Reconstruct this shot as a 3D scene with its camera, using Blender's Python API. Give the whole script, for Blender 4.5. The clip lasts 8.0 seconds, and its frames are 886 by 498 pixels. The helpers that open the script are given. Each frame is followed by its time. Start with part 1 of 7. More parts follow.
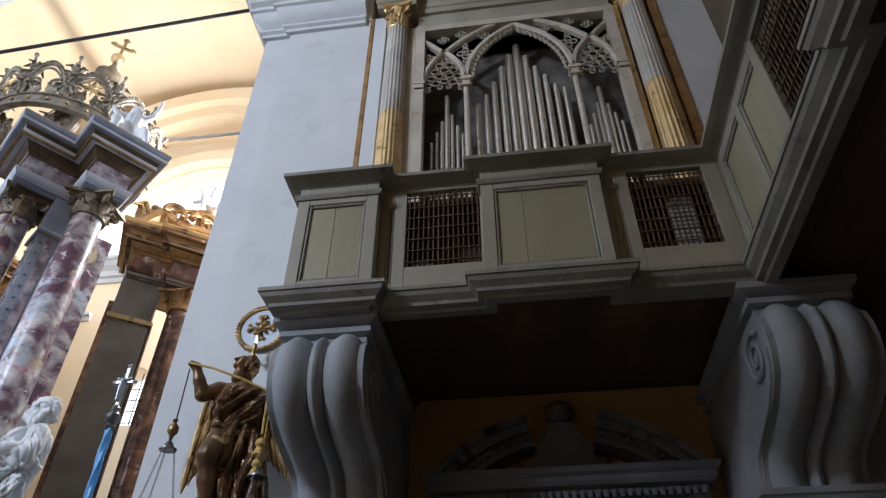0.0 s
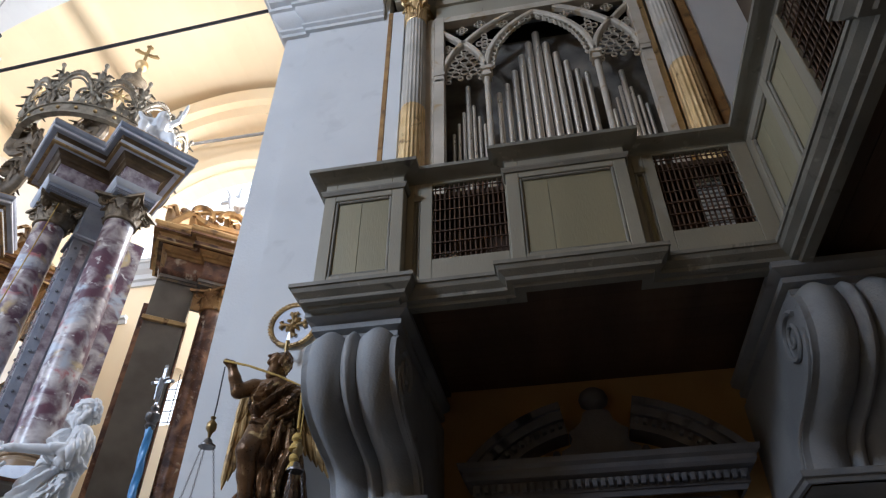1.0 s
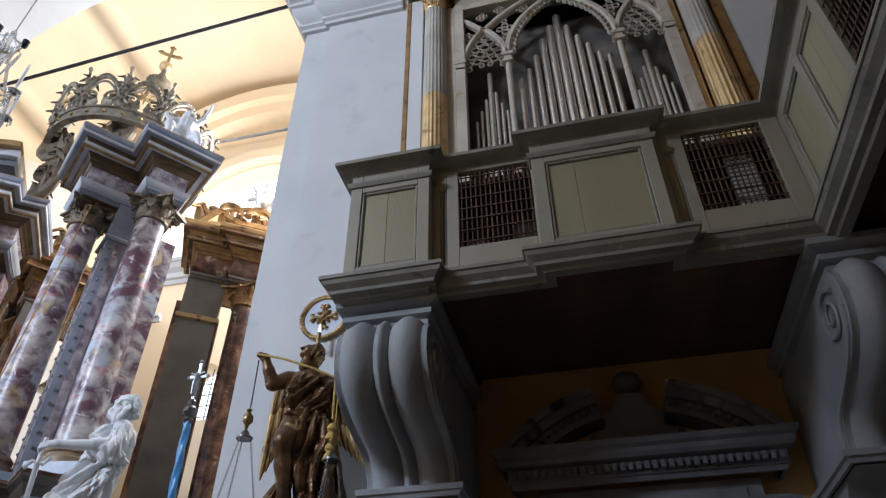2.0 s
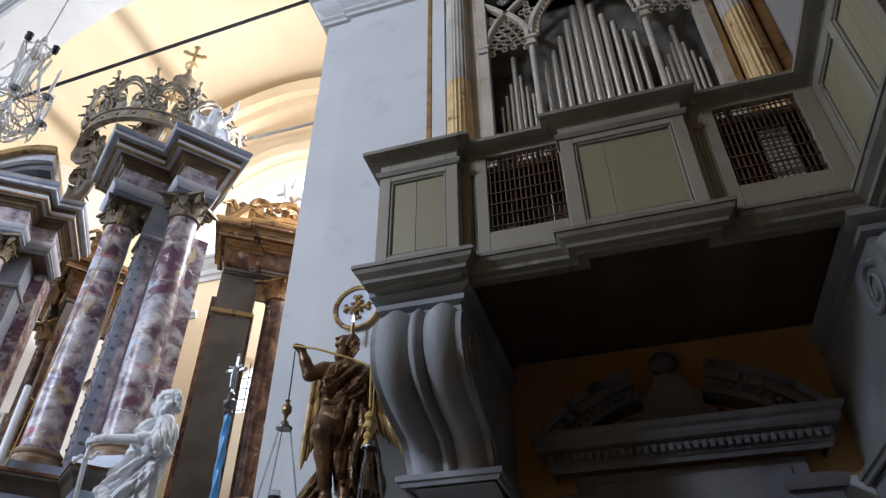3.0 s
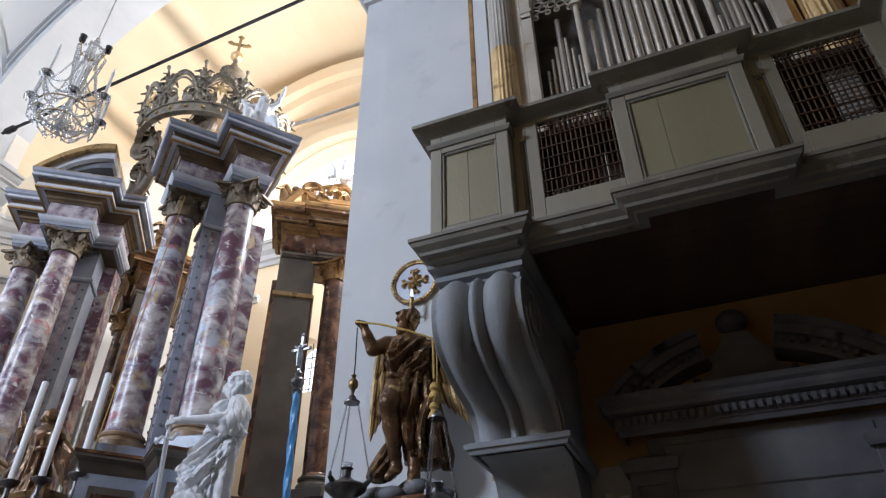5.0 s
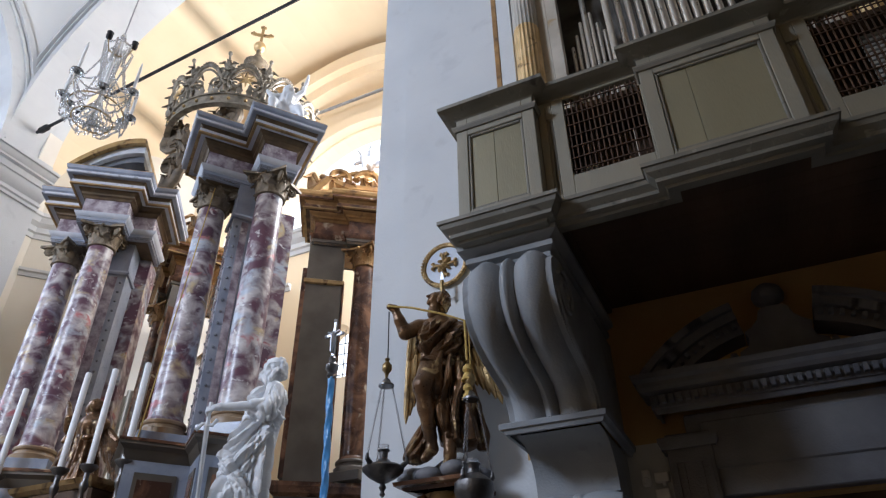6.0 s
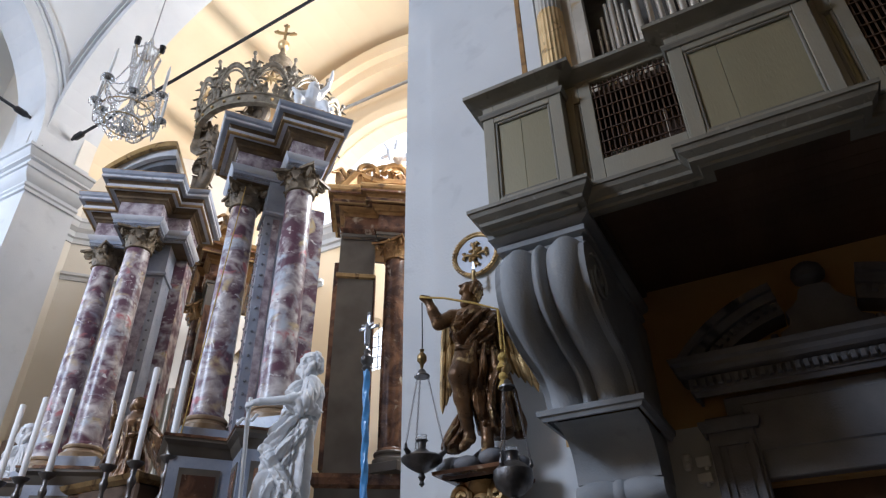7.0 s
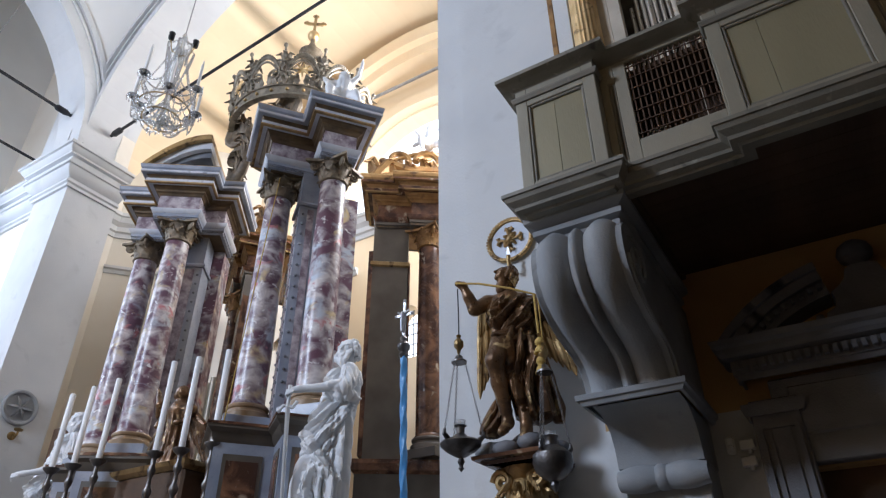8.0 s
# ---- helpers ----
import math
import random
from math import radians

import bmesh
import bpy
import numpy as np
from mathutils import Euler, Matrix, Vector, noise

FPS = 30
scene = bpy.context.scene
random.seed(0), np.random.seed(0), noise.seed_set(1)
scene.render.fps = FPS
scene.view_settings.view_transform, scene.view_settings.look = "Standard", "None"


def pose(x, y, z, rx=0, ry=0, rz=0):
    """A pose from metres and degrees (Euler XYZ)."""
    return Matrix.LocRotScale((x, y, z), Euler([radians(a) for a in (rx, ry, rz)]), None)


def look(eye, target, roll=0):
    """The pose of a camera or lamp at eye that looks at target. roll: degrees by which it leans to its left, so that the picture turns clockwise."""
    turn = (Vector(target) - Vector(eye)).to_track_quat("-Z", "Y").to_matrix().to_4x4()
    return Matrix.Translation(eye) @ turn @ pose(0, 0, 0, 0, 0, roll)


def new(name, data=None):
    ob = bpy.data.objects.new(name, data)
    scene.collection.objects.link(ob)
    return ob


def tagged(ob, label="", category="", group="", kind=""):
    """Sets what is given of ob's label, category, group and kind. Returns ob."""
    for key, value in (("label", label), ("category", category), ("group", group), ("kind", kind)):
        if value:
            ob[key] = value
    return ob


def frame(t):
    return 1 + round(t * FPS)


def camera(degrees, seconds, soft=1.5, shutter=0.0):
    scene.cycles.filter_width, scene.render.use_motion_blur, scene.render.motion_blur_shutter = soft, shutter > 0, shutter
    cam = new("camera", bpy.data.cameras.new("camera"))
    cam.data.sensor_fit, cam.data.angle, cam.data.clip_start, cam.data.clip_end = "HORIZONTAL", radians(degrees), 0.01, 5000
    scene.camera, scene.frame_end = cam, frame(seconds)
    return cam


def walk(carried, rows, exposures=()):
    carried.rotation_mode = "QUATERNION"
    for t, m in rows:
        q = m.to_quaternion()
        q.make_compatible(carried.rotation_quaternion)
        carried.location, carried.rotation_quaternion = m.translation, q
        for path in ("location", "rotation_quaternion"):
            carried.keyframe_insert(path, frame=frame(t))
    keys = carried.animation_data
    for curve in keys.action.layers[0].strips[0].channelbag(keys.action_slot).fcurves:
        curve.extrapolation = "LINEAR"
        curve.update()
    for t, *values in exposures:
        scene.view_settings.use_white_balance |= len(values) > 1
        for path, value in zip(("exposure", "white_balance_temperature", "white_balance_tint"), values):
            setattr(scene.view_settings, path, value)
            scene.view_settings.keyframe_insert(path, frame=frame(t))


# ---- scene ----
# ---------------------------------------------------------------- camera
cam = camera(67.74, 8.0, soft=1.25)
PATH = [  # seconds, x, y, z from the eye, yaw, pitch, roll
    (0.0, 0.0, 0.0, 0.0, 7.637, 39.277, 0.111),
    (0.5, -0.0052, 0.0021, -0.0044, 9.009, 38.958, 0.219),
    (1.0, -0.0106, 0.0039, -0.009, 10.509, 38.643, -0.195),
    (1.5, -0.0183, 0.0067, -0.014, 11.862, 38.259, -0.227),
    (3.0, -0.0493, 0.0187, -0.0312, 16.363, 36.882, -0.478),
    (3.5, -0.0598, 0.0235, -0.0379, 17.785, 36.429, -0.353),
    (4.0, -0.0682, 0.027, -0.0447, 19.218, 35.865, -0.358),
    (4.5, -0.0765, 0.0305, -0.0499, 20.524, 35.407, -0.467),
    (6.0, -0.0956, 0.0363, -0.0637, 24.816, 33.417, -0.769),
    (6.5, -0.1017, 0.0371, -0.0677, 26.335, 33.008, -0.806),
    (7.0, -0.1084, 0.0374, -0.0708, 27.861, 32.698, -1.125),
    (7.5, -0.1172, 0.0381, -0.0744, 29.424, 32.227, -0.825),
    (8.0, -0.1278, 0.0378, -0.0782, 31.213, 31.659, -0.47),
]
walk(cam, [(t, pose(x, y, 1.6 + z, 90 + pitch, 0, yaw) @ pose(0, 0, 0, 0, 0, roll))
           for t, x, y, z, yaw, pitch, roll in PATH],
     exposures=[(0.0, -0.03, 5850, 12), (8.0, -0.12, 5850, 13)])

# ---------------------------------------------------------------- light
world = bpy.data.worlds.new("sky")
scene.world = world
world.use_nodes = True
_n = world.node_tree.nodes
_sky = _n.new("ShaderNodeTexSky")
_sky.sky_type, _sky.sun_disc = "NISHITA", False
_sky.sun_elevation, _sky.sun_rotation = radians(42), radians(140)
world.node_tree.links.new(_sky.outputs[0], _n["Background"].inputs[0])
_n["Background"].inputs[1].default_value = 0.12


def window_light(name, eye, target, w, h, power, color):
    """An area lamp in place of daylight; all but the choir's belong to a window."""
    data = bpy.data.lights.new(name, "AREA")
    data.shape, data.size, data.size_y, data.energy, data.color = "RECTANGLE", w, h, power, color
    ob = new(name, data)
    ob.matrix_world = look(eye, target)
    return ob


DAY = (0.79, 0.88, 1.0)
window_light("west_window_light", (-14.7, 2.3, 8.5), (0.0, 2.3, 4.5), 4.2, 4.2, 330, DAY)
window_light("nave_window_light", (-9.0, -7.1, 9.4), (-3.6, 4.6, 4.8), 2.4, 2.6, 1270, DAY)
# Added fill for the presbytery's left wall; no window is built there.
window_light("choir_fill_light", (-3.5, 8.3, 9.9), (-12.8, 6.6, 6.6), 1.9, 3.0, 600, (1.0, 0.97, 0.92))
window_light("lunette_light", (-6.7, 9.1, 11.5), (-7.6, 5.0, 12.5), 4.2, 1.9, 190, (1.0, 0.97, 0.92))

# ---------------------------------------------------------------- materials
MATS = {}


def material(name, c1, c2, scale=4.0, rough=0.6, metal=0.0, bump=0.15, fine=60.0, spread=(0.35, 0.65),
             detail=6.0, stretch=(1, 1, 1), distort=0.0, spots=None, rand=0.0, vary=False, bump_dist=0.01):
    """Two colours mixed by a broad noise, with fine grain in the relief and gloss."""
    m = bpy.data.materials.new(name)
    m.use_nodes = True
    nt = m.node_tree
    b = nt.nodes["Principled BSDF"]
    co = nt.nodes.new("ShaderNodeTexCoord")
    mp = nt.nodes.new("ShaderNodeMapping")
    mp.inputs["Scale"].default_value = stretch
    nt.links.new(co.outputs["Object"], mp.inputs[0])
    if vary:
        own = nt.nodes.new("ShaderNodeObjectInfo")
        far = nt.nodes.new("ShaderNodeMath")
        far.operation = "MULTIPLY"
        far.inputs[1].default_value = 40.0
        nt.links.new(own.outputs["Random"], far.inputs[0])
        nt.links.new(far.outputs[0], mp.inputs["Location"])
    big = nt.nodes.new("ShaderNodeTexNoise")
    big.inputs["Scale"].default_value, big.inputs["Detail"].default_value = scale, detail
    big.inputs["Distortion"].default_value = distort
    nt.links.new(mp.outputs[0], big.inputs["Vector"])
    ramp = nt.nodes.new("ShaderNodeValToRGB")
    e = ramp.color_ramp.elements
    e[0].position, e[1].position = spread
    e[0].color, e[1].color = (*c1, 1), (*c2, 1)
    nt.links.new(big.outputs["Fac"], ramp.inputs[0])
    out = ramp.outputs[0]
    for k, (color, sc, lo, hi) in enumerate(spots or ()):
        tx = nt.nodes.new("ShaderNodeTexNoise")
        tx.inputs["Scale"].default_value, tx.inputs["Detail"].default_value = sc, 5
        tx.inputs["Distortion"].default_value = 0.6
        off = nt.nodes.new("ShaderNodeMapping")
        off.inputs["Location"].default_value = (7.3 * k + 3, 1.7 * k, 4.1 * k)
        nt.links.new(mp.outputs[0], off.inputs[0])
        nt.links.new(off.outputs[0], tx.inputs["Vector"])
        rg = nt.nodes.new("ShaderNodeMapRange")
        rg.inputs["From Min"].default_value, rg.inputs["From Max"].default_value = lo, hi
        nt.links.new(tx.outputs["Fac"], rg.inputs["Value"])
        mx = nt.nodes.new("ShaderNodeMix")
        mx.data_type = "RGBA"
        nt.links.new(rg.outputs[0], mx.inputs[0])
        nt.links.new(out, mx.inputs[6])
        mx.inputs[7].default_value = (*color, 1)
        out = mx.outputs[2]
    if rand:
        inf = nt.nodes.new("ShaderNodeObjectInfo")
        hs = nt.nodes.new("ShaderNodeHueSaturation")
        rg = nt.nodes.new("ShaderNodeMapRange")
        rg.inputs["To Min"].default_value, rg.inputs["To Max"].default_value = 1 - rand, 1 + rand
        nt.links.new(inf.outputs["Random"], rg.inputs["Value"])
        nt.links.new(rg.outputs[0], hs.inputs["Value"])
        nt.links.new(out, hs.inputs["Color"])
        out = hs.outputs[0]
    nt.links.new(out, b.inputs["Base Color"])
    b.inputs["Metallic"].default_value = metal
    small = nt.nodes.new("ShaderNodeTexNoise")
    small.inputs["Scale"].default_value, small.inputs["Detail"].default_value = fine, 4
    nt.links.new(mp.outputs[0], small.inputs["Vector"])
    rr = nt.nodes.new("ShaderNodeMapRange")
    rr.inputs["To Min"].default_value, rr.inputs["To Max"].default_value = max(0.03, rough - 0.12), min(1, rough + 0.15)
    nt.links.new(small.outputs["Fac"], rr.inputs["Value"])
    nt.links.new(rr.outputs[0], b.inputs["Roughness"])
    bp = nt.nodes.new("ShaderNodeBump")
    bp.inputs["Strength"].default_value, bp.inputs["Distance"].default_value = bump, bump_dist
    nt.links.new(small.outputs["Fac"], bp.inputs["Height"])
    nt.links.new(bp.outputs[0], b.inputs["Normal"])
    MATS[name] = m
    return m


PLASTER_GREY = material("grey_blue_plaster", (0.57, 0.585, 0.60), (0.65, 0.66, 0.665), 0.9, 0.85, bump=0.25, fine=40,
                        spots=[((0.50, 0.51, 0.52), 3.2, 0.6, 0.85)])
PLASTER_WHITE = material("cream_plaster", (0.76, 0.70, 0.60), (0.84, 0.80, 0.72), 0.6, 0.85, bump=0.2, fine=40)
PLASTER_GOLD = material("golden_plaster", (0.82, 0.65, 0.43), (0.87, 0.73, 0.51), 0.5, 0.85, bump=0.2, fine=40)
# Ochre paints warm shade under the gallery and cuts bounce off the back wall.
PLASTER_OCHRE_DIM = material("ochre_dim_plaster", (0.46, 0.29, 0.12), (0.58, 0.39, 0.18), 1.2, 0.85, bump=0.25, fine=45)
PLASTER_LOW_BOUNCE = material("low_bounce_brown", (0.10, 0.07, 0.045), (0.15, 0.11, 0.07), 1.2, 0.85, bump=0.25, fine=45)
VAULT_WHITE = material("vault_plaster", (0.76, 0.76, 0.74), (0.84, 0.84, 0.82), 0.6, 0.85, bump=0.15, fine=40)
STONE_GREY = material("grey_stone", (0.25, 0.265, 0.28), (0.36, 0.375, 0.39), 2.2, 0.7, bump=0.3, fine=70,
                      spots=[((0.18, 0.18, 0.18), 5.0, 0.62, 0.8)])
STONE_DARK = material("dark_slate_stone", (0.12, 0.12, 0.135), (0.20, 0.20, 0.21), 3.0, 0.6, bump=0.3, fine=80)
PAINT = material("grey_painted_wood", (0.30, 0.275, 0.21), (0.38, 0.355, 0.28), 1.8, 0.55, bump=0.2, fine=90, stretch=(1, 1, 0.25),
                 spots=[((0.40, 0.40, 0.37), 7.0, 0.64, 0.75), ((0.16, 0.15, 0.12), 11.0, 0.68, 0.78)], rand=0.04)
PAINT_EDGE = material("worn_moulding_paint", (0.20, 0.188, 0.155), (0.28, 0.265, 0.22), 3.0, 0.5, bump=0.25, fine=90,
                      spots=[((0.40, 0.37, 0.30), 14.0, 0.64, 0.74), ((0.09, 0.08, 0.07), 9.0, 0.62, 0.75)])
PANEL = material("olive_grey_panel", (0.31, 0.28, 0.175), (0.38, 0.35, 0.23), 1.4, 0.5, bump=0.15, fine=90, stretch=(1, 1, 0.2),
                 spots=[((0.46, 0.44, 0.36), 3.0, 0.6, 0.8), ((0.20, 0.17, 0.10), 6.0, 0.68, 0.8)], rand=0.05)
WOOD_DARK = material("dark_brown_boards", (0.07, 0.04, 0.022), (0.125, 0.072, 0.04), 3.0, 0.65, bump=0.3, fine=60, stretch=(1, 0.15, 1), rand=0.12)
WOOD_SLAT = material("brown_slat", (0.075, 0.04, 0.024), (0.13, 0.072, 0.042), 4.0, 0.6, bump=0.2, stretch=(1, 1, 0.2), rand=0.15)
GOLD = material("gilding", (0.62, 0.43, 0.20), (0.78, 0.58, 0.31), 6.0, 0.42, 0.8, bump=0.3, fine=90,
                spots=[((0.20, 0.11, 0.05), 9.0, 0.6, 0.74)])
GOLD_DULL = material("dull_gilding", (0.30, 0.20, 0.09), (0.48, 0.33, 0.15), 5.0, 0.42, 0.75, bump=0.4, fine=70,
                     spots=[((0.10, 0.06, 0.035), 8.0, 0.55, 0.7)])
BRONZE_GILT = material("gilded_brown_wood", (0.095, 0.05, 0.024), (0.185, 0.10, 0.045), 5.0, 0.30, 0.45, bump=0.35, fine=60,
                       spots=[((0.58, 0.42, 0.21), 6.5, 0.58, 0.68), ((0.06, 0.035, 0.02), 7.0, 0.56, 0.7)])
TIN = material("tin_pipe", (0.66, 0.61, 0.54), (0.80, 0.75, 0.67), 3.0, 0.30, 0.85, bump=0.08, fine=50, stretch=(1, 1, 0.2), rand=0.08)
TIN_DULL = material("dull_pipe", (0.30, 0.27, 0.22), (0.42, 0.38, 0.31), 3.0, 0.45, 0.6, bump=0.1, stretch=(1, 1, 0.2), rand=0.1)
MARBLE_RED = material("purple_breccia_marble", (0.13, 0.065, 0.095), (0.66, 0.61, 0.60), 4.4, 0.32, bump=0.03, fine=30, spread=(0.40, 0.62),
                      detail=12, distort=0.45, stretch=(1, 1, 1.2), vary=True,
                      spots=[((0.64, 0.51, 0.28), 2.6, 0.58, 0.68), ((0.50, 0.19, 0.20), 3.6, 0.60, 0.67), ((0.52, 0.57, 0.64), 2.8, 0.56, 0.68), ((0.15, 0.07, 0.10), 2.6, 0.53, 0.62),
                             ((0.74, 0.71, 0.70), 9.0, 0.62, 0.68)])
MARBLE_BROWN = material("brown_red_marble", (0.065, 0.03, 0.02), (0.25, 0.125, 0.07), 4.0, 0.22, bump=0.05, fine=30, spread=(0.4, 0.62),
                        detail=8, distort=0.8, spots=[((0.55, 0.44, 0.32), 5.0, 0.62, 0.7)])
MARBLE_TAN = material("tan_marble", (0.27, 0.185, 0.11), (0.40, 0.29, 0.18), 5.0, 0.35, bump=0.05, fine=30)
MARBLE_PLUM = material("plum_inlay_marble", (0.19, 0.14, 0.17), (0.52, 0.47, 0.50), 7.0, 0.25, bump=0.04, fine=30, spread=(0.38, 0.66), detail=8,
                       spots=[((0.62, 0.58, 0.58), 7.0, 0.62, 0.7)])
MARBLE_GREY = material("blue_grey_marble", (0.12, 0.13, 0.155), (0.20, 0.215, 0.245), 3.0, 0.3, bump=0.05, fine=40, distort=0.5,
                       spots=[((0.13, 0.14, 0.17), 5.0, 0.6, 0.75)])
MARBLE_PALE = material("pale_blue_grey_marble", (0.50, 0.53, 0.59), (0.64, 0.66, 0.71), 3.0, 0.3, bump=0.05, fine=40, distort=0.5,
                       spots=[((0.24, 0.25, 0.29), 5.0, 0.62, 0.75)])
MARBLE_MID = material("mid_blue_grey_marble", (0.24, 0.27, 0.34), (0.36, 0.39, 0.46), 3.0, 0.3, bump=0.05, fine=40, distort=0.5)
MARBLE_TAUPE = material("taupe_marble", (0.085, 0.07, 0.055), (0.135, 0.115, 0.092), 2.5, 0.4, bump=0.05, fine=40)
MARBLE_WHITE = material("white_marble", (0.66, 0.68, 0.71), (0.80, 0.81, 0.82), 4.0, 0.45, bump=0.12, fine=60)
GILT_SHADE_BROWN = material("gilt_and_shade_brown", (0.085, 0.055, 0.03), (0.15, 0.10, 0.05), 6.0, 0.5, 0.2, bump=0.2, fine=70)
OCHRE_GILT = material("ochre_gilt_wood", (0.26, 0.135, 0.045), (0.42, 0.245, 0.09), 5.0, 0.45, 0.3, bump=0.35, fine=60,
                      spots=[((0.10, 0.055, 0.028), 7.0, 0.56, 0.70)])
CAPITAL_DARK = material("dark_gilt_carving", (0.09, 0.068, 0.045), (0.19, 0.145, 0.095), 8.0, 0.5, 0.3, bump=0.4, fine=80)
CAPITAL = material("dusty_gilt_stone", (0.15, 0.115, 0.075), (0.27, 0.215, 0.145), 9.0, 0.55, 0.25, bump=0.4, fine=80,
                   spots=[((0.10, 0.075, 0.05), 8.0, 0.55, 0.7)])
ORN_GREY = material("silvered_wood", (0.14, 0.12, 0.09), (0.33, 0.29, 0.225), 8.0, 0.45, 0.35, bump=0.3, fine=70)
IRON = material("black_iron", (0.018, 0.018, 0.02), (0.04, 0.04, 0.042), 6.0, 0.5, 0.6, bump=0.2)
STEEL = material("bare_steel_rod", (0.30, 0.31, 0.33), (0.42, 0.43, 0.45), 6.0, 0.35, 0.8, bump=0.1)
WAX = material("white_wax", (0.78, 0.78, 0.78), (0.86, 0.86, 0.85), 3.0, 0.4, bump=0.05)
SILVER = material("tarnished_silver", (0.09, 0.085, 0.085), (0.20, 0.19, 0.185), 8.0, 0.35, 0.85, bump=0.3)
BRASS = material("old_brass", (0.20, 0.14, 0.06), (0.34, 0.24, 0.11), 8.0, 0.35, 0.9, bump=0.2)
BLUE = material("blue_painted_pole", (0.05, 0.22, 0.50), (0.10, 0.32, 0.62), 5.0, 0.3, bump=0.05)
BLUE_PALE = material("pale_blue_paint", (0.50, 0.55, 0.66), (0.60, 0.65, 0.74), 5.0, 0.5, bump=0.1)
GREEN = material("verdigris_paint", (0.05, 0.14, 0.12), (0.09, 0.20, 0.17), 5.0, 0.5)
ROPE = material("yellow_cord", (0.42, 0.27, 0.06), (0.58, 0.40, 0.12), 30.0, 0.8, bump=0.4, fine=150)
PLASTIC = material("white_plastic", (0.74, 0.75, 0.74), (0.80, 0.80, 0.79), 3.0, 0.35, bump=0.02)
RECESS_SHADE = material("recess_shade_black", (0.012, 0.011, 0.010), (0.02, 0.018, 0.016), 2.0, 0.9)
BACKING_GREY = material("mottled_grey_backing", (0.05, 0.045, 0.04), (0.24, 0.22, 0.19), 3.0, 0.8, bump=0.2, spread=(0.3, 0.75))
FLOOR = material("stone_floor", (0.10, 0.082, 0.065), (0.155, 0.13, 0.105), 1.5, 0.45, bump=0.1)
FLUTE = material("pale_worn_flutes", (0.40, 0.37, 0.32), (0.54, 0.50, 0.44), 3.0, 0.5, bump=0.15, spots=[((0.52, 0.42, 0.24), 4.0, 0.64, 0.76)])
TRACERY = material("pale_painted_tracery", (0.46, 0.41, 0.33), (0.60, 0.54, 0.45), 3.0, 0.55, bump=0.2, spots=[((0.40, 0.27, 0.12), 5.0, 0.58, 0.72)])


def glass_material():
    m = bpy.data.materials.new("cut_crystal")
    m.use_nodes = True
    b = m.node_tree.nodes["Principled BSDF"]
    b.inputs["Base Color"].default_value = (0.93, 0.95, 0.97, 1)
    b.inputs["Roughness"].default_value = 0.03
    b.inputs["Transmission Weight"].default_value = 0.8
    b.inputs["IOR"].default_value = 1.5
    return m


def glow_material(name, color, strength):
    m = bpy.data.materials.new(name)
    m.use_nodes = True
    nt = m.node_tree
    em = nt.nodes.new("ShaderNodeEmission")
    em.inputs[0].default_value, em.inputs[1].default_value = (*color, 1), strength
    nt.links.new(em.outputs[0], nt.nodes["Material Output"].inputs[0])
    return m


CRYSTAL = glass_material()
DAYLIGHT = glow_material("bright_sky_outside", (0.95, 0.98, 1.0), 2.2)
BULB = glow_material("small_lamp_glow", (0.8, 0.88, 1.0), 1.6)


# ---------------------------------------------------------------- mesh helpers
def mesh_object(name, bm, mat, smooth=False):
    me = bpy.data.meshes.new(name)
    bm.normal_update()
    bm.to_mesh(me)
    bm.free()
    me.materials.append(mat)
    if smooth:
        for p in me.polygons:
            p.use_smooth = True
        me.set_sharp_from_angle(angle=radians(smooth if smooth is not True else 40))
    return new(name, me)


def part(name, bm, mat, parent, label="", smooth=False):
    ob = mesh_object(name, bm, mat, smooth)
    ob.parent = parent
    return tagged(ob, label) if label else ob


def thing(name, label, category, at=(0, 0, 0), group="", rz=0.0):
    ob = new(name)
    ob.empty_display_size = 0.1
    ob.location = at
    ob.rotation_euler = (0, 0, rz)
    return tagged(ob, label, category, group)


def structure(name, bm, mat, label, smooth=False):
    return tagged(mesh_object(name, bm, mat, smooth), label, "", "", "structure")


def box(bm, x0, x1, y0, y1, z0, z1, bevel=0.0):
    v = [bm.verts.new((x, y, z)) for z in (z0, z1) for y in (y0, y1) for x in (x0, x1)]
    fs = [bm.faces.new([v[i] for i in f]) for f in
          ((0, 2, 3, 1), (4, 5, 7, 6), (0, 1, 5, 4), (2, 6, 7, 3), (0, 4, 6, 2), (1, 3, 7, 5))]
    if bevel:
        es = {e for f in fs for e in f.edges}
        bmesh.ops.bevel(bm, geom=list(es), offset=bevel, segments=1, affect="EDGES")
    return bm


def boxm(*a, bevel=0.0):
    return box(bmesh.new(), *a, bevel=bevel)


def prism(bm, pts, z0, z1):
    """A flat outline in plan, raised from z0 to z1."""
    lo = [bm.verts.new((x, y, z0)) for x, y in pts]
    hi = [bm.verts.new((x, y, z1)) for x, y in pts]
    n = len(pts)
    bm.faces.new(lo[::-1]), bm.faces.new(hi)
    for i in range(n):
        bm.faces.new((lo[i], lo[(i + 1) % n], hi[(i + 1) % n], hi[i]))
    bmesh.ops.recalc_face_normals(bm, faces=bm.faces[:])
    return bm


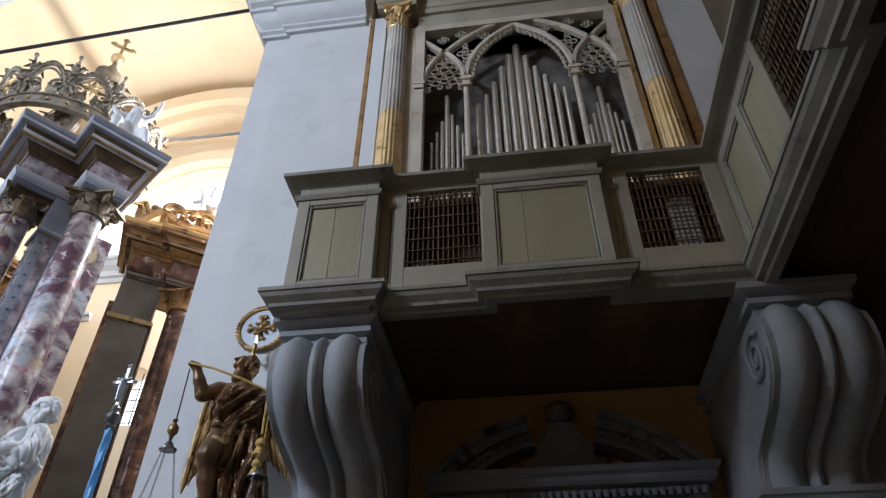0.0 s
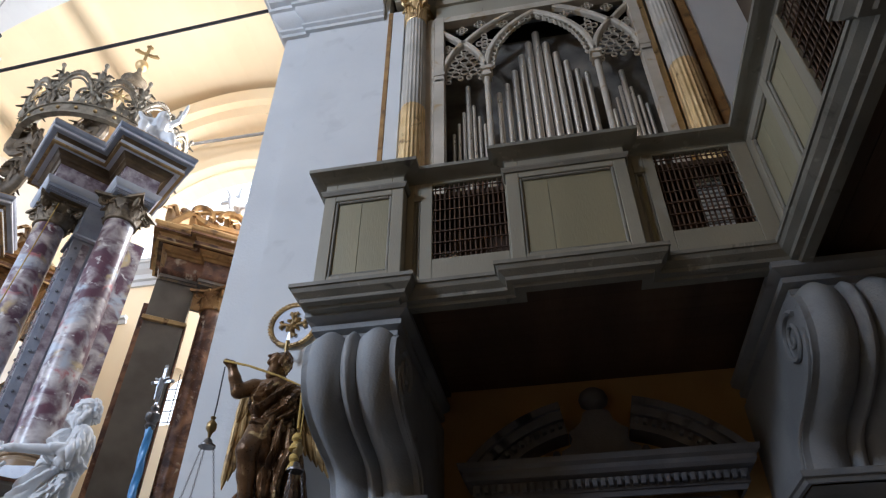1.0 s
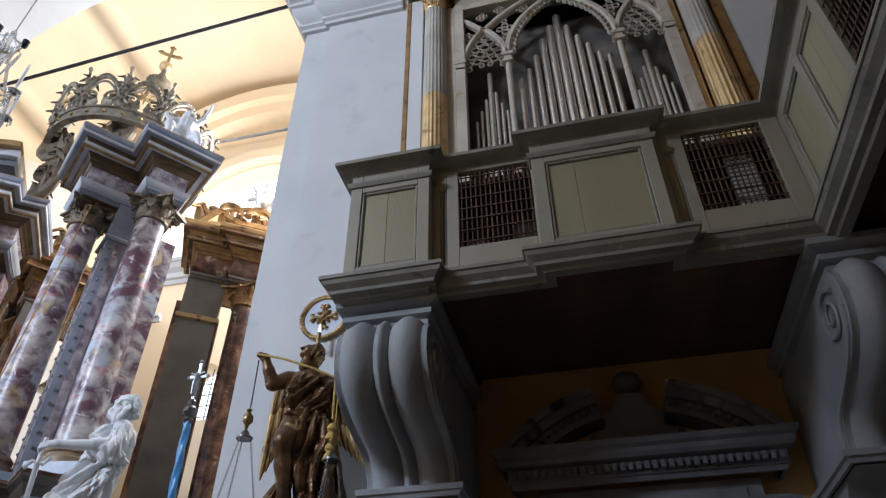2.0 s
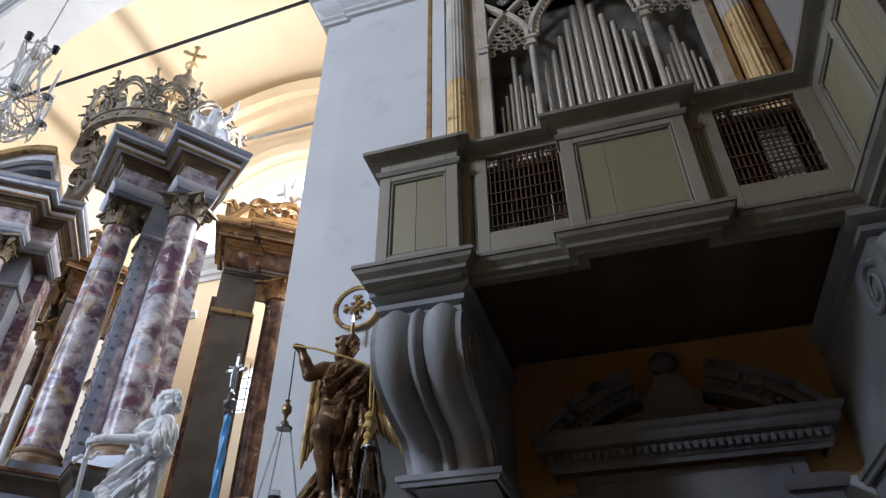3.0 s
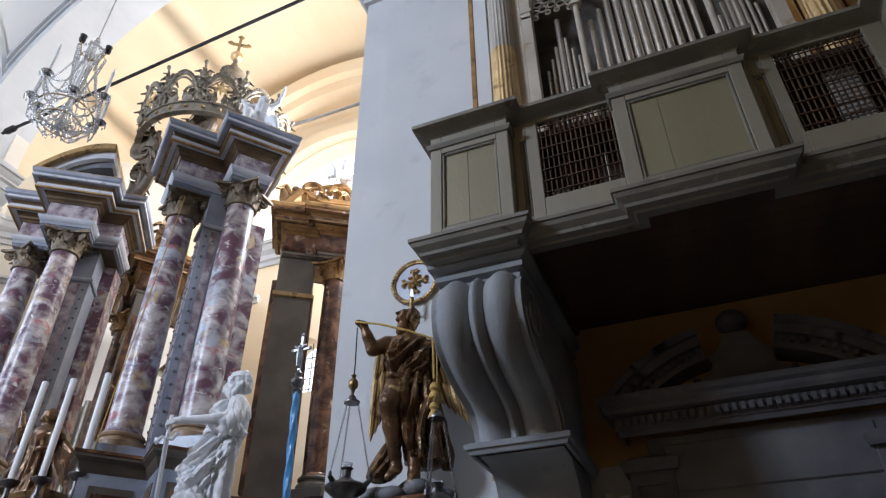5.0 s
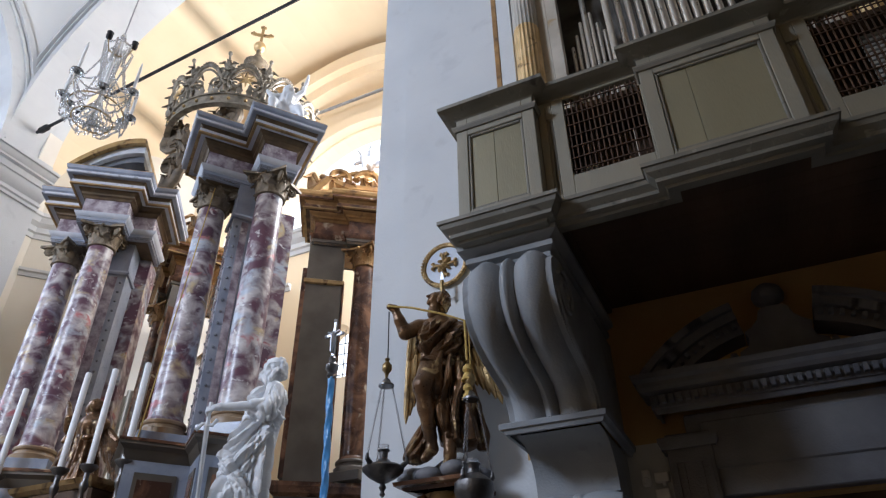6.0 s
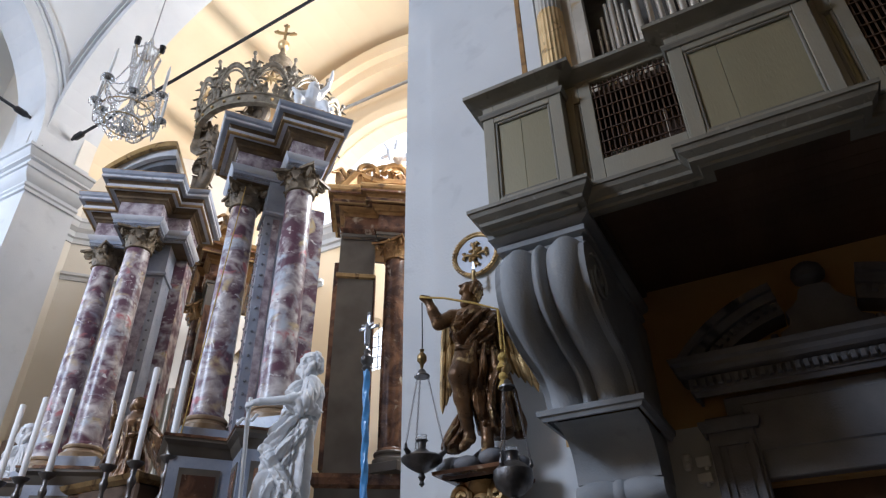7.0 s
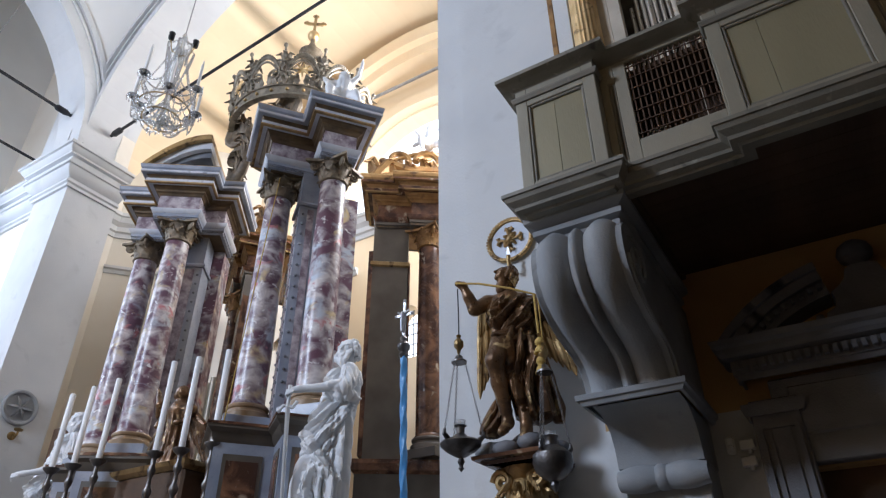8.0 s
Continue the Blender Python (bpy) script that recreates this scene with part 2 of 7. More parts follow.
def slab(bm, pts, axis, a, b):
    """A flat outline pushed along an axis from a to b. pts are the other two coordinates, in order."""
    def at(p, q):
        return {"x": (q, p[0], p[1]), "y": (p[0], q, p[1]), "z": (p[0], p[1], q)}[axis]
    lo = [bm.verts.new(at(p, a)) for p in pts]
    hi = [bm.verts.new(at(p, b)) for p in pts]
    n = len(pts)
    new_faces = [bm.faces.new(lo[::-1]), bm.faces.new(hi)]
    for i in range(n):
        new_faces.append(bm.faces.new((lo[i], lo[(i + 1) % n], hi[(i + 1) % n], hi[i])))
    bmesh.ops.recalc_face_normals(bm, faces=new_faces)
    return bm


def sweep(bm, path, profile, closed=False, caps=True):
    """A moulding: profile rows of (out, z), carried along a plan path with mitred corners. Out is to the path's right."""
    n = len(path)
    rings = []
    for i in range(n):
        p = Vector(path[i])
        prev = Vector(path[i - 1]) if i or closed else None
        nxt = Vector(path[(i + 1) % n]) if i < n - 1 or closed else None
        d0 = (p - prev).normalized() if prev is not None else None
        d1 = (nxt - p).normalized() if nxt is not None else None
        d0, d1 = d0 or d1, d1 or d0
        n0, n1 = Vector((d0.y, -d0.x)), Vector((d1.y, -d1.x))
        m = (n0 + n1)
        m = m / max(0.25, m.dot(n0)) if m.length > 1e-6 else n0
        rings.append([bm.verts.new((p.x + m.x * o, p.y + m.y * o, z)) for o, z in profile])
    made = []
    for i in range(n if closed else n - 1):
        a, b = rings[i], rings[(i + 1) % n]
        for j in range(len(profile) - 1):
            made.append(bm.faces.new((a[j], b[j], b[j + 1], a[j + 1])))
    if caps and not closed:
        for r in (rings[0], rings[-1]):
            try:
                made.append(bm.faces.new(r))
            except ValueError:
                pass
    bmesh.ops.recalc_face_normals(bm, faces=made)
    return bm


def lathe(bm, rows, at=(0, 0, 0), seg=24, flute=None):
    """Rows of (radius, z) turned about a standing axis."""
    rings = []
    for r, z in rows:
        ring = []
        for k in range(seg):
            a = 2 * math.pi * k / seg
            q = r * (1 if not flute else 1 - flute * (k % 2))
            ring.append(bm.verts.new((at[0] + q * math.cos(a), at[1] + q * math.sin(a), at[2] + z)))
        rings.append(ring)
    for a, b in zip(rings, rings[1:]):
        for k in range(seg):
            bm.faces.new((a[k], a[(k + 1) % seg], b[(k + 1) % seg], b[k]))
    bm.faces.new(rings[0][::-1]), bm.faces.new(rings[-1])
    return bm


def tube(bm, pts, r, seg=8, flat=1.0):
    """A rod along points; r is one radius or one for each point."""
    pts = [Vector(p) for p in pts]
    n = len(pts)
    rs = r if isinstance(r, (list, tuple)) else [r] * n
    ref = None
    rings = []
    for i in range(n):
        d = (pts[min(i + 1, n - 1)] - pts[max(i - 1, 0)]).normalized()
        if ref is None:
            ref = d.orthogonal().normalized()
        ref = (ref - d * ref.dot(d))
        ref = ref.normalized() if ref.length > 1e-5 else d.orthogonal().normalized()
        s = d.cross(ref)
        rings.append([bm.verts.new(pts[i] + (ref * math.cos(t) + s * math.sin(t) * flat) * rs[i])
                      for t in (2 * math.pi * k / seg for k in range(seg))])
    for a, b in zip(rings, rings[1:]):
        for k in range(seg):
            bm.faces.new((a[k], a[(k + 1) % seg], b[(k + 1) % seg], b[k]))
    bm.faces.new(rings[0][::-1]), bm.faces.new(rings[-1])
    return bm


def ball(bm, c, r, sub=2, scale=(1, 1, 1)):
    m = Matrix.Translation(c) @ Matrix.Diagonal((*[r * s for s in scale], 1))
    bmesh.ops.create_icosphere(bm, subdivisions=sub, radius=1.0, matrix=m)
    return bm


def ball_mesh(name, r, mat):
    me = bpy.data.meshes.new(name)
    bm = ball(bmesh.new(), (0, 0, 0), r, 1)
    bm.to_mesh(me)
    bm.free()
    me.materials.append(mat)
    return me


def repeats(name, me, parent, places):
    """Alike small parts on one mesh."""
    for p in places:
        ob = new(name, me)
        ob.parent, ob.location = parent, p


def spiral(c, r0, turns, e1, e2, n=22, shrink=0.12, start=0.0, sense=1):
    """Points of a volute in the plane of e1 and e2."""
    c, e1, e2 = Vector(c), Vector(e1), Vector(e2)
    out = []
    for i in range(n):
        f = i / (n - 1)
        a = start + sense * turns * 2 * math.pi * f
        r = r0 * (1 - (1 - shrink) * f)
        out.append(c + e1 * (r * math.cos(a)) + e2 * (r * math.sin(a)))
    return out

# ---------------------------------------------------------------- structure
AX = -7.2          # the middle of the arch and the altar
ARCH_R, SPRING = 4.32, 10.3
JAMB_L, JAMB_R = -11.45, -2.97


def arch_points(cx, z0, r, n=28, flat=1.0):
    return [(cx + r * math.cos(math.pi * k / n), z0 + flat * r * math.sin(math.pi * k / n)) for k in range(n + 1)]


structure("floor", boxm(-18, 4.2, -12, 13, -0.2, 0.0), FLOOR, "worn stone church floor")
structure("presbytery_floor", boxm(-13.4, -1.2, 3.6, 10.6, 0.004, 0.9), FLOOR, "raised stone floor of the presbytery")

# organ wall with the recess of the organ
b = bmesh.new()
box(b, JAMB_R, -2.63, 4.65, 5.95, 0, 15)
box(b, -2.63, -1.56, 4.6, 5.95, 0, 15)
box(b, 1.97, 4.2, 4.6, 5.95, 0, 15)
box(b, -1.56, 1.97, 4.6, 5.95, 9.9, 15)
box(b, -1.56, 1.97, 5.5, 5.95, 3.94, 9.9)
structure("wall_organ", b, PLASTER_GREY, "grey-blue plastered wall and pier beside the altar")
b2 = bmesh.new()
box(b2, -1.56, -0.32, 4.6, 5.95, 0, 2.86)
box(b2, 0.80, 1.97, 4.6, 5.95, 0, 2.86)
structure("wall_low", b2, PLASTER_GREY, "pale plastered wall beside the doorway")
# lower wall under the gallery; ochre above 2.86 paints its warm shade
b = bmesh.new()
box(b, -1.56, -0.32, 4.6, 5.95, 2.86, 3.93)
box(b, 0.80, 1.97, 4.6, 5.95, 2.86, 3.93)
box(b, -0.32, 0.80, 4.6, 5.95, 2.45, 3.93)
structure("wall_door", b, PLASTER_OCHRE_DIM, "plastered wall under the organ gallery, its warm shade painted ochre")
# Unseen wall; its dark brown keeps bounced light off the right console.
structure("wall_right", boxm(2.5, 2.8, -12, 4.6, 0, 15), PLASTER_LOW_BOUNCE, "unseen side wall of the nave, coloured dark to cut bounce")

# triumphal arch above the piers
b = bmesh.new()
pts = arch_points(AX, SPRING, ARCH_R, 36)
for (xa, za), (xb, zb) in zip(pts, pts[1:]):
    slab(b, [(xa, za), (xb, zb), (xb, 15.9), (xa, 15.9)], "y", 4.93, 5.95)
box(b, -13.1, AX - ARCH_R, 4.93, 5.95, SPRING, 15.9)
box(b, AX + ARCH_R, JAMB_R + 0.1, 4.93, 5.95, SPRING, 15.9)
bmesh.ops.remove_doubles(b, verts=b.verts[:], dist=0.001)
structure("arch_wall", b, PLASTER_GREY, "grey-blue plastered arch before the presbytery")
b = bmesh.new()
for off, dep, th in ((0.0, 4.90, 0.20), (0.25, 4.86, 0.05), (0.33, 4.80, 0.09)):
    ring = [(AX + (ARCH_R + off) * math.cos(a), SPRING + (ARCH_R + off) * math.sin(a)) for a in (math.pi * k / 40 for k in range(41))]
    outer = [(AX + (ARCH_R + off + th) * math.cos(a), SPRING + (ARCH_R + off + th) * math.sin(a)) for a in (math.pi * k / 40 for k in range(41))]
    for k in range(40):
        slab(b, [ring[k], ring[k + 1], outer[k + 1], outer[k]], "y", dep, 4.94)
structure("arch_trim", b, PLASTER_GREY, "plaster moulding round the arch")

# far pier with its impost
structure("pier_far", boxm(-12.55, JAMB_L, 4.93, 5.95, 0, SPRING), PLASTER_GREY, "grey-blue plastered pier of the arch")
IMPOST = [(0, 9.44), (0.05, 9.44), (0.05, 9.50), (0.09, 9.52), (0.09, 9.56), (0.04, 9.57), (0.05, 9.62), (0.12, 9.67), (0.18, 9.75), (0.19, 9.82), (0.23, 9.83),
          (0.23, 9.88), (0.18, 9.89), (0.18, 9.99), (0.25, 10.01), (0.25, 10.05), (0.30, 10.10), (0.32, 10.16), (0.36, 10.17), (0.36, 10.23), (0.0, 10.23)]
b = bmesh.new()
sweep(b, [(JAMB_L, 5.95), (JAMB_L, 4.93), (-12.55, 4.93), (-12.55, 5.2), (-16, 5.2)][::-1], [(o, z - 0.25) for o, z in IMPOST])
structure("impost_far", b, PLASTER_GREY, "moulded plaster cornice of the far pier", 30)
b = bmesh.new()
sweep(b, [(-1.62, 4.6), (-2.63, 4.6), (-2.63, 4.65), (JAMB_R, 4.65), (JAMB_R, 5.95)][::-1],
      [(o, z - 0.22) for o, z in IMPOST])
structure("impost_near", b, PLASTER_GREY, "moulded plaster cornice of the near pier", 30)

# nave: side arch over the aisle and the vault, seen past the chandelier
structure("wall_aisle", boxm(-18, -12.55, 5.2, 5.6, 0, 16), PLASTER_WHITE, "pale plastered wall behind the side aisle")
SIDE_Y, SIDE_R = 0.98, 3.85
b = bmesh.new()
sa = [(SIDE_Y + SIDE_R * math.cos(math.pi * k / 32), SPRING + SIDE_R * math.sin(math.pi * k / 32)) for k in range(33)]
for (ya, za), (yb, zb) in zip(sa, sa[1:]):
    slab(b, [(ya, za), (yb, zb), (yb, 15.9), (ya, 15.9)], "x", -12.4, -11.5)
box(b, -12.4, -11.5, SIDE_Y + SIDE_R, 4.94, 9.97, 15.9)
box(b, -12.4, -11.5, -11.0, SIDE_Y - SIDE_R, SPRING, 15.9)
box(b, -12.4, -11.5, -4.0, SIDE_Y - SIDE_R, 0.0, SPRING)
bmesh.ops.remove_doubles(b, verts=b.verts[:], dist=0.001)
structure("side_arch", b, PLASTER_GREY, "grey plastered arch into the side aisle")
b = bmesh.new()
for r0, r1, x1 in ((SIDE_R + 0.27, SIDE_R + 0.33, -11.46), (SIDE_R + 0.37, SIDE_R + 0.50, -11.40)):
    for k in range(3, 29):
        a0, a1 = math.pi * k / 32, math.pi * (k + 1) / 32
        slab(b, [(SIDE_Y + r * math.cos(a), SPRING + r * math.sin(a)) for r, a in ((r0, a0), (r0, a1), (r1, a1), (r1, a0))], "x", -11.51, x1)
structure("side_arch_trim", b, PLASTER_GREY, "plaster moulding round the side arch")
# sail vault between the arches, with a lower bay over the organ
b = bmesh.new()
xs = [-11.5 + 8.6 * k / 28 for k in range(29)] + [-2.9 + 5.4 * k / 10 for k in range(1, 11)]
ys = [4.82 - 7.74 * k / 28 for k in range(29)]


def vault_z(x, y):
    across = math.sqrt(max(0.0, 4.72 ** 2 - (x - AX) ** 2)) if x < -2.89 else 1.96 + 0.9 * (1 - ((x + 0.2) / 2.7) ** 2)
    return min(15.9, 8.32 + across + math.sqrt(max(0.0, 4.35 ** 2 - (y - SIDE_Y) ** 2)))


grid = [[b.verts.new((x, y, vault_z(x, y))) for y in ys] for x in xs]
for ra, rb in zip(grid, grid[1:]):
    for k in range(len(ys) - 1):
        b.faces.new((ra[k], rb[k], rb[k + 1], ra[k + 1]))
structure("ceiling", b, VAULT_WHITE, "white plastered nave vault", 40)
structure("roof_slab", boxm(-18.2, 4.2, -12.2, 13, 16.0, 16.2), VAULT_WHITE, "plain ceiling above the vaults")

# unseen walls behind the camera with the nave windows
b = bmesh.new()
box(b, -18, -4.6, -7.8, -7.4, 0, 8.0)
box(b, -18, -4.6, -7.8, -7.4, 10.8, 16)
box(b, -18, -10.3, -7.8, -7.4, 8.0, 10.8)
box(b, -7.7, -4.6, -7.8, -7.4, 8.0, 10.8)
# added return and nearer wall: they block window light from the gallery's right
box(b, -5.5, -5.1, -7.4, -3.6, 0, 16)
box(b, -5.5, 4.2, -3.6, -3.2, 0, 16)
structure("wall_back", b, PLASTER_OCHRE_DIM, "plain unseen back wall, stepped to block light, with a high window opening")
b = bmesh.new()
box(b, -15.4, -15.0, -11, 5.2, 0, 6.0)
box(b, -15.4, -15.0, -11, 5.2, 11.0, 16)
box(b, -15.4, -15.0, -11, -0.1, 6.0, 11.0)
box(b, -15.4, -15.0, 4.7, 5.2, 6.0, 11.0)
structure("wall_west", b, VAULT_WHITE, "plain plastered aisle wall with a tall window opening")

# presbytery: canted walls, cornice, vault, end wall with the lunette window
WALLS = [(-11.46, 5.94), (-13.0, 5.94), (-13.0, 6.9), (-11.4, 8.75), (-10.3, 9.95), (-4.1, 9.95), (-3.0, 8.75), (-1.4, 6.9), (-1.4, 5.94), (-2.9, 5.94)]
b = bmesh.new()
for (x0, y0), (x1, y1) in zip(WALLS, WALLS[1:]):
    if y0 == y1 == 9.95:
        continue
    d = Vector((x1 - x0, y1 - y0)).normalized()
    o = Vector((-d.y, d.x)) * 0.3
    prism(b, [(x0, y0), (x1, y1), (x1 + o.x, y1 + o.y), (x0 + o.x, y0 + o.y)], 0.0, 12.6)
structure("wall_presbytery", b, PLASTER_WHITE, "cream plastered side walls of the presbytery")
LUN_X, LUN_Z, LUN_R = -6.7, 10.35, 2.45
b = bmesh.new()
lun = [(LUN_X + LUN_R * math.cos(math.pi * k / 24), LUN_Z + LUN_R * math.sin(math.pi * k / 24)) for k in range(25)]
slab(b, [(-3.2, LUN_Z)] + lun + [(-11.2, LUN_Z), (-11.2, 15.5), (-3.2, 15.5)], "y", 9.95, 10.4)
box(b, -11.2, -3.2, 9.95, 10.4, 0.0, 6.45)
box(b, -11.2, -7.3, 9.95, 10.4, 6.45, LUN_Z)
box(b, -6.7, -3.2, 9.95, 10.4, 6.45, LUN_Z)
slab(b, [(-7.0 + 0.3 * math.cos(math.pi * k / 12), 7.3 + 0.3 * math.sin(math.pi * k / 12)) for k in range(13)] + [(-7.3, LUN_Z), (-6.7, LUN_Z)], "y", 9.95, 10.4)
structure("wall_end", b, PLASTER_GOLD, "golden plastered end wall with a lunette window")
b = bmesh.new()
for rad, dep, th in ((LUN_R + 0.06, 9.70, 0.30), (LUN_R + 0.36, 9.84, 0.22), (LUN_R + 1.30, 9.40, 0.32), (LUN_R + 1.62, 9.20, 0.40)):
    for k in range(36):
        a0, a1 = math.pi * k / 36, math.pi * (k + 1) / 36
        slab(b, [(LUN_X + rad * math.cos(a0), LUN_Z + rad * math.sin(a0)), (LUN_X + rad * math.cos(a1), LUN_Z + rad * math.sin(a1)),
                 (LUN_X + (rad + th) * math.cos(a1), LUN_Z + (rad + th) * math.sin(a1)), (LUN_X + (rad + th) * math.cos(a0), LUN_Z + (rad + th) * math.sin(a0))],
             "y", dep, 9.96)
structure("lunette_trim", b, PLASTER_GOLD, "stepped golden plaster arches round the lunette", 30)
b = bmesh.new()
for k in range(4):
    box(b, -7.3, -6.7, 10.2, 10.215, 6.62 + 0.22 * k, 6.632 + 0.22 * k)
box(b, -7.006, -6.994, 10.2, 10.215, 6.45, 7.6)
structure("window_lead", b, IRON, "dark lead bars of the small arched window")
structure("backdrop", boxm(-12, 0, 12.2, 12.25, 3, 15), DAYLIGHT, "bright overcast daylight outside the windows")
b = bmesh.new()
NB = 32
VA, VH = 5.9, 4.9
for k in range(NB):
    a0, a1 = math.pi * k / NB, math.pi * (k + 1) / NB
    p0 = (AX + VA * math.cos(a0), SPRING + VH * math.sin(a0))
    p1 = (AX + VA * math.cos(a1), SPRING + VH * math.sin(a1))
    q0 = (AX + (VA + .3) * math.cos(a0), SPRING + (VH + .3) * math.sin(a0))
    q1 = (AX + (VA + .3) * math.cos(a1), SPRING + (VH + .3) * math.sin(a1))
    slab(b, [p0, p1, q1, q0], "y", 5.94, 10.3)
bmesh.ops.remove_doubles(b, verts=b.verts[:], dist=0.001)
structure("ceiling_presbytery", b, PLASTER_GOLD, "golden plastered barrel vault of the presbytery", 30)
b = bmesh.new()
CORN = [(0, 9.62), (0.05, 9.62), (0.06, 9.72), (0.12, 9.74), (0.12, 9.86), (0.22, 9.93), (0.26, 10.04), (0.30, 10.06), (0.30, 10.14), (0, 10.14)]
sweep(b, WALLS[1:9], CORN)
structure("cornice_presbytery", b, PLASTER_GREY, "grey plaster cornice round the presbytery", 30)
b = bmesh.new()
for seg in ((WALLS[2], WALLS[3]), (WALLS[3], WALLS[4]), (WALLS[4], (-8.35, 9.95))):
    sweep(b, list(seg), [(0, 8.72), (0.03, 8.72), (0.05, 8.80), (0.10, 8.82), (0.10, 8.88), (0, 8.88)])
structure("string_course", b, PLASTER_GREY, "grey plaster string course on the presbytery wall", 30)


# ---------------------------------------------------------------- tie rods
def tie_rod(a, c, r, label, collar=True, mat=IRON):
    a, c = Vector(a), Vector(c)
    t = thing("tie_rod", label, "tie rod", a)
    v = c - a
    part("rod", tube(bmesh.new(), [(0, 0, 0), v], r, 8), mat, t, smooth=True)
    if collar:
        d = v.normalized()
        part("collar", tube(bmesh.new(), [d * 0.05, d * 0.12, d * 0.30, d * 0.34], [r * 1.2, r * 2.1, r * 2.1, r * 1.2], 8), mat, t, smooth=True)
    return t


tie_rod((JAMB_L, 5.4, 10.80), (JAMB_R, 5.4, 11.50), 0.032, "black iron tie rod across the presbytery arch")
tie_rod((-11.95, SIDE_Y + SIDE_R - 0.09, 11.09), (-11.95, SIDE_Y - SIDE_R + 0.09, 11.09), 0.032, "black iron tie rod across the side arch")
tie_rod((-12.9, 5.2, 10.35), (-12.9, -1.8, 10.35), 0.03, "black iron tie rod in the side aisle")
tie_rod((-9.4, 9.7, 13.7), (-4.0, 9.7, 13.7), 0.04, "bare steel tie rod under the lunette arch", False, STEEL)

# ---------------------------------------------------------------- organ gallery
gallery = thing("organ_gallery", "grey painted wooden organ gallery with panels and grilles", "gallery", (0, 0, 3.9))
GZ = 3.9


def gpart(name, bm, mat, parent=None, label="", smooth=False):
    bmesh.ops.translate(bm, verts=bm.verts[:], vec=(0, 0, -GZ))
    return part(name, bm, mat, parent or gallery, label, smooth)


# plan of the parapet's outer face, from the left wall end round into the side arm
PLAN = [(-1.40, 4.60), (-1.40, 3.10), (-0.85, 3.10), (-0.85, 3.20), (-0.17, 3.20), (-0.17, 3.10), (0.60, 3.10), (0.60, 3.20),
        (1.38, 3.20), (1.38, 1.60), (1.30, 1.60), (1.30, 1.0), (1.38, 1.0), (1.38, -3.0)]
gpart("base_moulding", sweep(bmesh.new(), PLAN, [(-0.06, 3.765), (0.0, 3.765), (0.01, 3.78), (0.045, 3.79), (0.05, 3.81), (0.085, 3.84),
      (0.095, 3.868), (0.105, 3.87), (0.105, 3.895), (0.05, 3.91), (0.0, 3.915), (-0.06, 3.915)][::-1]), PAINT_EDGE, smooth=25)
gpart("cornice", sweep(bmesh.new(), PLAN, [(-0.05, 4.78), (0.0, 4.78), (0.008, 4.79), (0.03, 4.80), (0.05, 4.805), (0.085, 4.825), (0.10, 4.83),
      (0.10, 4.86), (0.085, 4.87), (-0.05, 4.88)][::-1]), PAINT_EDGE, smooth=25)
for run in (PLAN[:4], PLAN[4:8], PLAN[9:13]):
    gpart("neck_moulding", sweep(bmesh.new(), run, [(0.0, 4.675), (0.012, 4.675), (0.024, 4.70), (0.024, 4.712), (0.0, 4.72)][::-1]), PAINT_EDGE, smooth=25)


def panel_run(along, across, x0, x1, openings, z0=3.90, z1=4.79, th=0.05, joints=True):
    """Frame boards of one stretch. along, across: functions to plan coordinates. openings: (a, b, z0, z1, kind)."""
    def put(a0, a1, h0, h1, d0, d1, name, mat, bevel=0.004):
        bm = boxm(a0, a1, d0, d1, h0, h1, bevel=bevel)
        for v in bm.verts:
            p = along(v.co.x, v.co.y)
            v.co.x, v.co.y = p
        bmesh.ops.recalc_face_normals(bm, faces=bm.faces[:])
        return gpart(name, bm, mat)
    xs = x0
    for a, c, h0, h1, kind in openings:
        put(xs, a, z0, z1, 0, th, "stile", PAINT)
        put(a, c, z0, h0, 0, th, "rail", PAINT)
        put(a, c, h1, z1, 0, th, "rail", PAINT)
        xs = c
        if kind == "panel":
            cuts = (a, a + (c - a) * (0.30 if c - a > 0.5 else 0.46), c)
            for e0, e1 in zip(cuts, cuts[1:]):
                put(e0 + 0.0008, e1 - 0.0008, h0, h1, 0.024, 0.04, "panel_board", PANEL, 0.002)
            for u0, u1, v0, v1 in ((a, a + 0.02, h0, h1), (c - 0.02, c, h0, h1), (a + 0.02, c - 0.02, h1 - 0.02, h1), (a + 0.02, c - 0.02, h0, h0 + 0.02)):
                put(u0, u1, v0, v1, 0.008, 0.026, "bead", PAINT_EDGE, 0.006)
        else:
            nb = max(3, int((c - a) / 0.032))
            for k in range(nb):
                u = a + (c - a) * (k + 0.5) / nb
                put(u - 0.005, u + 0.005, h0, h1, 0.020, 0.030, "grille_bar", WOOD_SLAT, 0.002)
            nh = max(3, int((h1 - h0) / 0.085))
            for k in range(nh):
                v = h0 + (h1 - h0) * (k + 0.5) / nh
                put(a, c, v - 0.003, v + 0.003, 0.011, 0.018, "grille_lath", WOOD_SLAT, 0.0)
    put(xs, x1, z0, z1, 0, th, "stile", PAINT)


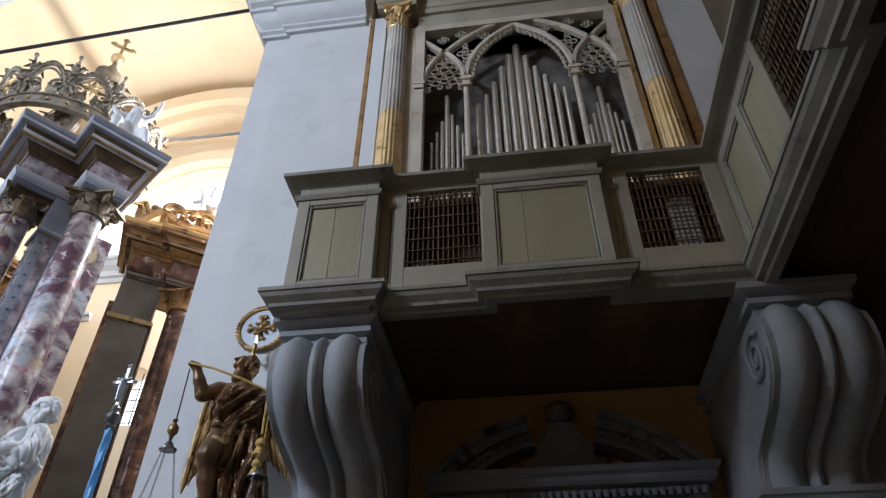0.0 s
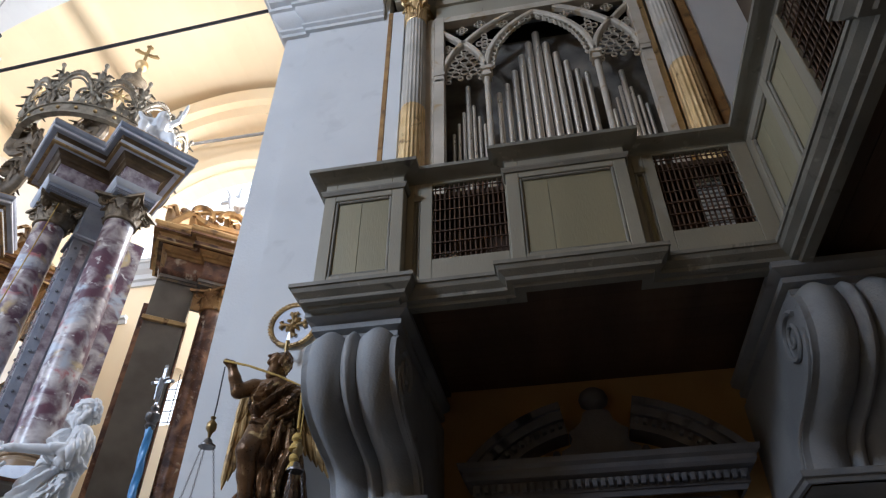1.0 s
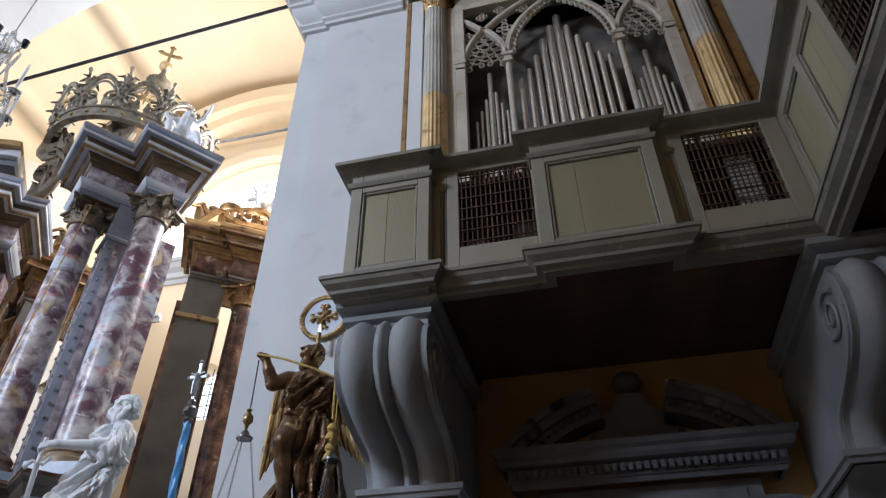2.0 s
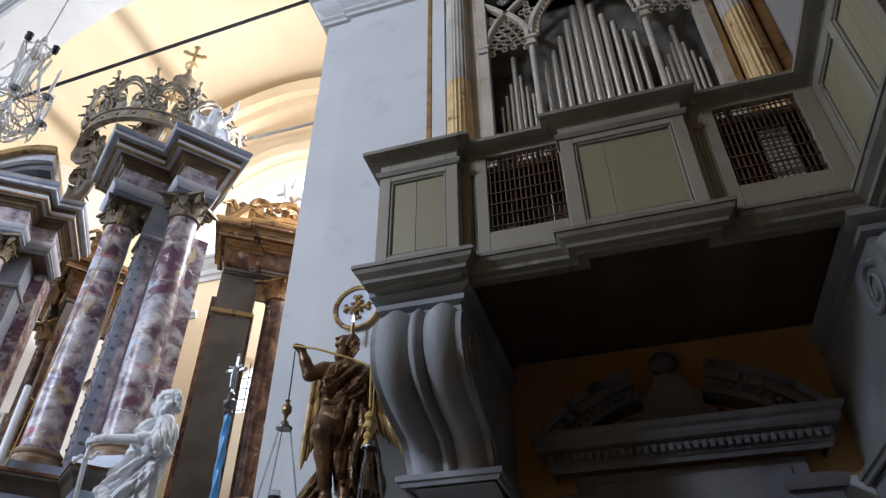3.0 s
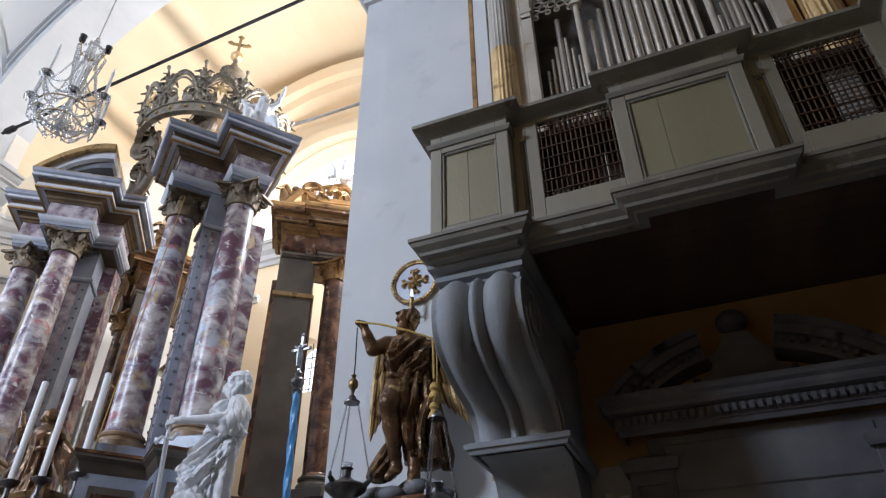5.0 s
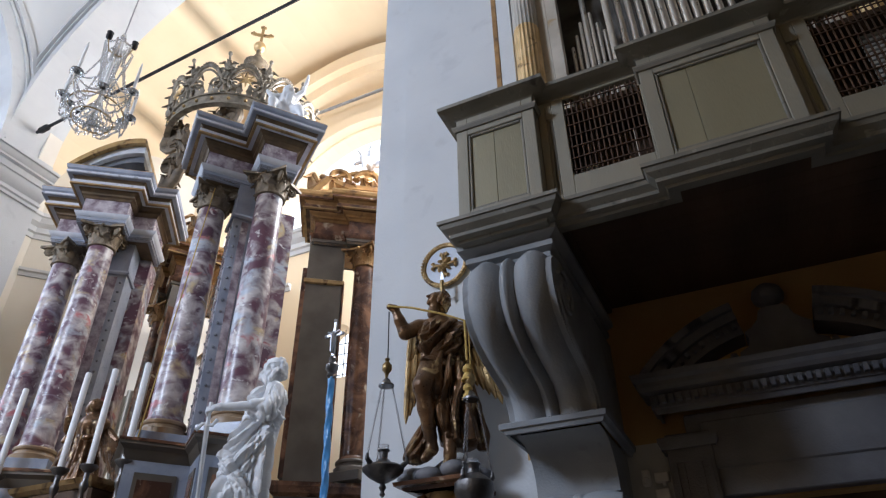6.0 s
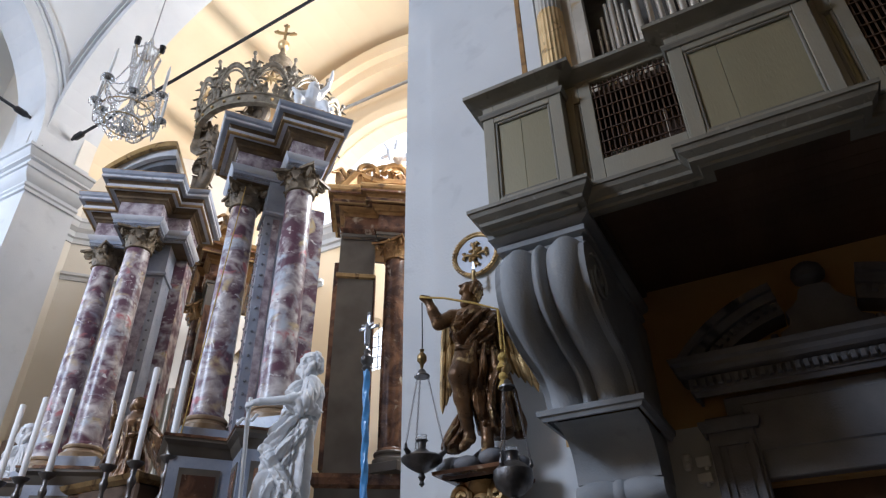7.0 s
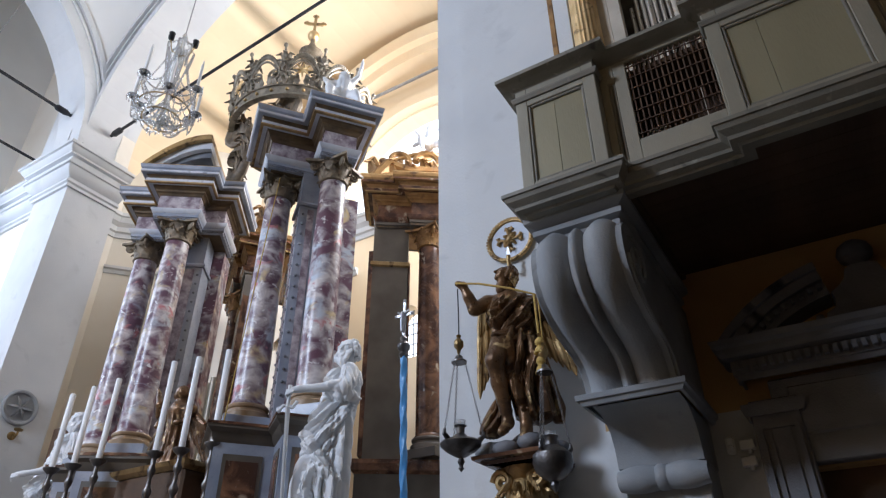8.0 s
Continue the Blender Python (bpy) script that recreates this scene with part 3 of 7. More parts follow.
panel_run(lambda a, d: (a, 3.10 + d), None, -1.40, -0.85, [(-1.32, -0.93, 4.0, 4.63, "panel")])
panel_run(lambda a, d: (-1.40 + d, a), None, 3.15, 4.6, [(3.30, 4.45, 4.0, 4.63, "panel")])
panel_run(lambda a, d: (a, 3.20 + d), None, -0.85, -0.17, [(-0.80, -0.755, 4.0, 4.63, "panel"), (-0.675, -0.185, 4.12, 4.765, "grille")])
panel_run(lambda a, d: (a, 3.10 + d), None, -0.17, 0.60, [(-0.085, 0.52, 4.0, 4.63, "panel")])
panel_run(lambda a, d: (a, 3.20 + d), None, 0.60, 1.38, [(0.65, 0.72, 4.0, 4.63, "panel"), (0.79, 1.27, 4.12, 4.765, "grille")])
panel_run(lambda a, d: (1.38 + d, 3.20 - a), None, 0.05, 1.60, [(0.08, 0.46, 4.06, 4.70, "panel"), (0.53, 0.85, 4.06, 4.70, "panel"), (0.93, 1.50, 4.08, 4.765, "grille")])
panel_run(lambda a, d: (1.30 + d, 3.20 - a), None, 1.60, 2.20, [(1.68, 2.12, 4.06, 4.70, "panel")])
panel_run(lambda a, d: (1.38 + d, 3.20 - a), None, 2.20, 6.2, [(2.3, 3.1, 4.06, 4.70, "panel"), (3.2, 4.4, 4.06, 4.70, "panel"), (4.6, 5.9, 4.06, 4.70, "panel")])
# underside boards and deck
nbd = 11
for k in range(nbd):
    y0, y1 = 3.22 + (4.6 - 3.22) * k / nbd, 3.22 + (4.6 - 3.22) * (k + 1) / nbd
    gpart("soffit_board", boxm(-1.37, 1.42, y0 + 0.002, y1 - 0.002, 3.90, 3.93), WOOD_DARK)
for k in range(6):
    x0, x1 = 1.42 + (2.5 - 1.42) * k / 6, 1.42 + (2.5 - 1.42) * (k + 1) / 6
    gpart("soffit_board", boxm(x0 + 0.002, x1 - 0.002, -3.0, 4.6, 3.90, 3.93), WOOD_DARK)
gpart("beam", boxm(-0.92, -0.80, 3.2, 4.6, 3.86, 3.905, bevel=0.01), WOOD_DARK)
gpart("beam", boxm(1.30, 1.46, 3.2, 4.6, 3.86, 3.905, bevel=0.01), WOOD_DARK)
gpart("deck", boxm(-1.36, 2.5, 3.26, 4.6, 3.935, 3.97), WOOD_DARK)
gpart("deck", boxm(1.44, 2.5, -3.0, 3.25, 3.935, 3.97), WOOD_DARK)
# white slats stand in for daylight glimpsed behind the grilles
for x0, x1, y0, z0, z1 in ((-0.66, -0.54, 3.42, 4.14, 4.36), (1.05, 1.22, 3.40, 4.16, 4.70)):
    n = int((z1 - z0) / 0.036)
    for k in range(n):
        z = z0 + 0.036 * k
        gpart("shutter_slat", boxm(x0, x1, y0, y0 + 0.012, z, z + 0.022), VAULT_WHITE)
gpart("shutter_post", boxm(-0.545, -0.53, 3.425, 3.445, 3.97, 4.62), WOOD_SLAT)
gpart("shutter_post", boxm(1.15, 1.165, 3.405, 3.425, 3.97, 4.7), WOOD_SLAT)
for k in range(9):
    x = -1.2 + 0.3 * k
    gpart("backing_board", boxm(x + 0.003, x + 0.297, 3.60, 3.62, 3.97, 4.86), WOOD_DARK)
for x0, x1 in ((-0.885, -0.852), (-0.168, -0.135), (0.565, 0.598)):
    gpart("return_board", boxm(x0, x1, 3.148, 3.26, 3.90, 4.79), PAINT)
gpart("return_board", boxm(1.382, 1.43, 3.148, 3.26, 3.90, 4.79), PAINT)
gpart("return_board", boxm(1.352, 1.385, 1.56, 1.598, 3.90, 4.79), PAINT)
# added lids: they shut off the view upward so the grilles look dark inside
gpart("inner_shelf", boxm(-1.34, 1.42, 3.27, 3.60, 4.70, 4.74), WOOD_DARK)
gpart("inner_shelf", boxm(1.46, 1.85, -2.8, 3.2, 4.70, 4.74), WOOD_DARK)
gpart("backing_board", boxm(1.80, 1.83, -2.8, 3.25, 3.975, 4.70), WOOD_DARK)


# ---------------------------------------------------------------- consoles
def console(name, x0, x1, label, mat):
    """A scrolled bracket: an S-shaped front with three lobes across, on a ledge with a second, smaller scroll below."""
    t = thing(name, label, "console", ((x0 + x1) / 2, 4.6, 2.2), "consoles under the gallery")
    w = x1 - x0
    S = [(3.30, 3.60), (3.20, 3.575), (3.15, 3.53), (3.13, 3.46), (3.13, 3.38), (3.15, 3.31), (3.20, 3.24), (3.29, 3.18), (3.40, 3.135),
         (3.52, 3.10), (3.64, 3.07), (3.73, 3.03), (3.79, 2.97), (3.82, 2.90), (3.83, 2.85)]
    lobes = []
    for k in range(49):
        u = k / 48
        if u < 0.05 or u > 0.95:
            d = 0.012
        elif u < 0.42:
            d = 0.072 * math.sin(math.pi * (u - 0.05) / 0.37) ** 0.7
        elif u < 0.58:
            d = 0.062 * math.sin(math.pi * (u - 0.42) / 0.16) ** 0.7
        else:
            d = 0.072 * math.sin(math.pi * (u - 0.58) / 0.37) ** 0.7
        lobes.append((u, d))
    bm = bmesh.new()
    rings = []
    for i, (y, z) in enumerate(S):
        p, q = S[max(i - 1, 0)], S[min(i + 1, len(S) - 1)]
        tx, tz = q[0] - p[0], q[1] - p[1]
        l = math.hypot(tx, tz)
        ny, nz = tz / l, -tx / l
        rings.append([bm.verts.new((x0 + u * w, y + ny * d, z + nz * d)) for u, d in lobes])
    for a, c in zip(rings, rings[1:]):
        for k in range(48):
            bm.faces.new((a[k], a[k + 1], c[k + 1], c[k]))
    for side, k in ((0, 0), (1, 48)):
        loop = [r[k] for r in rings]
        back = [bm.verts.new((x0 + side * w, 4.6, 2.85)), bm.verts.new((x0 + side * w, 4.6, 3.60))]
        bm.faces.new(loop + back)
    bmesh.ops.recalc_face_normals(bm, faces=bm.faces[:])
    bmesh.ops.translate(bm, verts=bm.verts[:], vec=(-(x0 + x1) / 2, -4.6, -2.2))
    part("scroll", bm, mat, t, smooth=35)

    def loc(bm2):
        bmesh.ops.translate(bm2, verts=bm2.verts[:], vec=(-(x0 + x1) / 2, -4.6, -2.2))
        return bm2
    for sx, s in ((x0, -1), (x1, 1)):
        bm = bmesh.new()
        pts = spiral((sx + s * 0.008, 3.34, 3.40), 0.15, 1.9, (0, 1, 0), (0, 0, 1), 40, 0.12, math.pi * 0.8, -1)
        tube(bm, pts, [0.017 - 0.008 * i / 39 for i in range(40)], 6)
        pts = [(sx + s * 0.006, y + 0.035, z - 0.01) for y, z in S[4:]]
        tube(bm, pts, 0.012, 6)
        part("side_volute", loc(bm), mat, t, smooth=True)
    part("ledge", loc(sweep(bmesh.new(), [(x0 - 0.01, 4.6), (x0 - 0.01, 3.80), (x1 + 0.01, 3.80), (x1 + 0.01, 4.6)],
         [(0, 2.79), (0.02, 2.79), (0.03, 2.815), (0.045, 2.82), (0.05, 2.85), (0.03, 2.86), (0, 2.86)][::-1])), mat, t, smooth=25)
    low = [(3.86, 2.80), (3.98, 2.795), (4.08, 2.76), (4.15, 2.70), (4.19, 2.62), (4.205, 2.55), (4.21, 2.50)]
    bm = bmesh.new()
    slab(bm, [(y, z) for y, z in low] + [(4.6, 2.50), (4.6, 2.80)], "x", x0 + 0.01, x1 - 0.01)
    part("lower_curve", loc(bm), mat, t, smooth=30)
    bm = bmesh.new()
    rows = []
    for k in range(33):
        u = k / 32
        r = 0.062 + 0.022 * abs(math.sin(math.pi * 2 * u)) if abs(u - 0.5) > 0.06 else 0.08
        rows.append((x0 - 0.0 + u * w, r))
    rings = [[bm.verts.new((x, 4.235 + r * math.cos(a), 2.43 + r * math.sin(a))) for a in (2 * math.pi * j / 16 for j in range(16))] for x, r in rows]
    for a, c in zip(rings, rings[1:]):
        for j in range(16):
            bm.faces.new((a[j], a[(j + 1) % 16], c[(j + 1) % 16], c[j]))
    bm.faces.new(rings[0]), bm.faces.new(rings[-1])
    bmesh.ops.recalc_face_normals(bm, faces=bm.faces[:])
    part("roll", loc(bm), mat, t, smooth=40)
    part("foot_block", loc(boxm(x0 + 0.015, x1 - 0.015, 4.28, 4.6, 2.26, 2.50, bevel=0.01)), mat, t)
    # stepped cap between the bracket and the gallery
    bm = bmesh.new()
    hx0, hx1 = x0 + 0.04, x1 - 0.04
    sweep(bm, [(hx0, 4.6), (hx0, 3.24), (hx1, 3.24), (hx1, 4.6)],
          [(-0.1, 3.56), (-0.01, 3.56), (-0.01, 3.60), (0.02, 3.605), (0.02, 3.64), (0.0, 3.645), (0.0, 3.655), (0.045, 3.67), (0.045, 3.705), (0.02, 3.71), (0.02, 3.722),
           (0.07, 3.742), (0.085, 3.752), (0.085, 3.79), (-0.1, 3.79)][::-1])
    box(bm, hx0 - 0.0, hx1 + 0.0, 3.25, 4.59, 3.57, 3.66)
    part("cap", loc(bm), mat, t, smooth=25)
    return t


console("console", -1.40, -0.86, "grey stone scroll bracket carrying the gallery's end", STONE_GREY)
console("console", 1.27, 1.81, "grey stone scroll bracket in the gallery's corner", STONE_GREY)

# ---------------------------------------------------------------- doorway with broken pediment
door = thing("door_surround", "dark stone doorway with broken segmental pediment", "doorway", (0.245, 4.6, 0))


def dpart(name, bm, mat=STONE_DARK, parent=None, label="", smooth=False):
    bmesh.ops.translate(bm, verts=bm.verts[:], vec=(-0.245, -4.6, 0))
    return part(name, bm, mat, parent or door, label, smooth)


for s in (-1, 1):
    c = 0.245 + s * 0.70
    dpart("jamb", boxm(min(c - 0.14, c + 0.14), max(c - 0.14, c + 0.14), 4.46, 4.6, 0, 2.86, bevel=0.008))
    bm = bmesh.new()
    for o0, o1, dp in ((0.115, 0.09, 4.44), (0.06, 0.045, 4.447)):
        box(bm, c - o0, c - o1, dp, 4.465, 0.2, 2.70)
        box(bm, c + o1, c + o0, dp, 4.465, 0.2, 2.70)
        box(bm, c - o1, c + o1, dp, 4.465, 2.70 - (o0 - o1), 2.70)
    dpart("jamb_frame", bm)
    dpart("side_block", sweep(bmesh.new(), [(c - 0.15, 4.6), (c - 0.15, 4.44), (c + 0.15, 4.44), (c + 0.15, 4.6)],
          [(0, 2.76), (0.015, 2.76), (0.03, 2.80), (0.03, 2.83), (0, 2.84)][::-1]), smooth=25)
dpart("lintel", boxm(-0.455, 0.945, 4.49, 4.6, 2.46, 2.98, bevel=0.008))
dpart("frieze_panel", boxm(-0.36, 0.85, 4.475, 4.5, 2.62, 2.92, bevel=0.01))
DP = [(-0.60, 4.6), (-0.60, 4.40), (1.09, 4.40), (1.09, 4.6)]
dpart("cornice", sweep(bmesh.new(), DP, [(-0.02, 2.98), (0.0, 2.98), (0.01, 3.01), (0.025, 3.015), (0.025, 3.10), (0.07, 3.115), (0.085, 3.14), (0.085, 3.17),
      (0.11, 3.19), (0.12, 3.225), (0.0, 3.235), (-0.02, 3.235)][::-1]), smooth=25)
nd = 34
for k in range(nd):
    x = -0.61 + 1.71 * (k + 0.5) / nd
    dpart("dentil", boxm(x - 0.015, x + 0.015, 4.335, 4.39, 3.035, 3.085, bevel=0.003))
# two halves of the segmental pediment
for s in (-1, 1):
    def seg_pt(r, a):
        return (0.245 + s * r * math.sin(a), 2.44 + r * math.cos(a))
    for name, r0, r1, dep in (("pediment_edge", 1.15, 1.20, 4.30), ("pediment_curve", 1.09, 1.152, 4.34), ("pediment_band", 1.00, 1.092, 4.39)):
        bm = bmesh.new()
        A = [radians(12 + 37 * k / 16) for k in range(17)]
        for a0, a1 in zip(A, A[1:]):
            slab(bm, [seg_pt(r0, a0), seg_pt(r0, a1), seg_pt(r1, a1), seg_pt(r1, a0)], "y", dep, 4.6)
        bmesh.ops.remove_doubles(bm, verts=bm.verts[:], dist=0.0005)
        dpart(name, bm, smooth=30)
    for k in range(11):
        a = radians(14 + 32 * k / 10)
        p = seg_pt(1.06, a)
        bm = boxm(-0.014, 0.014, 4.35, 4.395, -0.018, 0.018, bevel=0.003)
        bmesh.ops.rotate(bm, verts=bm.verts[:], matrix=Matrix.Rotation(s * a, 3, "Y"), cent=(0, 4.37, 0))
        bmesh.ops.translate(bm, verts=bm.verts[:], vec=(p[0], 0, p[1]))
        dpart("dentil", bm)
# shaped stone in the middle with a ball
bm = bmesh.new()
out = [(0.27, 3.235), (0.26, 3.30), (0.20, 3.33), (0.185, 3.38), (0.20, 3.43), (0.15, 3.46), (0.11, 3.50), (0.09, 3.56), (0.06, 3.58)]
slab(bm, [(0.245 + x, z) for x, z in out] + [(0.245 - x, z) for x, z in out[::-1]], "y", 4.40, 4.6)
dpart("centre_stone", bm)
bm = bmesh.new()
lathe(bm, [(0.05, 3.575), (0.075, 3.59), (0.035, 3.61), (0.055, 3.635), (0.095, 3.66), (0.105, 3.70), (0.09, 3.745), (0.05, 3.775), (0.015, 3.79)], (0.245, 4.5, 0), 16)
dpart("ball", bm, smooth=True)
for s in (-1, 1):
    bm = bmesh.new()
    c = (0.245 + s * 0.30, 4.5, 3.275)
    lathe(bm, [(0.045, -0.04), (0.05, 0.0), (0.03, 0.03), (0.02, 0.06)], c, 10)
    dpart("knob", bm, smooth=True)
dpart("door_leaf", boxm(-0.32, 0.80, 4.72, 4.78, 0, 2.455), WOOD_DARK, label="dark wooden door in deep shade")

# wall boxes beside the doorway
sw = thing("alarm_sensor", "white plastic alarm sensor on the wall beside the doorway", "sensor", (-0.765, 4.6, 2.64))
part("case", boxm(-0.028, 0.028, -0.035, 0.0, -0.055, 0.055, bevel=0.012), PLASTIC, sw, smooth=30)
part("lens", ball(bmesh.new(), (0, -0.034, -0.015), 0.02, 2, (1, 0.5, 1)), PLASTIC, sw, smooth=True)
for k, (x, z) in enumerate(((-0.665, 2.63), (-0.675, 2.53))):
    q = thing("switch_box", "white electric switch box on the wall beside the doorway", "switch box", (x, 4.6, z), "switch boxes")
    part("case", boxm(-0.045, 0.045, -0.05, 0.0, -0.03, 0.03, bevel=0.006), PLASTIC, q)
    part("gland", lathe(bmesh.new(), [(0.012, -0.055), (0.016, -0.03), (0.012, -0.029)], (0.01, -0.025, 0), 10), PLASTIC, q)


# ---------------------------------------------------------------- columns and capitals
def leaf(bm, base, out, up, h, w, curl, seg=6):
    """One acanthus leaf that leans out and curls over at its tip."""
    base, out, up = Vector(base), Vector(out).normalized(), Vector(up)
    side = up.cross(out).normalized()
    rows = []
    for i in range(seg + 1):
        f = i / seg
        rise = h * (f if f < 0.8 else 0.8 + 0.2 * (1 - (f - 0.8) / 0.2 * 1.4))
        o = curl * f ** 3 * (1.0 if f < 0.9 else 1.1)
        ww = w * (0.55 + 0.6 * math.sin(math.pi * min(1, f * 1.05 + 0.1))) * (1 if i % 2 == 0 else 0.8) * (1 - 0.55 * max(0, f - 0.7) / 0.3)
        c = base + up * rise + out * o
        rows.append([bm.verts.new(c - side * ww), bm.verts.new(c - side * ww * 0.45 + out * h * 0.05), bm.verts.new(c + out * h * 0.015),
                     bm.verts.new(c + side * ww * 0.45 + out * h * 0.05), bm.verts.new(c + side * ww)])
    inner = []
    for r in rows:
        inner.append([bm.verts.new(v.co - out * h * 0.04) for v in r])
    for a, c in zip(rows, rows[1:]):
        for k in range(4):
            bm.faces.new((a[k], a[k + 1], c[k + 1], c[k]))
    for a, c in zip(inner, inner[1:]):
        for k in range(4):
            bm.faces.new((a[k + 1], a[k], c[k], c[k + 1]))
    for k in (0, 4):
        for i in range(seg):
            bm.faces.new((rows[i][k], rows[i + 1][k], inner[i + 1][k], inner[i][k]))
    for k in range(4):
        bm.faces.new((rows[-1][k], rows[-1][k + 1], inner[-1][k + 1], inner[-1][k]))


def capital_mesh(r, h):
    """Bell, two rows of leaves, corner volutes and a hollow-sided abacus; local, from z = 0."""
    bm = bmesh.new()
    lathe(bm, [(r * 1.06, -h * 0.05), (r * 1.12, -h * 0.02), (r * 1.06, 0.0), (r * 0.96, 0.01), (r * 0.98, h * 0.4), (r * 1.1, h * 0.7), (r * 1.3, h * 0.86)], seg=20)
    for row, (n, hh, ww, cu, off) in enumerate(((8, 0.42, 0.36, 0.34, 0.0), (8, 0.70, 0.36, 0.44, 0.5))):
        for k in range(n):
            a = 2 * math.pi * (k + off) / n
            o = Vector((math.cos(a), math.sin(a), 0))
            leaf(bm, o * r * (1.0), o, (0, 0, 1), h * hh, r * ww, r * cu)
    for k in range(4):
        a = math.pi / 4 + math.pi / 2 * k
        o = Vector((math.cos(a), math.sin(a), 0))
        c = o * r * 1.55 + Vector((0, 0, h * 0.70))
        pts = [o * r * 1.0 + Vector((0, 0, h * 0.42)), o * r * 1.12 + Vector((0, 0, h * 0.62))] + spiral(c, r * 0.36, 1.75, o, (0, 0, 1), 16, 0.15, math.pi * 0.85, -1)
        tube(bm, pts, [r * 0.11] * 4 + [r * 0.12] * (len(pts) - 4), 6, 1.3)
        for da in (-0.36, 0.36):
            o2 = Vector((math.cos(a + da), math.sin(a + da), 0))
            c2 = o2 * r * 1.24 + Vector((0, 0, h * 0.76))
            tube(bm, spiral(c2, r * 0.2, 1.5, o2.cross(Vector((0, 0, 1))), (0, 0, 1), 10, 0.2, 0, 1 if da > 0 else -1), r * 0.06, 5)
    for k in range(4):
        a = math.pi / 2 * k
        o = Vector((math.cos(a), math.sin(a), 0))
        ball(bm, o * r * 1.32 + Vector((0, 0, h * 0.93)), r * 0.17, 1)
    pts = []
    for k in range(4):
        for j in range(7):
            f = j / 6 - 0.5
            a = math.pi / 2 * k
            d = r * (1.28 + 0.42 * (2 * abs(f)) ** 2)
            o, s = Vector((math.cos(a), math.sin(a))), Vector((-math.sin(a), math.cos(a)))
            if j < 6:
                p = o * d + s * (f * 2 * r * 1.62)
                pts.append((p.x, p.y))
    prism(bm, pts, h * 0.87, h * 1.0)
    return bm


_caps = {}


def capital(parent, at, r, h, mat, rz=0.0):
    key = (round(r, 3), round(h, 3), mat.name)
    if key not in _caps:
        ob = part("capital", capital_mesh(r, h), mat, parent, "leafy scrolled capital", 35)
        _caps[key] = ob.data
    else:
        ob = new("capital", _caps[key])
        ob.parent = parent
        tagged(ob, "leafy scrolled capital")
    ob.location, ob.rotation_euler = at, (0, 0, rz)
    return ob


# ---------------------------------------------------------------- high altar
CX = -7.15
altar = thing("high_altar", "baroque marble high altar with paired purple columns", "altar", (CX, 5.5, 0.9))


def apart(name, bm, mat, parent=None, label="", smooth=False):
    bmesh.ops.translate(bm, verts=bm.verts[:], vec=(-CX, -5.5, -0.9))
    return part(name, bm, mat, parent or altar, label, smooth)


def corner_frame(side):
    """Plan coordinates of a front corner group; side 1 is the one nearer the organ, -1 its mirror."""
    def at(e1, e2):
        x, y = -5.84 + 0.8 * e1 + 0.6 * e2, 4.62 - 0.6 * e1 + 0.8 * e2
        return (x, y) if side > 0 else (2 * CX - x, y)
    return at


def altar_column(xy, r, z0, z1, mat, label, cap_mat=CAPITAL, base_mat=MARBLE_MID, ring=MARBLE_TAN, rz=0.0):
    shaft = [(r * 1.10, z0), (r * 1.10, z0 + 0.02), (r * 1.01, z0 + 0.045)] + \
            [(r * (1.0 - 0.17 * max(0.0, f - 0.3) ** 1.2), z0 + 0.045 + (z1 - z0 - 0.045) * f) for f in (k / 12 for k in range(13))]
    bm = lathe(bmesh.new(), shaft, (0, 0, 0), 36)
    bmesh.ops.translate(bm, verts=bm.verts[:], vec=(0, 0, -z0))
    col = part("column", bm, mat, altar, label, 40)
    col.location = (xy[0] - CX, xy[1] - 5.5, z0 - 0.9)
    col.rotation_euler = (0, 0, rz)
    part("base_ring", lathe(bmesh.new(), [(r * 1.36, -0.17), (r * 1.38, -0.11), (r * 1.34, -0.10), (r * 1.2, -0.085), (r * 1.16, -0.055), (r * 1.26, -0.045), (r * 1.29, -0.02),
         (r * 1.24, -0.003), (r * 1.1, 0)], seg=32), ring, col, smooth=40)
    part("plinth", boxm(-r * 1.42, r * 1.42, -r * 1.42, r * 1.42, -0.30, -0.17, bevel=0.006), base_mat, col)
    capital(col, (0, 0, z1 - z0), r * 0.94, 0.32, cap_mat)
    return col


ARCHI = [(-0.05, 7.34), (0.0, 7.34), (0.0, 7.385), (0.014, 7.39), (0.014, 7.44), (-0.05, 7.44)]
ARCHI_TOP = [(-0.05, 7.44), (0.014, 7.44), (0.035, 7.455), (0.055, 7.49), (0.06, 7.515), (-0.05, 7.52)]
FRIEZE = [(-0.05, 7.515), (-0.012, 7.515), (-0.012, 7.79), (-0.05, 7.79)]
BED = [(-0.05, 7.79), (0.0, 7.79), (0.02, 7.82), (0.05, 7.835), (0.05, 7.87), (0.09, 7.90), (0.10, 7.925), (-0.05, 7.925)]
CORON = [(-0.05, 7.925), (0.19, 7.925), (0.19, 7.985), (-0.05, 7.985)]
COVE = [(-0.05, 7.985), (0.155, 7.985), (0.165, 8.02), (0.20, 8.055), (-0.05, 8.055)]
CYMA = [(-0.05, 8.055), (0.255, 8.055), (0.265, 8.10), (0.25, 8.105), (0.28, 8.135), (0.29, 8.175), (0.29, 8.19), (-0.05, 8.20)]
FILLET = [(0.24, 8.06), (0.272, 8.062), (0.272, 8.098), (0.24, 8.10)]
LINE = [(0.16, 7.905), (0.20, 7.905), (0.20, 7.93), (0.16, 7.93)]
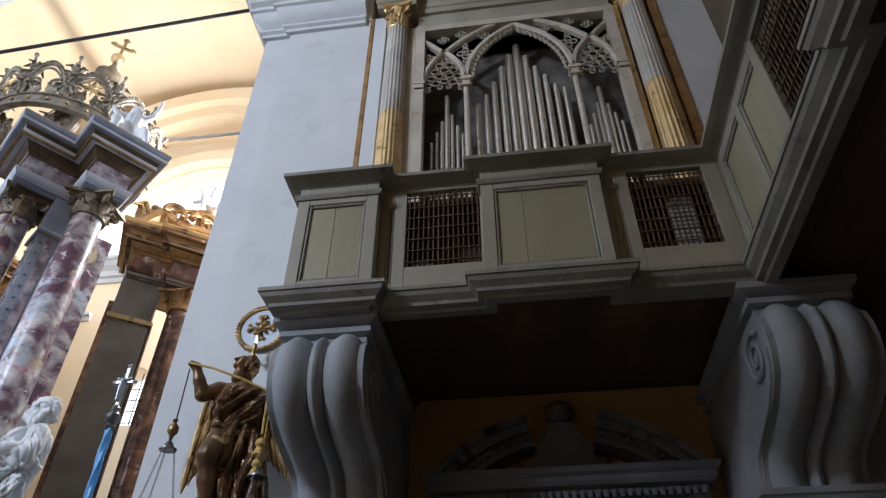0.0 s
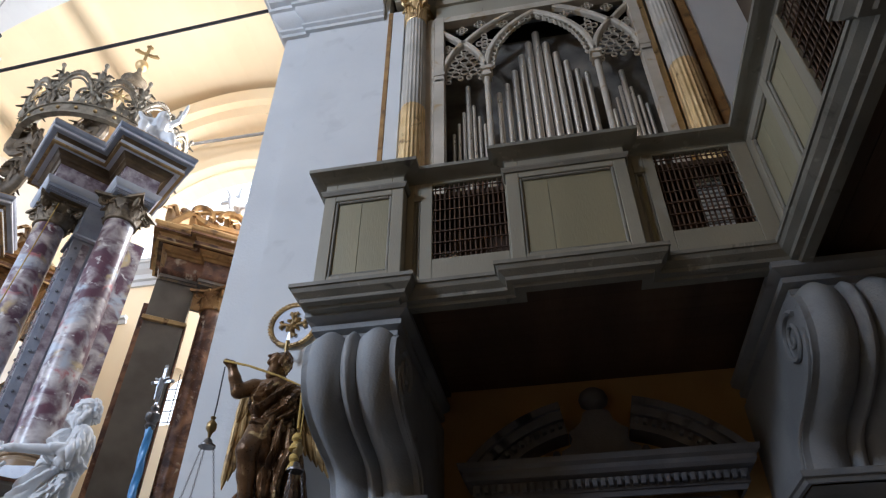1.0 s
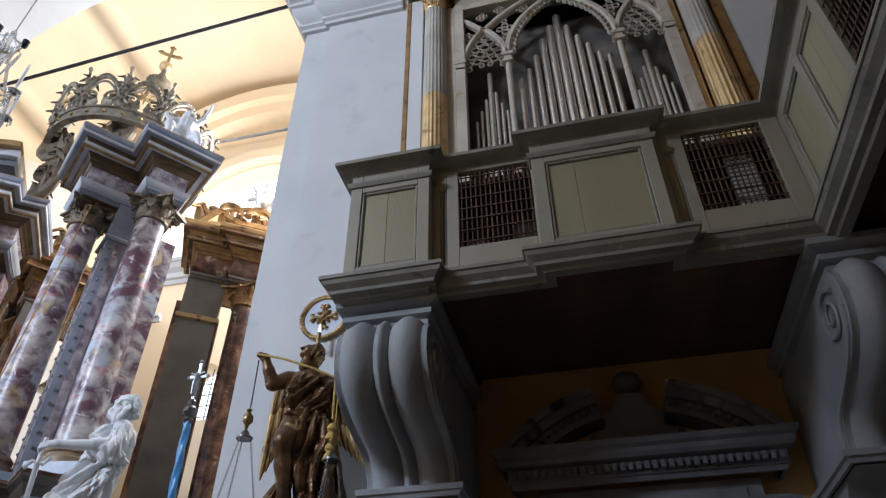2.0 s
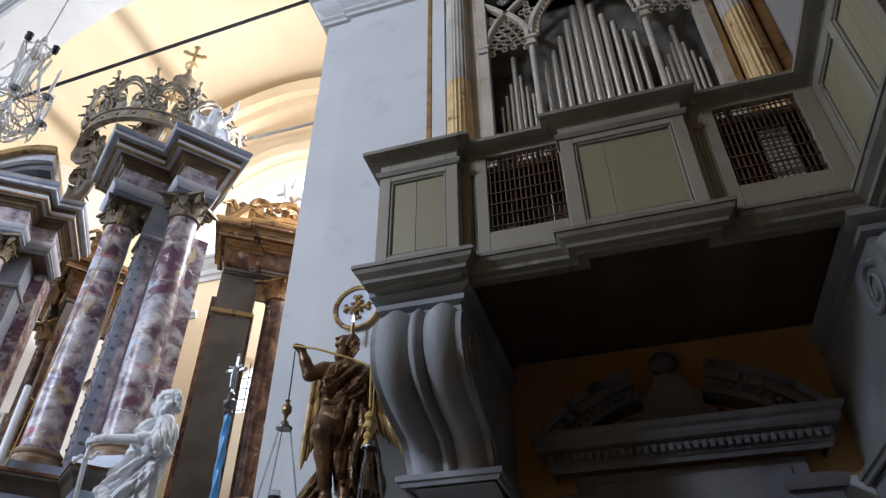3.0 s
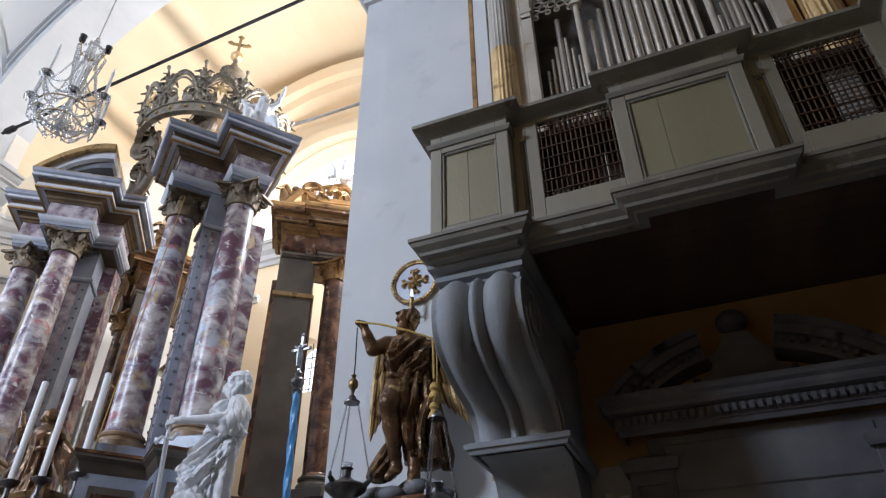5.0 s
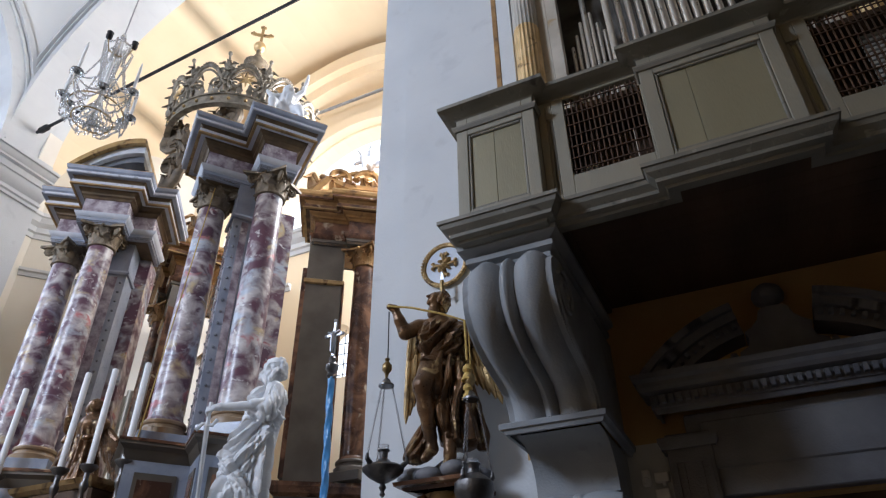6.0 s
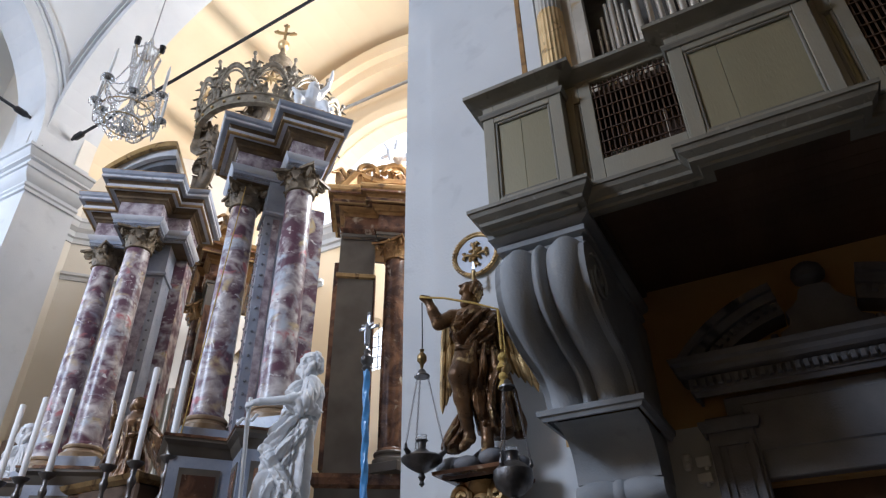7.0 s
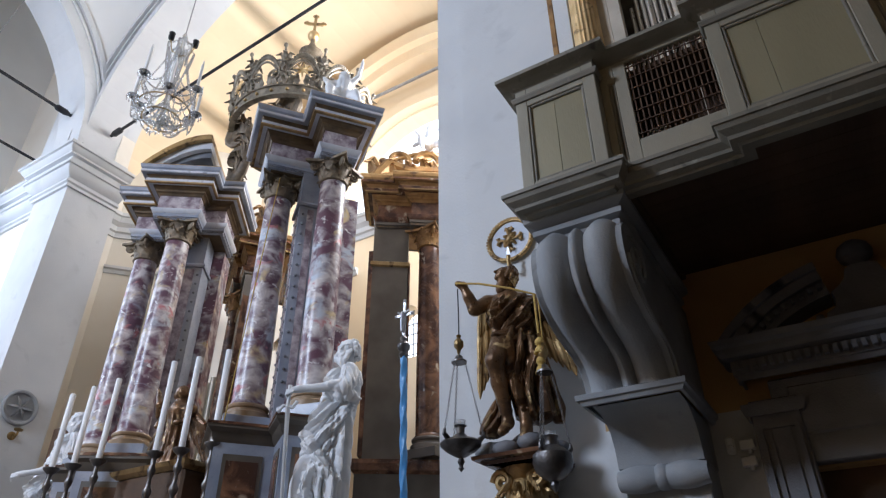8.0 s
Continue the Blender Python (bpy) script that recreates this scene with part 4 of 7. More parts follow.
LEDGE = [(-0.1, 3.50), (0.0, 3.50), (0.03, 3.54), (0.05, 3.60), (0.10, 3.64), (0.10, 3.675), (-0.1, 3.675)]


def entablature(path, dark=False, lift=0.0, closed=True):
    def up(p):
        return [(o, z + lift) for o, z in p][::-1]
    g = MARBLE_TAUPE if dark else MARBLE_MID
    # dark brown puts the undersides' shade into soffit, bed and cove
    low = OCHRE_GILT if dark else GILT_SHADE_BROWN
    pale = MARBLE_BROWN if dark else MARBLE_PALE
    for nm, prof, mt in (("architrave", ARCHI, g), ("architrave_fillet", ARCHI_TOP, pale), ("frieze", FRIEZE, MARBLE_BROWN if dark else MARBLE_PLUM),
                         ("bed_moulding", BED, low), ("corona", CORON, pale), ("gilt_line", LINE, GOLD_DULL),
                         ("cove", COVE, low), ("cymatium", CYMA, OCHRE_GILT if dark else g), ("cymatium_fillet", FILLET, pale)):
        apart(nm, sweep(bmesh.new(), path, up(prof), closed), mt, smooth=25)
    apart("soffit", prism(bmesh.new(), path, 7.345 + lift, 7.38 + lift), low)
    apart("top_slab", prism(bmesh.new(), path, 8.12 + lift, 8.19 + lift), g)
    apart("upper_edge", sweep(bmesh.new(), path, up([(0.23, 8.195), (0.285, 8.195), (0.275, 8.215), (0.23, 8.215)]), closed), GOLD_DULL)


STUD = ball_mesh("stud", 0.022, MARBLE_GREY)
for side in (1, -1):
    at = corner_frame(side)
    inn = 0.0 if side > 0 else 0.40
    loc = [(-0.93, 1.32), (-0.93, 0.20), (-0.27, 0.20), (-0.27, 0.84), (0.25, 0.84), (0.25, 1.32)]
    if side < 0:
        loc = [(-1.26, 1.32), (-1.26, 0.56)] + [(-0.93, 0.56)] + loc[1:]
    path = [at(*p) for p in loc]
    if side < 0:
        path = path[::-1]
    entablature(path)
    # pedestal under the columns
    ped = [at(*p) for p in [(-1.0, 1.5), (-1.0, 0.12), (-0.20, 0.12), (-0.20, 0.76), (0.32, 0.76), (0.32, 1.22)]]
    ped = ped if side > 0 else ped[::-1]
    apart("pedestal_cornice", sweep(bmesh.new(), ped, LEDGE[::-1]), MARBLE_TAUPE, smooth=25)
    apart("pedestal_bead", sweep(bmesh.new(), ped, [(0.085, 3.672), (0.11, 3.672), (0.11, 3.70), (0.085, 3.70)][::-1]), MARBLE_BROWN)
    apart("pedestal_step", prism(bmesh.new(), [at(*p) for p in [(-0.97, 1.5), (-0.97, 0.15), (-0.23, 0.15), (-0.23, 0.79), (0.29, 0.79), (0.29, 1.25)]], 3.60, 3.745), MARBLE_BROWN)
    apart("pedestal", prism(bmesh.new(), ped, 0.9, 3.52), MARBLE_MID)
    for (a0, b0), (a1, b1) in (((-0.93, 0.12), (-0.27, 0.12)), ((-0.20, 0.20), (-0.20, 0.68)), ((-0.14, 0.76), (0.26, 0.76)), ((0.32, 0.84), (0.32, 1.15)), ((-1.0, 1.4), (-1.0, 0.3))):
        p, q = Vector(at(a0, b0)), Vector(at(a1, b1))
        d = (q - p).normalized()
        nrm = Vector((d.y, -d.x)) * (1 if side > 0 else -1)
        for nm, mt, ins, out, z0, z1 in (("pedestal_frame", MARBLE_TAUPE, 0.03, 0.012, 2.05, 3.38), ("pedestal_panel", MARBLE_BROWN, 0.07, 0.018, 2.12, 3.31)):
            s0, s1 = p + d * ins, q - d * ins
            apart(nm, prism(bmesh.new(), [tuple(s0 - nrm * 0.01), tuple(s1 - nrm * 0.01), tuple(s1 + nrm * out), tuple(s0 + nrm * out)], z0, z1), mt)
    rz = math.atan2(-0.6, 0.8) * (1 if side > 0 else -1)
    altar_column(at(-0.646, 0.45), 0.195, 4.04, 7.04, MARBLE_RED, "polished purple and white breccia column", rz=rz)
    altar_column(at(0.016, 1.08), 0.195, 4.04, 7.04, MARBLE_RED, "polished purple and white breccia column", rz=rz + 0.9)
    # studded pilaster between the columns
    pil = [(-0.62 - inn, 0.70), (-0.24 - inn, 0.70), (-0.24 - inn, 1.12), (-0.62 - inn, 1.12)]
    apart("pilaster", prism(bmesh.new(), [at(*p) for p in pil], 3.72, 7.36), MARBLE_MID)
    pp = [at(*p) for p in pil[3:] + pil[:3]]
    pp = pp if side > 0 else pp[::-1]
    for z0 in (3.72, 6.78):
        apart("pilaster_band", sweep(bmesh.new(), pp, [(0, z0), (0.03, z0), (0.04, z0 + 0.03), (0.02, z0 + 0.07), (0, z0 + 0.08)][::-1]), MARBLE_MID, smooth=25)
    for a0, a1, f in ((-0.50, -0.36, "f"), (0.81, 0.90, "s")):
        if f == "f":
            q = [(a0 - inn, 0.692), (a1 - inn, 0.692), (a1 - inn, 0.71), (a0 - inn, 0.71)]
        else:
            q = [(-0.248 - inn, a0), (-0.232 - inn, a0), (-0.232 - inn, a1), (-0.248 - inn, a1)]
        apart("pilaster_inlay", prism(bmesh.new(), [at(*p) for p in q], 3.84, 6.74), MARBLE_PLUM)
    for e1, e2 in ((-0.56, 0.698), (-0.30, 0.698), (-0.238, 0.755), (-0.238, 0.96)):
        x, y = at(e1 - inn, e2)
        repeats("stud", STUD, altar, [(x - CX, y - 5.5, 3.05 + 2.7 * k / 17) for k in range(18)])
    # smaller marble half pilaster towards the middle
    apart("half_pilaster", prism(bmesh.new(), [at(*p) for p in [(-0.95 - inn * 0.6, 1.15), (-0.66 - inn * 0.6, 1.15), (-0.66 - inn * 0.6, 1.6), (-0.95 - inn * 0.6, 1.6)]], 3.72, 7.36), MARBLE_RED)
    # gilded foliage drop behind the columns
    bm = bmesh.new()
    rnd = random.Random(5)
    for k in range(26):
        x, y = at(-0.72 + rnd.uniform(-0.06, 0.06), 0.92 + rnd.uniform(-0.03, 0.05))
        z = 4.3 + 2.6 * k / 25
        a = rnd.uniform(0, 6.28)
        leaf(bm, (x, y, z), (math.cos(a), math.sin(a), 0.2), (0, 0, 1), 0.16, 0.05, 0.10, 4)
    apart("leaf_drop", bm, GOLD_DULL, smooth=40)

# half pediment over the far corner group
at = corner_frame(-1)
bm1, bm2, bm3 = bmesh.new(), bmesh.new(), bmesh.new()
NA = 16
def ped_z(f):
    return 8.19 + 0.66 * math.sin(f * math.pi / 2) ** 0.9
for k in range(NA):
    f0, f1 = k / NA, (k + 1) / NA
    for bm, lo, hi, e_out in ((bm1, -0.07, 0.03, 0.06), (bm2, -0.20, -0.068, -0.03), (bm3, -0.32, -0.198, -0.12)):
        q = []
        for f in (f0, f1):
            e1 = 0.02 - 0.98 * f
            for dz in (lo, hi):
                for e2 in (0.20 - 0.20 - e_out, 1.5):
                    x, y = at(e1, e2)
                    q.append(bm.verts.new((x, y, max(8.15, ped_z(f) + dz))))
        for idx in ((0, 1, 3, 2), (4, 6, 7, 5), (0, 2, 6, 4), (1, 5, 7, 3), (2, 3, 7, 6), (0, 4, 5, 1)):
            bm.faces.new([q[i] for i in idx])
for bm in (bm1, bm2, bm3):
    bmesh.ops.remove_doubles(bm, verts=bm.verts[:], dist=0.0005)
    bmesh.ops.recalc_face_normals(bm, faces=bm.faces[:])
apart("pediment_edge", bm1, GOLD_DULL, label="half segmental pediment with worn gilt edge", smooth=30)
apart("pediment_curve", bm2, MARBLE_PALE, smooth=30)
apart("pediment_field", bm3, MARBLE_GREY, smooth=30)

# rear corner groups, in brown marble
for side in (1, -1):
    def m(x, y):
        return (x, y) if side > 0 else (2 * CX - x, y)
    path = [m(-6.02, 7.65), m(-5.66, 7.10), m(-5.22, 7.43), m(-5.16, 7.33), m(-4.1, 8.12), m(-4.6, 8.9)]
    path = path if side > 0 else path[::-1]
    entablature(path, True, 0.10)
    apart("rear_pier", prism(bmesh.new(), [m(-5.70, 7.10), m(-5.26, 7.43), m(-5.50, 7.80), m(-5.90, 7.50)], 3.6, 7.45), MARBLE_TAUPE)
    apart("rear_pier_inlay", prism(bmesh.new(), [m(-5.25, 7.44), m(-5.23, 7.455), m(-5.46, 7.79), m(-5.50, 7.78)], 3.8, 6.8), MARBLE_BROWN)
    apart("rear_pier_edge", prism(bmesh.new(), [m(-5.76, 7.07), m(-5.70, 7.10), m(-5.90, 7.50), m(-5.96, 7.46)], 3.8, 7.0), MARBLE_BROWN)
    pth = [m(-5.90, 7.50), m(-5.70, 7.10), m(-5.26, 7.43), m(-5.50, 7.80)]
    pth = pth if side > 0 else pth[::-1]
    apart("rear_band", sweep(bmesh.new(), pth, [(0, 6.72), (0.03, 6.74), (0.03, 6.80), (0, 6.82)][::-1]), GOLD_DULL)
    altar_column(m(-5.0, 7.66), 0.185, 4.04, 7.08, MARBLE_BROWN, "dark red-brown marble column with gilt capital", OCHRE_GILT, MARBLE_TAUPE, MARBLE_TAUPE)
    base = [m(-6.05, 7.6), m(-5.75, 7.02), m(-4.0, 8.3), m(-4.3, 8.9)]
    base = base if side > 0 else base[::-1]
    apart("rear_pedestal", prism(bmesh.new(), base, 0.9, 3.72), MARBLE_TAUPE)
    apart("rear_ledge", sweep(bmesh.new(), base, [(0, 3.56), (0.05, 3.60), (0.08, 3.68), (0.08, 3.735), (0, 3.735)][::-1]), MARBLE_BROWN)
    # carved crest with scrolls on the rear entablature
    bm = bmesh.new()
    p0, p1 = Vector((*m(-5.85, 7.2), 8.44)), Vector((*m(-4.5, 8.25), 8.44))
    d = (p1 - p0).normalized()
    tube(bm, [p0, p0 + d * 0.4, p1], [0.20, 0.24, 0.20], 8)
    tube(bm, [p0 + Vector((0, 0, 0.05)), p0 + d * 0.25 + Vector((0, 0, 0.42)), p0 + d * 0.6 + Vector((0, 0, 0.30)), p0 + d * 1.1 + Vector((0, 0, 0.34)), p1 + Vector((0, 0, 0.25))], [0.16, 0.15, 0.13, 0.12, 0.10], 9)
    rnd = random.Random(9)
    for k in range(16):
        q = p0 + d * (0.1 * k)
        leaf(bm, q, (rnd.uniform(-1, 1), -1, 0.1), (0, 0, 1), rnd.uniform(0.34, 0.62), 0.11, 0.24, 6)
    for k, (s, r) in enumerate(((0.40, 0.27), (0.95, 0.24), (1.4, 0.24))):
        q = p0 + d * s + Vector((0, 0, 0.56))
        pts = spiral(q, r, 1.5, d, (0, 0, 1), 22, 0.2, math.pi, -1 if k % 2 else 1)
        tube(bm, pts, [0.07 - 0.03 * i / 21 for i in range(22)], 7)
    tube(bm, [p0 + d * 0.3 + Vector((0, 0, 0.55)), p0 + d * 0.7 + Vector((0, 0, 0.72)), p0 + d * 1.3 + Vector((0, 0, 0.78))], [0.04, 0.05, 0.04], 6)
    apart("crest", bm, OCHRE_GILT, label="gilded leaf and scroll crest", smooth=40)

# table, shelf and candle bench of the altar
apart("altar_table", boxm(-9.0, -5.35, 4.35, 5.2, 0.9, 1.95, bevel=0.02), MARBLE_GREY)
apart("altar_shelf", sweep(bmesh.new(), [(-9.1, 5.3), (-9.1, 4.50), (-5.3, 4.50), (-5.3, 5.3)], [(-0.3, 2.52), (0.0, 2.52), (0.04, 2.58), (0.05, 2.66), (-0.3, 2.66)][::-1]), MARBLE_TAUPE, smooth=25)
apart("altar_back", boxm(-9.08, -5.32, 4.52, 5.3, 1.94, 2.655), MARBLE_PLUM)
apart("tabernacle", boxm(-7.75, -6.55, 5.0, 5.9, 2.64, 3.35, bevel=0.03), WOOD_DARK, label="dark tabernacle behind the candles")
apart("tabernacle_cornice", sweep(bmesh.new(), [(-7.75, 5.9), (-7.75, 5.0), (-6.55, 5.0), (-6.55, 5.9)], [(-0.1, 3.34), (0, 3.34), (0.05, 3.38), (0.07, 3.43), (-0.1, 3.45)][::-1]), GOLD_DULL, smooth=25)

# volutes that carry the crown
for side in (1, -1):
    def m(x, y, z):
        return (x if side < 0 else 2 * CX - x, y, z)
    base = [m(-8.05, 5.9, 8.2), m(-7.75, 5.75, 8.24), m(-7.48, 5.7, 8.42), m(-7.38, 5.7, 8.75), m(-7.48, 5.7, 9.1), m(-7.62, 5.72, 9.42)]
    bm = bmesh.new()
    tube(bm, base, [0.09, 0.08, 0.07, 0.065, 0.06, 0.05], 10, 1.6)
    e = Vector((1.0 if side < 0 else -1.0, 0.0, 0))
    c = Vector(m(-7.74, 5.72, 9.32))
    tube(bm, spiral(c, 0.25, 1.9, e, (0, 0, 1), 24, 0.12, 0.5, 1), [0.075 - 0.035 * i / 23 for i in range(24)], 8, 1.6)
    tube(bm, spiral(Vector(m(-7.62, 5.7, 8.80)), 0.20, 1.7, e, (0, 0, 1), 20, 0.15, 0.0, -1), [0.062 - 0.03 * i / 19 for i in range(20)], 8, 1.6)
    rnd = random.Random(3)
    for k in range(34):
        f = k / 33 * 4.9
        i = min(4, int(f))
        p = Vector(base[i]).lerp(Vector(base[i + 1]), f - i)
        a = rnd.uniform(0, 6.28)
        leaf(bm, p + Vector((math.cos(a), math.sin(a), 0)) * 0.07, (math.cos(a), math.sin(a), 0), (0, 0, 1), 0.24, 0.06, 0.16, 5)
    apart("crown_volute", bm, CAPITAL_DARK, label="gilded scroll with acanthus leaves", smooth=40)

# ---------------------------------------------------------------- crown over the altar
crown = thing("great_crown", "openwork silvered crown with orb and cross above the altar", "crown", (CX + 0.08, 6.5, 9.48))
CR = 1.2


def ring_pts(r, z, n=48):
    return [(r * math.cos(2 * math.pi * k / n), r * math.sin(2 * math.pi * k / n), z) for k in range(n + 1)]


bm = bmesh.new()
for r0, r1, z0, z1 in ((CR - 0.05, CR, -0.02, 0.16), (CR - 0.07, CR + 0.03, -0.05, -0.02), (CR - 0.07, CR + 0.03, 0.16, 0.19)):
    n = 48
    rows = [[bm.verts.new((r * math.cos(2 * math.pi * k / n), r * math.sin(2 * math.pi * k / n), z)) for k in range(n)] for r, z in ((r0, z0), (r1, z0), (r1, z1), (r0, z1))]
    for a, c in ((0, 1), (1, 2), (2, 3), (3, 0)):
        for k in range(n):
            bm.faces.new((rows[a][k], rows[a][(k + 1) % n], rows[c][(k + 1) % n], rows[c][k]))
part("band", bm, ORN_GREY, crown, "broad silvered band", 40)
repeats("bead", ball_mesh("bead", 0.034, GOLD_DULL), crown,
        [(math.cos(a) * (CR + 0.01), math.sin(a) * (CR + 0.01), 0.07) for a in (2 * math.pi * (k + 0.5) / 28 for k in range(28))])
NC = 12
up = Vector((0, 0, 1))
for k in range(NC):
    a = 2 * math.pi * k / NC + 0.22
    o = Vector((math.cos(a), math.sin(a), 0))
    s = Vector((-math.sin(a), math.cos(a), 0))

    def rim(t, z, lean=0.0):
        """A point over the band, t from one post (-1) to the next (1)."""
        b9 = a + t * math.pi / NC
        return Vector((math.cos(b9), math.sin(b9), 0)) * (CR + lean * z) + up * z
    bm = bmesh.new()
    arc = [rim(-0.92 + 1.84 * j / 16, 0.34 + 0.44 * math.sin(math.pi * j / 16) ** 0.7, 0.12) for j in range(17)]
    tube(bm, arc, 0.030, 7)
    tube(bm, [p - up * 0.10 for p in arc[2:15]], 0.020, 6)
    for j in range(1, 16):
        q = arc[j]
        tube(bm, [q, q + up * 0.05 + o * 0.01, q + up * 0.09], [0.016, 0.030, 0.006], 6)
    for sg in (-1, 1):
        c = rim(sg * 0.50, 0.40, 0.10)
        tube(bm, spiral(c, 0.135, 1.6, s * sg, up, 24, 0.12, -1.2, 1), [0.028 - 0.012 * i / 23 for i in range(24)], 7)
        c = rim(sg * 0.72, 0.62, 0.10)
        tube(bm, spiral(c, 0.09, 1.4, s * sg, up, 16, 0.2, 2.0, -1), [0.026 - 0.008 * i / 15 for i in range(16)], 6)
        for t, z in ((0.25, 0.22), (0.55, 0.20), (0.82, 0.26)):
            leaf(bm, rim(sg * t, z), o, up, 0.17, 0.05, 0.08, 5)
    part("crest", bm, ORN_GREY, crown, "scrolled openwork crest with beaded edge", 40)
    # leafy post between two crests
    bm = bmesh.new()
    base = rim(1.0, 0.18)
    po = Vector((base.x, base.y, 0)).normalized()
    tube(bm, [base, base + up * 0.45, base + up * 0.80 + po * 0.10], [0.045, 0.035, 0.018], 8)
    side = po.cross(up)
    for z, h, w in ((0.0, 0.24, 0.08), (0.20, 0.26, 0.075), (0.44, 0.26, 0.065)):
        for dv in (po, po * 0.5 + side, po * 0.5 - side, -po):
            leaf(bm, base + up * z + dv * 0.03, dv, up, h, w, 0.13, 5)
    ball(bm, base + up * 0.84 + po * 0.11, 0.036, 2, (1, 1, 1.3))
    part("post", bm, ORN_GREY, crown, "leafy post with a bud", 40)
    if k % 2 == 0:
        star = bmesh.new()
        c = rim(0.0, 0.50, 0.10)
        for j in range(8):
            b8 = 2 * math.pi * j / 8
            d8 = s * math.cos(b8) + up * math.sin(b8)
            tube(star, [c, c + d8 * 0.17], [0.035, 0.005], 5)
        part("star", star, GOLD, crown, "small gilded star")
    if k % 3 == 0:
        bm = bmesh.new()
        tube(bm, [o * CR * 0.96 + up * 0.16, o * CR * 0.62 + up * 0.95, o * CR * 0.22 + up * 1.75, o * 0.10 + up * 2.2], 0.020, 6)
        part("rib", bm, GILT_SHADE_BROWN, crown, smooth=True)
part("hub", lathe(bmesh.new(), [(0.08, 2.05), (0.20, 2.12), (0.24, 2.24), (0.14, 2.34), (0.06, 2.40), (0.075, 2.48), (0.045, 2.54), (0.045, 2.66)], seg=14), CAPITAL, crown, smooth=40)
part("orb", ball(bmesh.new(), (0, 0, 2.76), 0.12, 3), GOLD, crown, "gilded orb", True)
bm = bmesh.new()
box(bm, -0.026, 0.026, -0.024, 0.024, 2.86, 3.32)
box(bm, -0.15, -0.026, -0.022, 0.022, 3.10, 3.15)
box(bm, 0.026, 0.15, -0.022, 0.022, 3.10, 3.15)
for p in ((0, 3.34), (-0.165, 3.125), (0.165, 3.125)):
    for dx, dz in ((0, 0), (0.035, 0.015), (-0.035, 0.015), (0, 0.04)):
        ball(bm, (p[0] + dx, 0, p[1] + dz), 0.034, 1)
c = part("cross", bm, GOLD_DULL, crown, "gilded trefoil cross")
c.rotation_euler = (0, 0, radians(38))
bm = bmesh.new()
slab(bm, [(-0.14, 0.19), (0.14, 0.19), (0, 0.45)], "y", -0.03, 0.03)
tri = part("triangle", bm, GREEN, crown, "green triangular plaque")
tri.location, tri.rotation_euler = (-0.62 * CR, -0.80 * CR, 0), (0, 0, -0.65)


# ---------------------------------------------------------------- organ
organ = thing("pipe_organ", "gilded and grey organ case with gothic tracery and tin pipes", "organ", (0.25, 5.0, 3.97))
OX, OY = 0.25, 4.60


def opart(name, bm, mat, parent=None, label="", smooth=False):
    bmesh.ops.translate(bm, verts=bm.verts[:], vec=(-0.25, -5.0, -3.97))
    return part(name, bm, mat, parent or organ, label, smooth)


# recess lining, gilt edges and a near-black back that paints the inside's shade
opart("case_back", boxm(-1.54, 1.95, 5.42, 5.49, 3.98, 9.88), RECESS_SHADE)
opart("case_floor", boxm(-1.0, 1.5, 4.75, 5.4, 3.98, 6.0), WOOD_DARK)
for x0, x1, mt in ((-1.555, -1.50, OCHRE_GILT), (-1.495, -1.34, PLASTER_GREY), (1.86, 1.96, OCHRE_GILT)):
    opart("case_edge", boxm(x0, x1, 4.56, 5.40, 3.98, 9.3, bevel=0.006), mt)
for x0, x1 in ((-1.33, -1.10), (1.52, 1.85)):
    opart("case_side", boxm(x0, x1, 4.72, 5.40, 3.98, 9.2), PAINT)
opart("side_strip", boxm(-1.09, -0.96, 4.63, 4.75, 3.98, 9.1, bevel=0.01), TRACERY, label="pale painted strip")
opart("side_strip", boxm(1.44, 1.54, 4.63, 4.75, 3.98, 9.1, bevel=0.01), GOLD, label="worn gilded strip")


def fluted(x, r, z0, zg, z1):
    """A fluted shaft: gilded below zg, pale above, on a block, with a leafy capital."""
    def shaft(a, b):
        bm = bmesh.new()
        rows = []
        for k in range(9):
            z = a + (b - a) * k / 8
            f = (z - z0) / (z1 - z0)
            rows.append((r * (1 - 0.14 * max(0, f - 0.3) ** 1.1), z))
        n = 96
        rings = []
        for rr, z in rows:
            ring = []
            for i in range(n):
                t = 2 * math.pi * i / n
                q = rr * (1 - 0.07 * (0.5 - 0.5 * math.cos(20 * t)) ** 0.6)
                ring.append(bm.verts.new((x + q * math.cos(t), 4.58 + q * math.sin(t), z)))
            rings.append(ring)
        for p, q in zip(rings, rings[1:]):
            for i in range(n):
                bm.faces.new((p[i], p[(i + 1) % n], q[(i + 1) % n], q[i]))
        bm.faces.new(rings[0][::-1]), bm.faces.new(rings[-1])
        return bm
    col = opart("column", shaft(zg, z1), FLUTE, None, "pale fluted column, gilded below", 60)
    opart("gilded_shaft", shaft(z0, zg), GOLD, col, "gilded lower shaft", 60)
    opart("column_block", boxm(x - r * 1.5, x + r * 1.5, 4.58 - r * 1.5, 4.78, 3.98, z0, bevel=0.01), PAINT, col)
    cp = capital(organ, (x - 0.25, 4.58 - 5.0, z1 + 0.01 - 3.97), r * 0.84, 0.42, GOLD)
    return col


fluted(-1.19, 0.142, 5.2, 7.30, 8.95)
fluted(1.69, 0.150, 5.2, 7.36, 8.90)
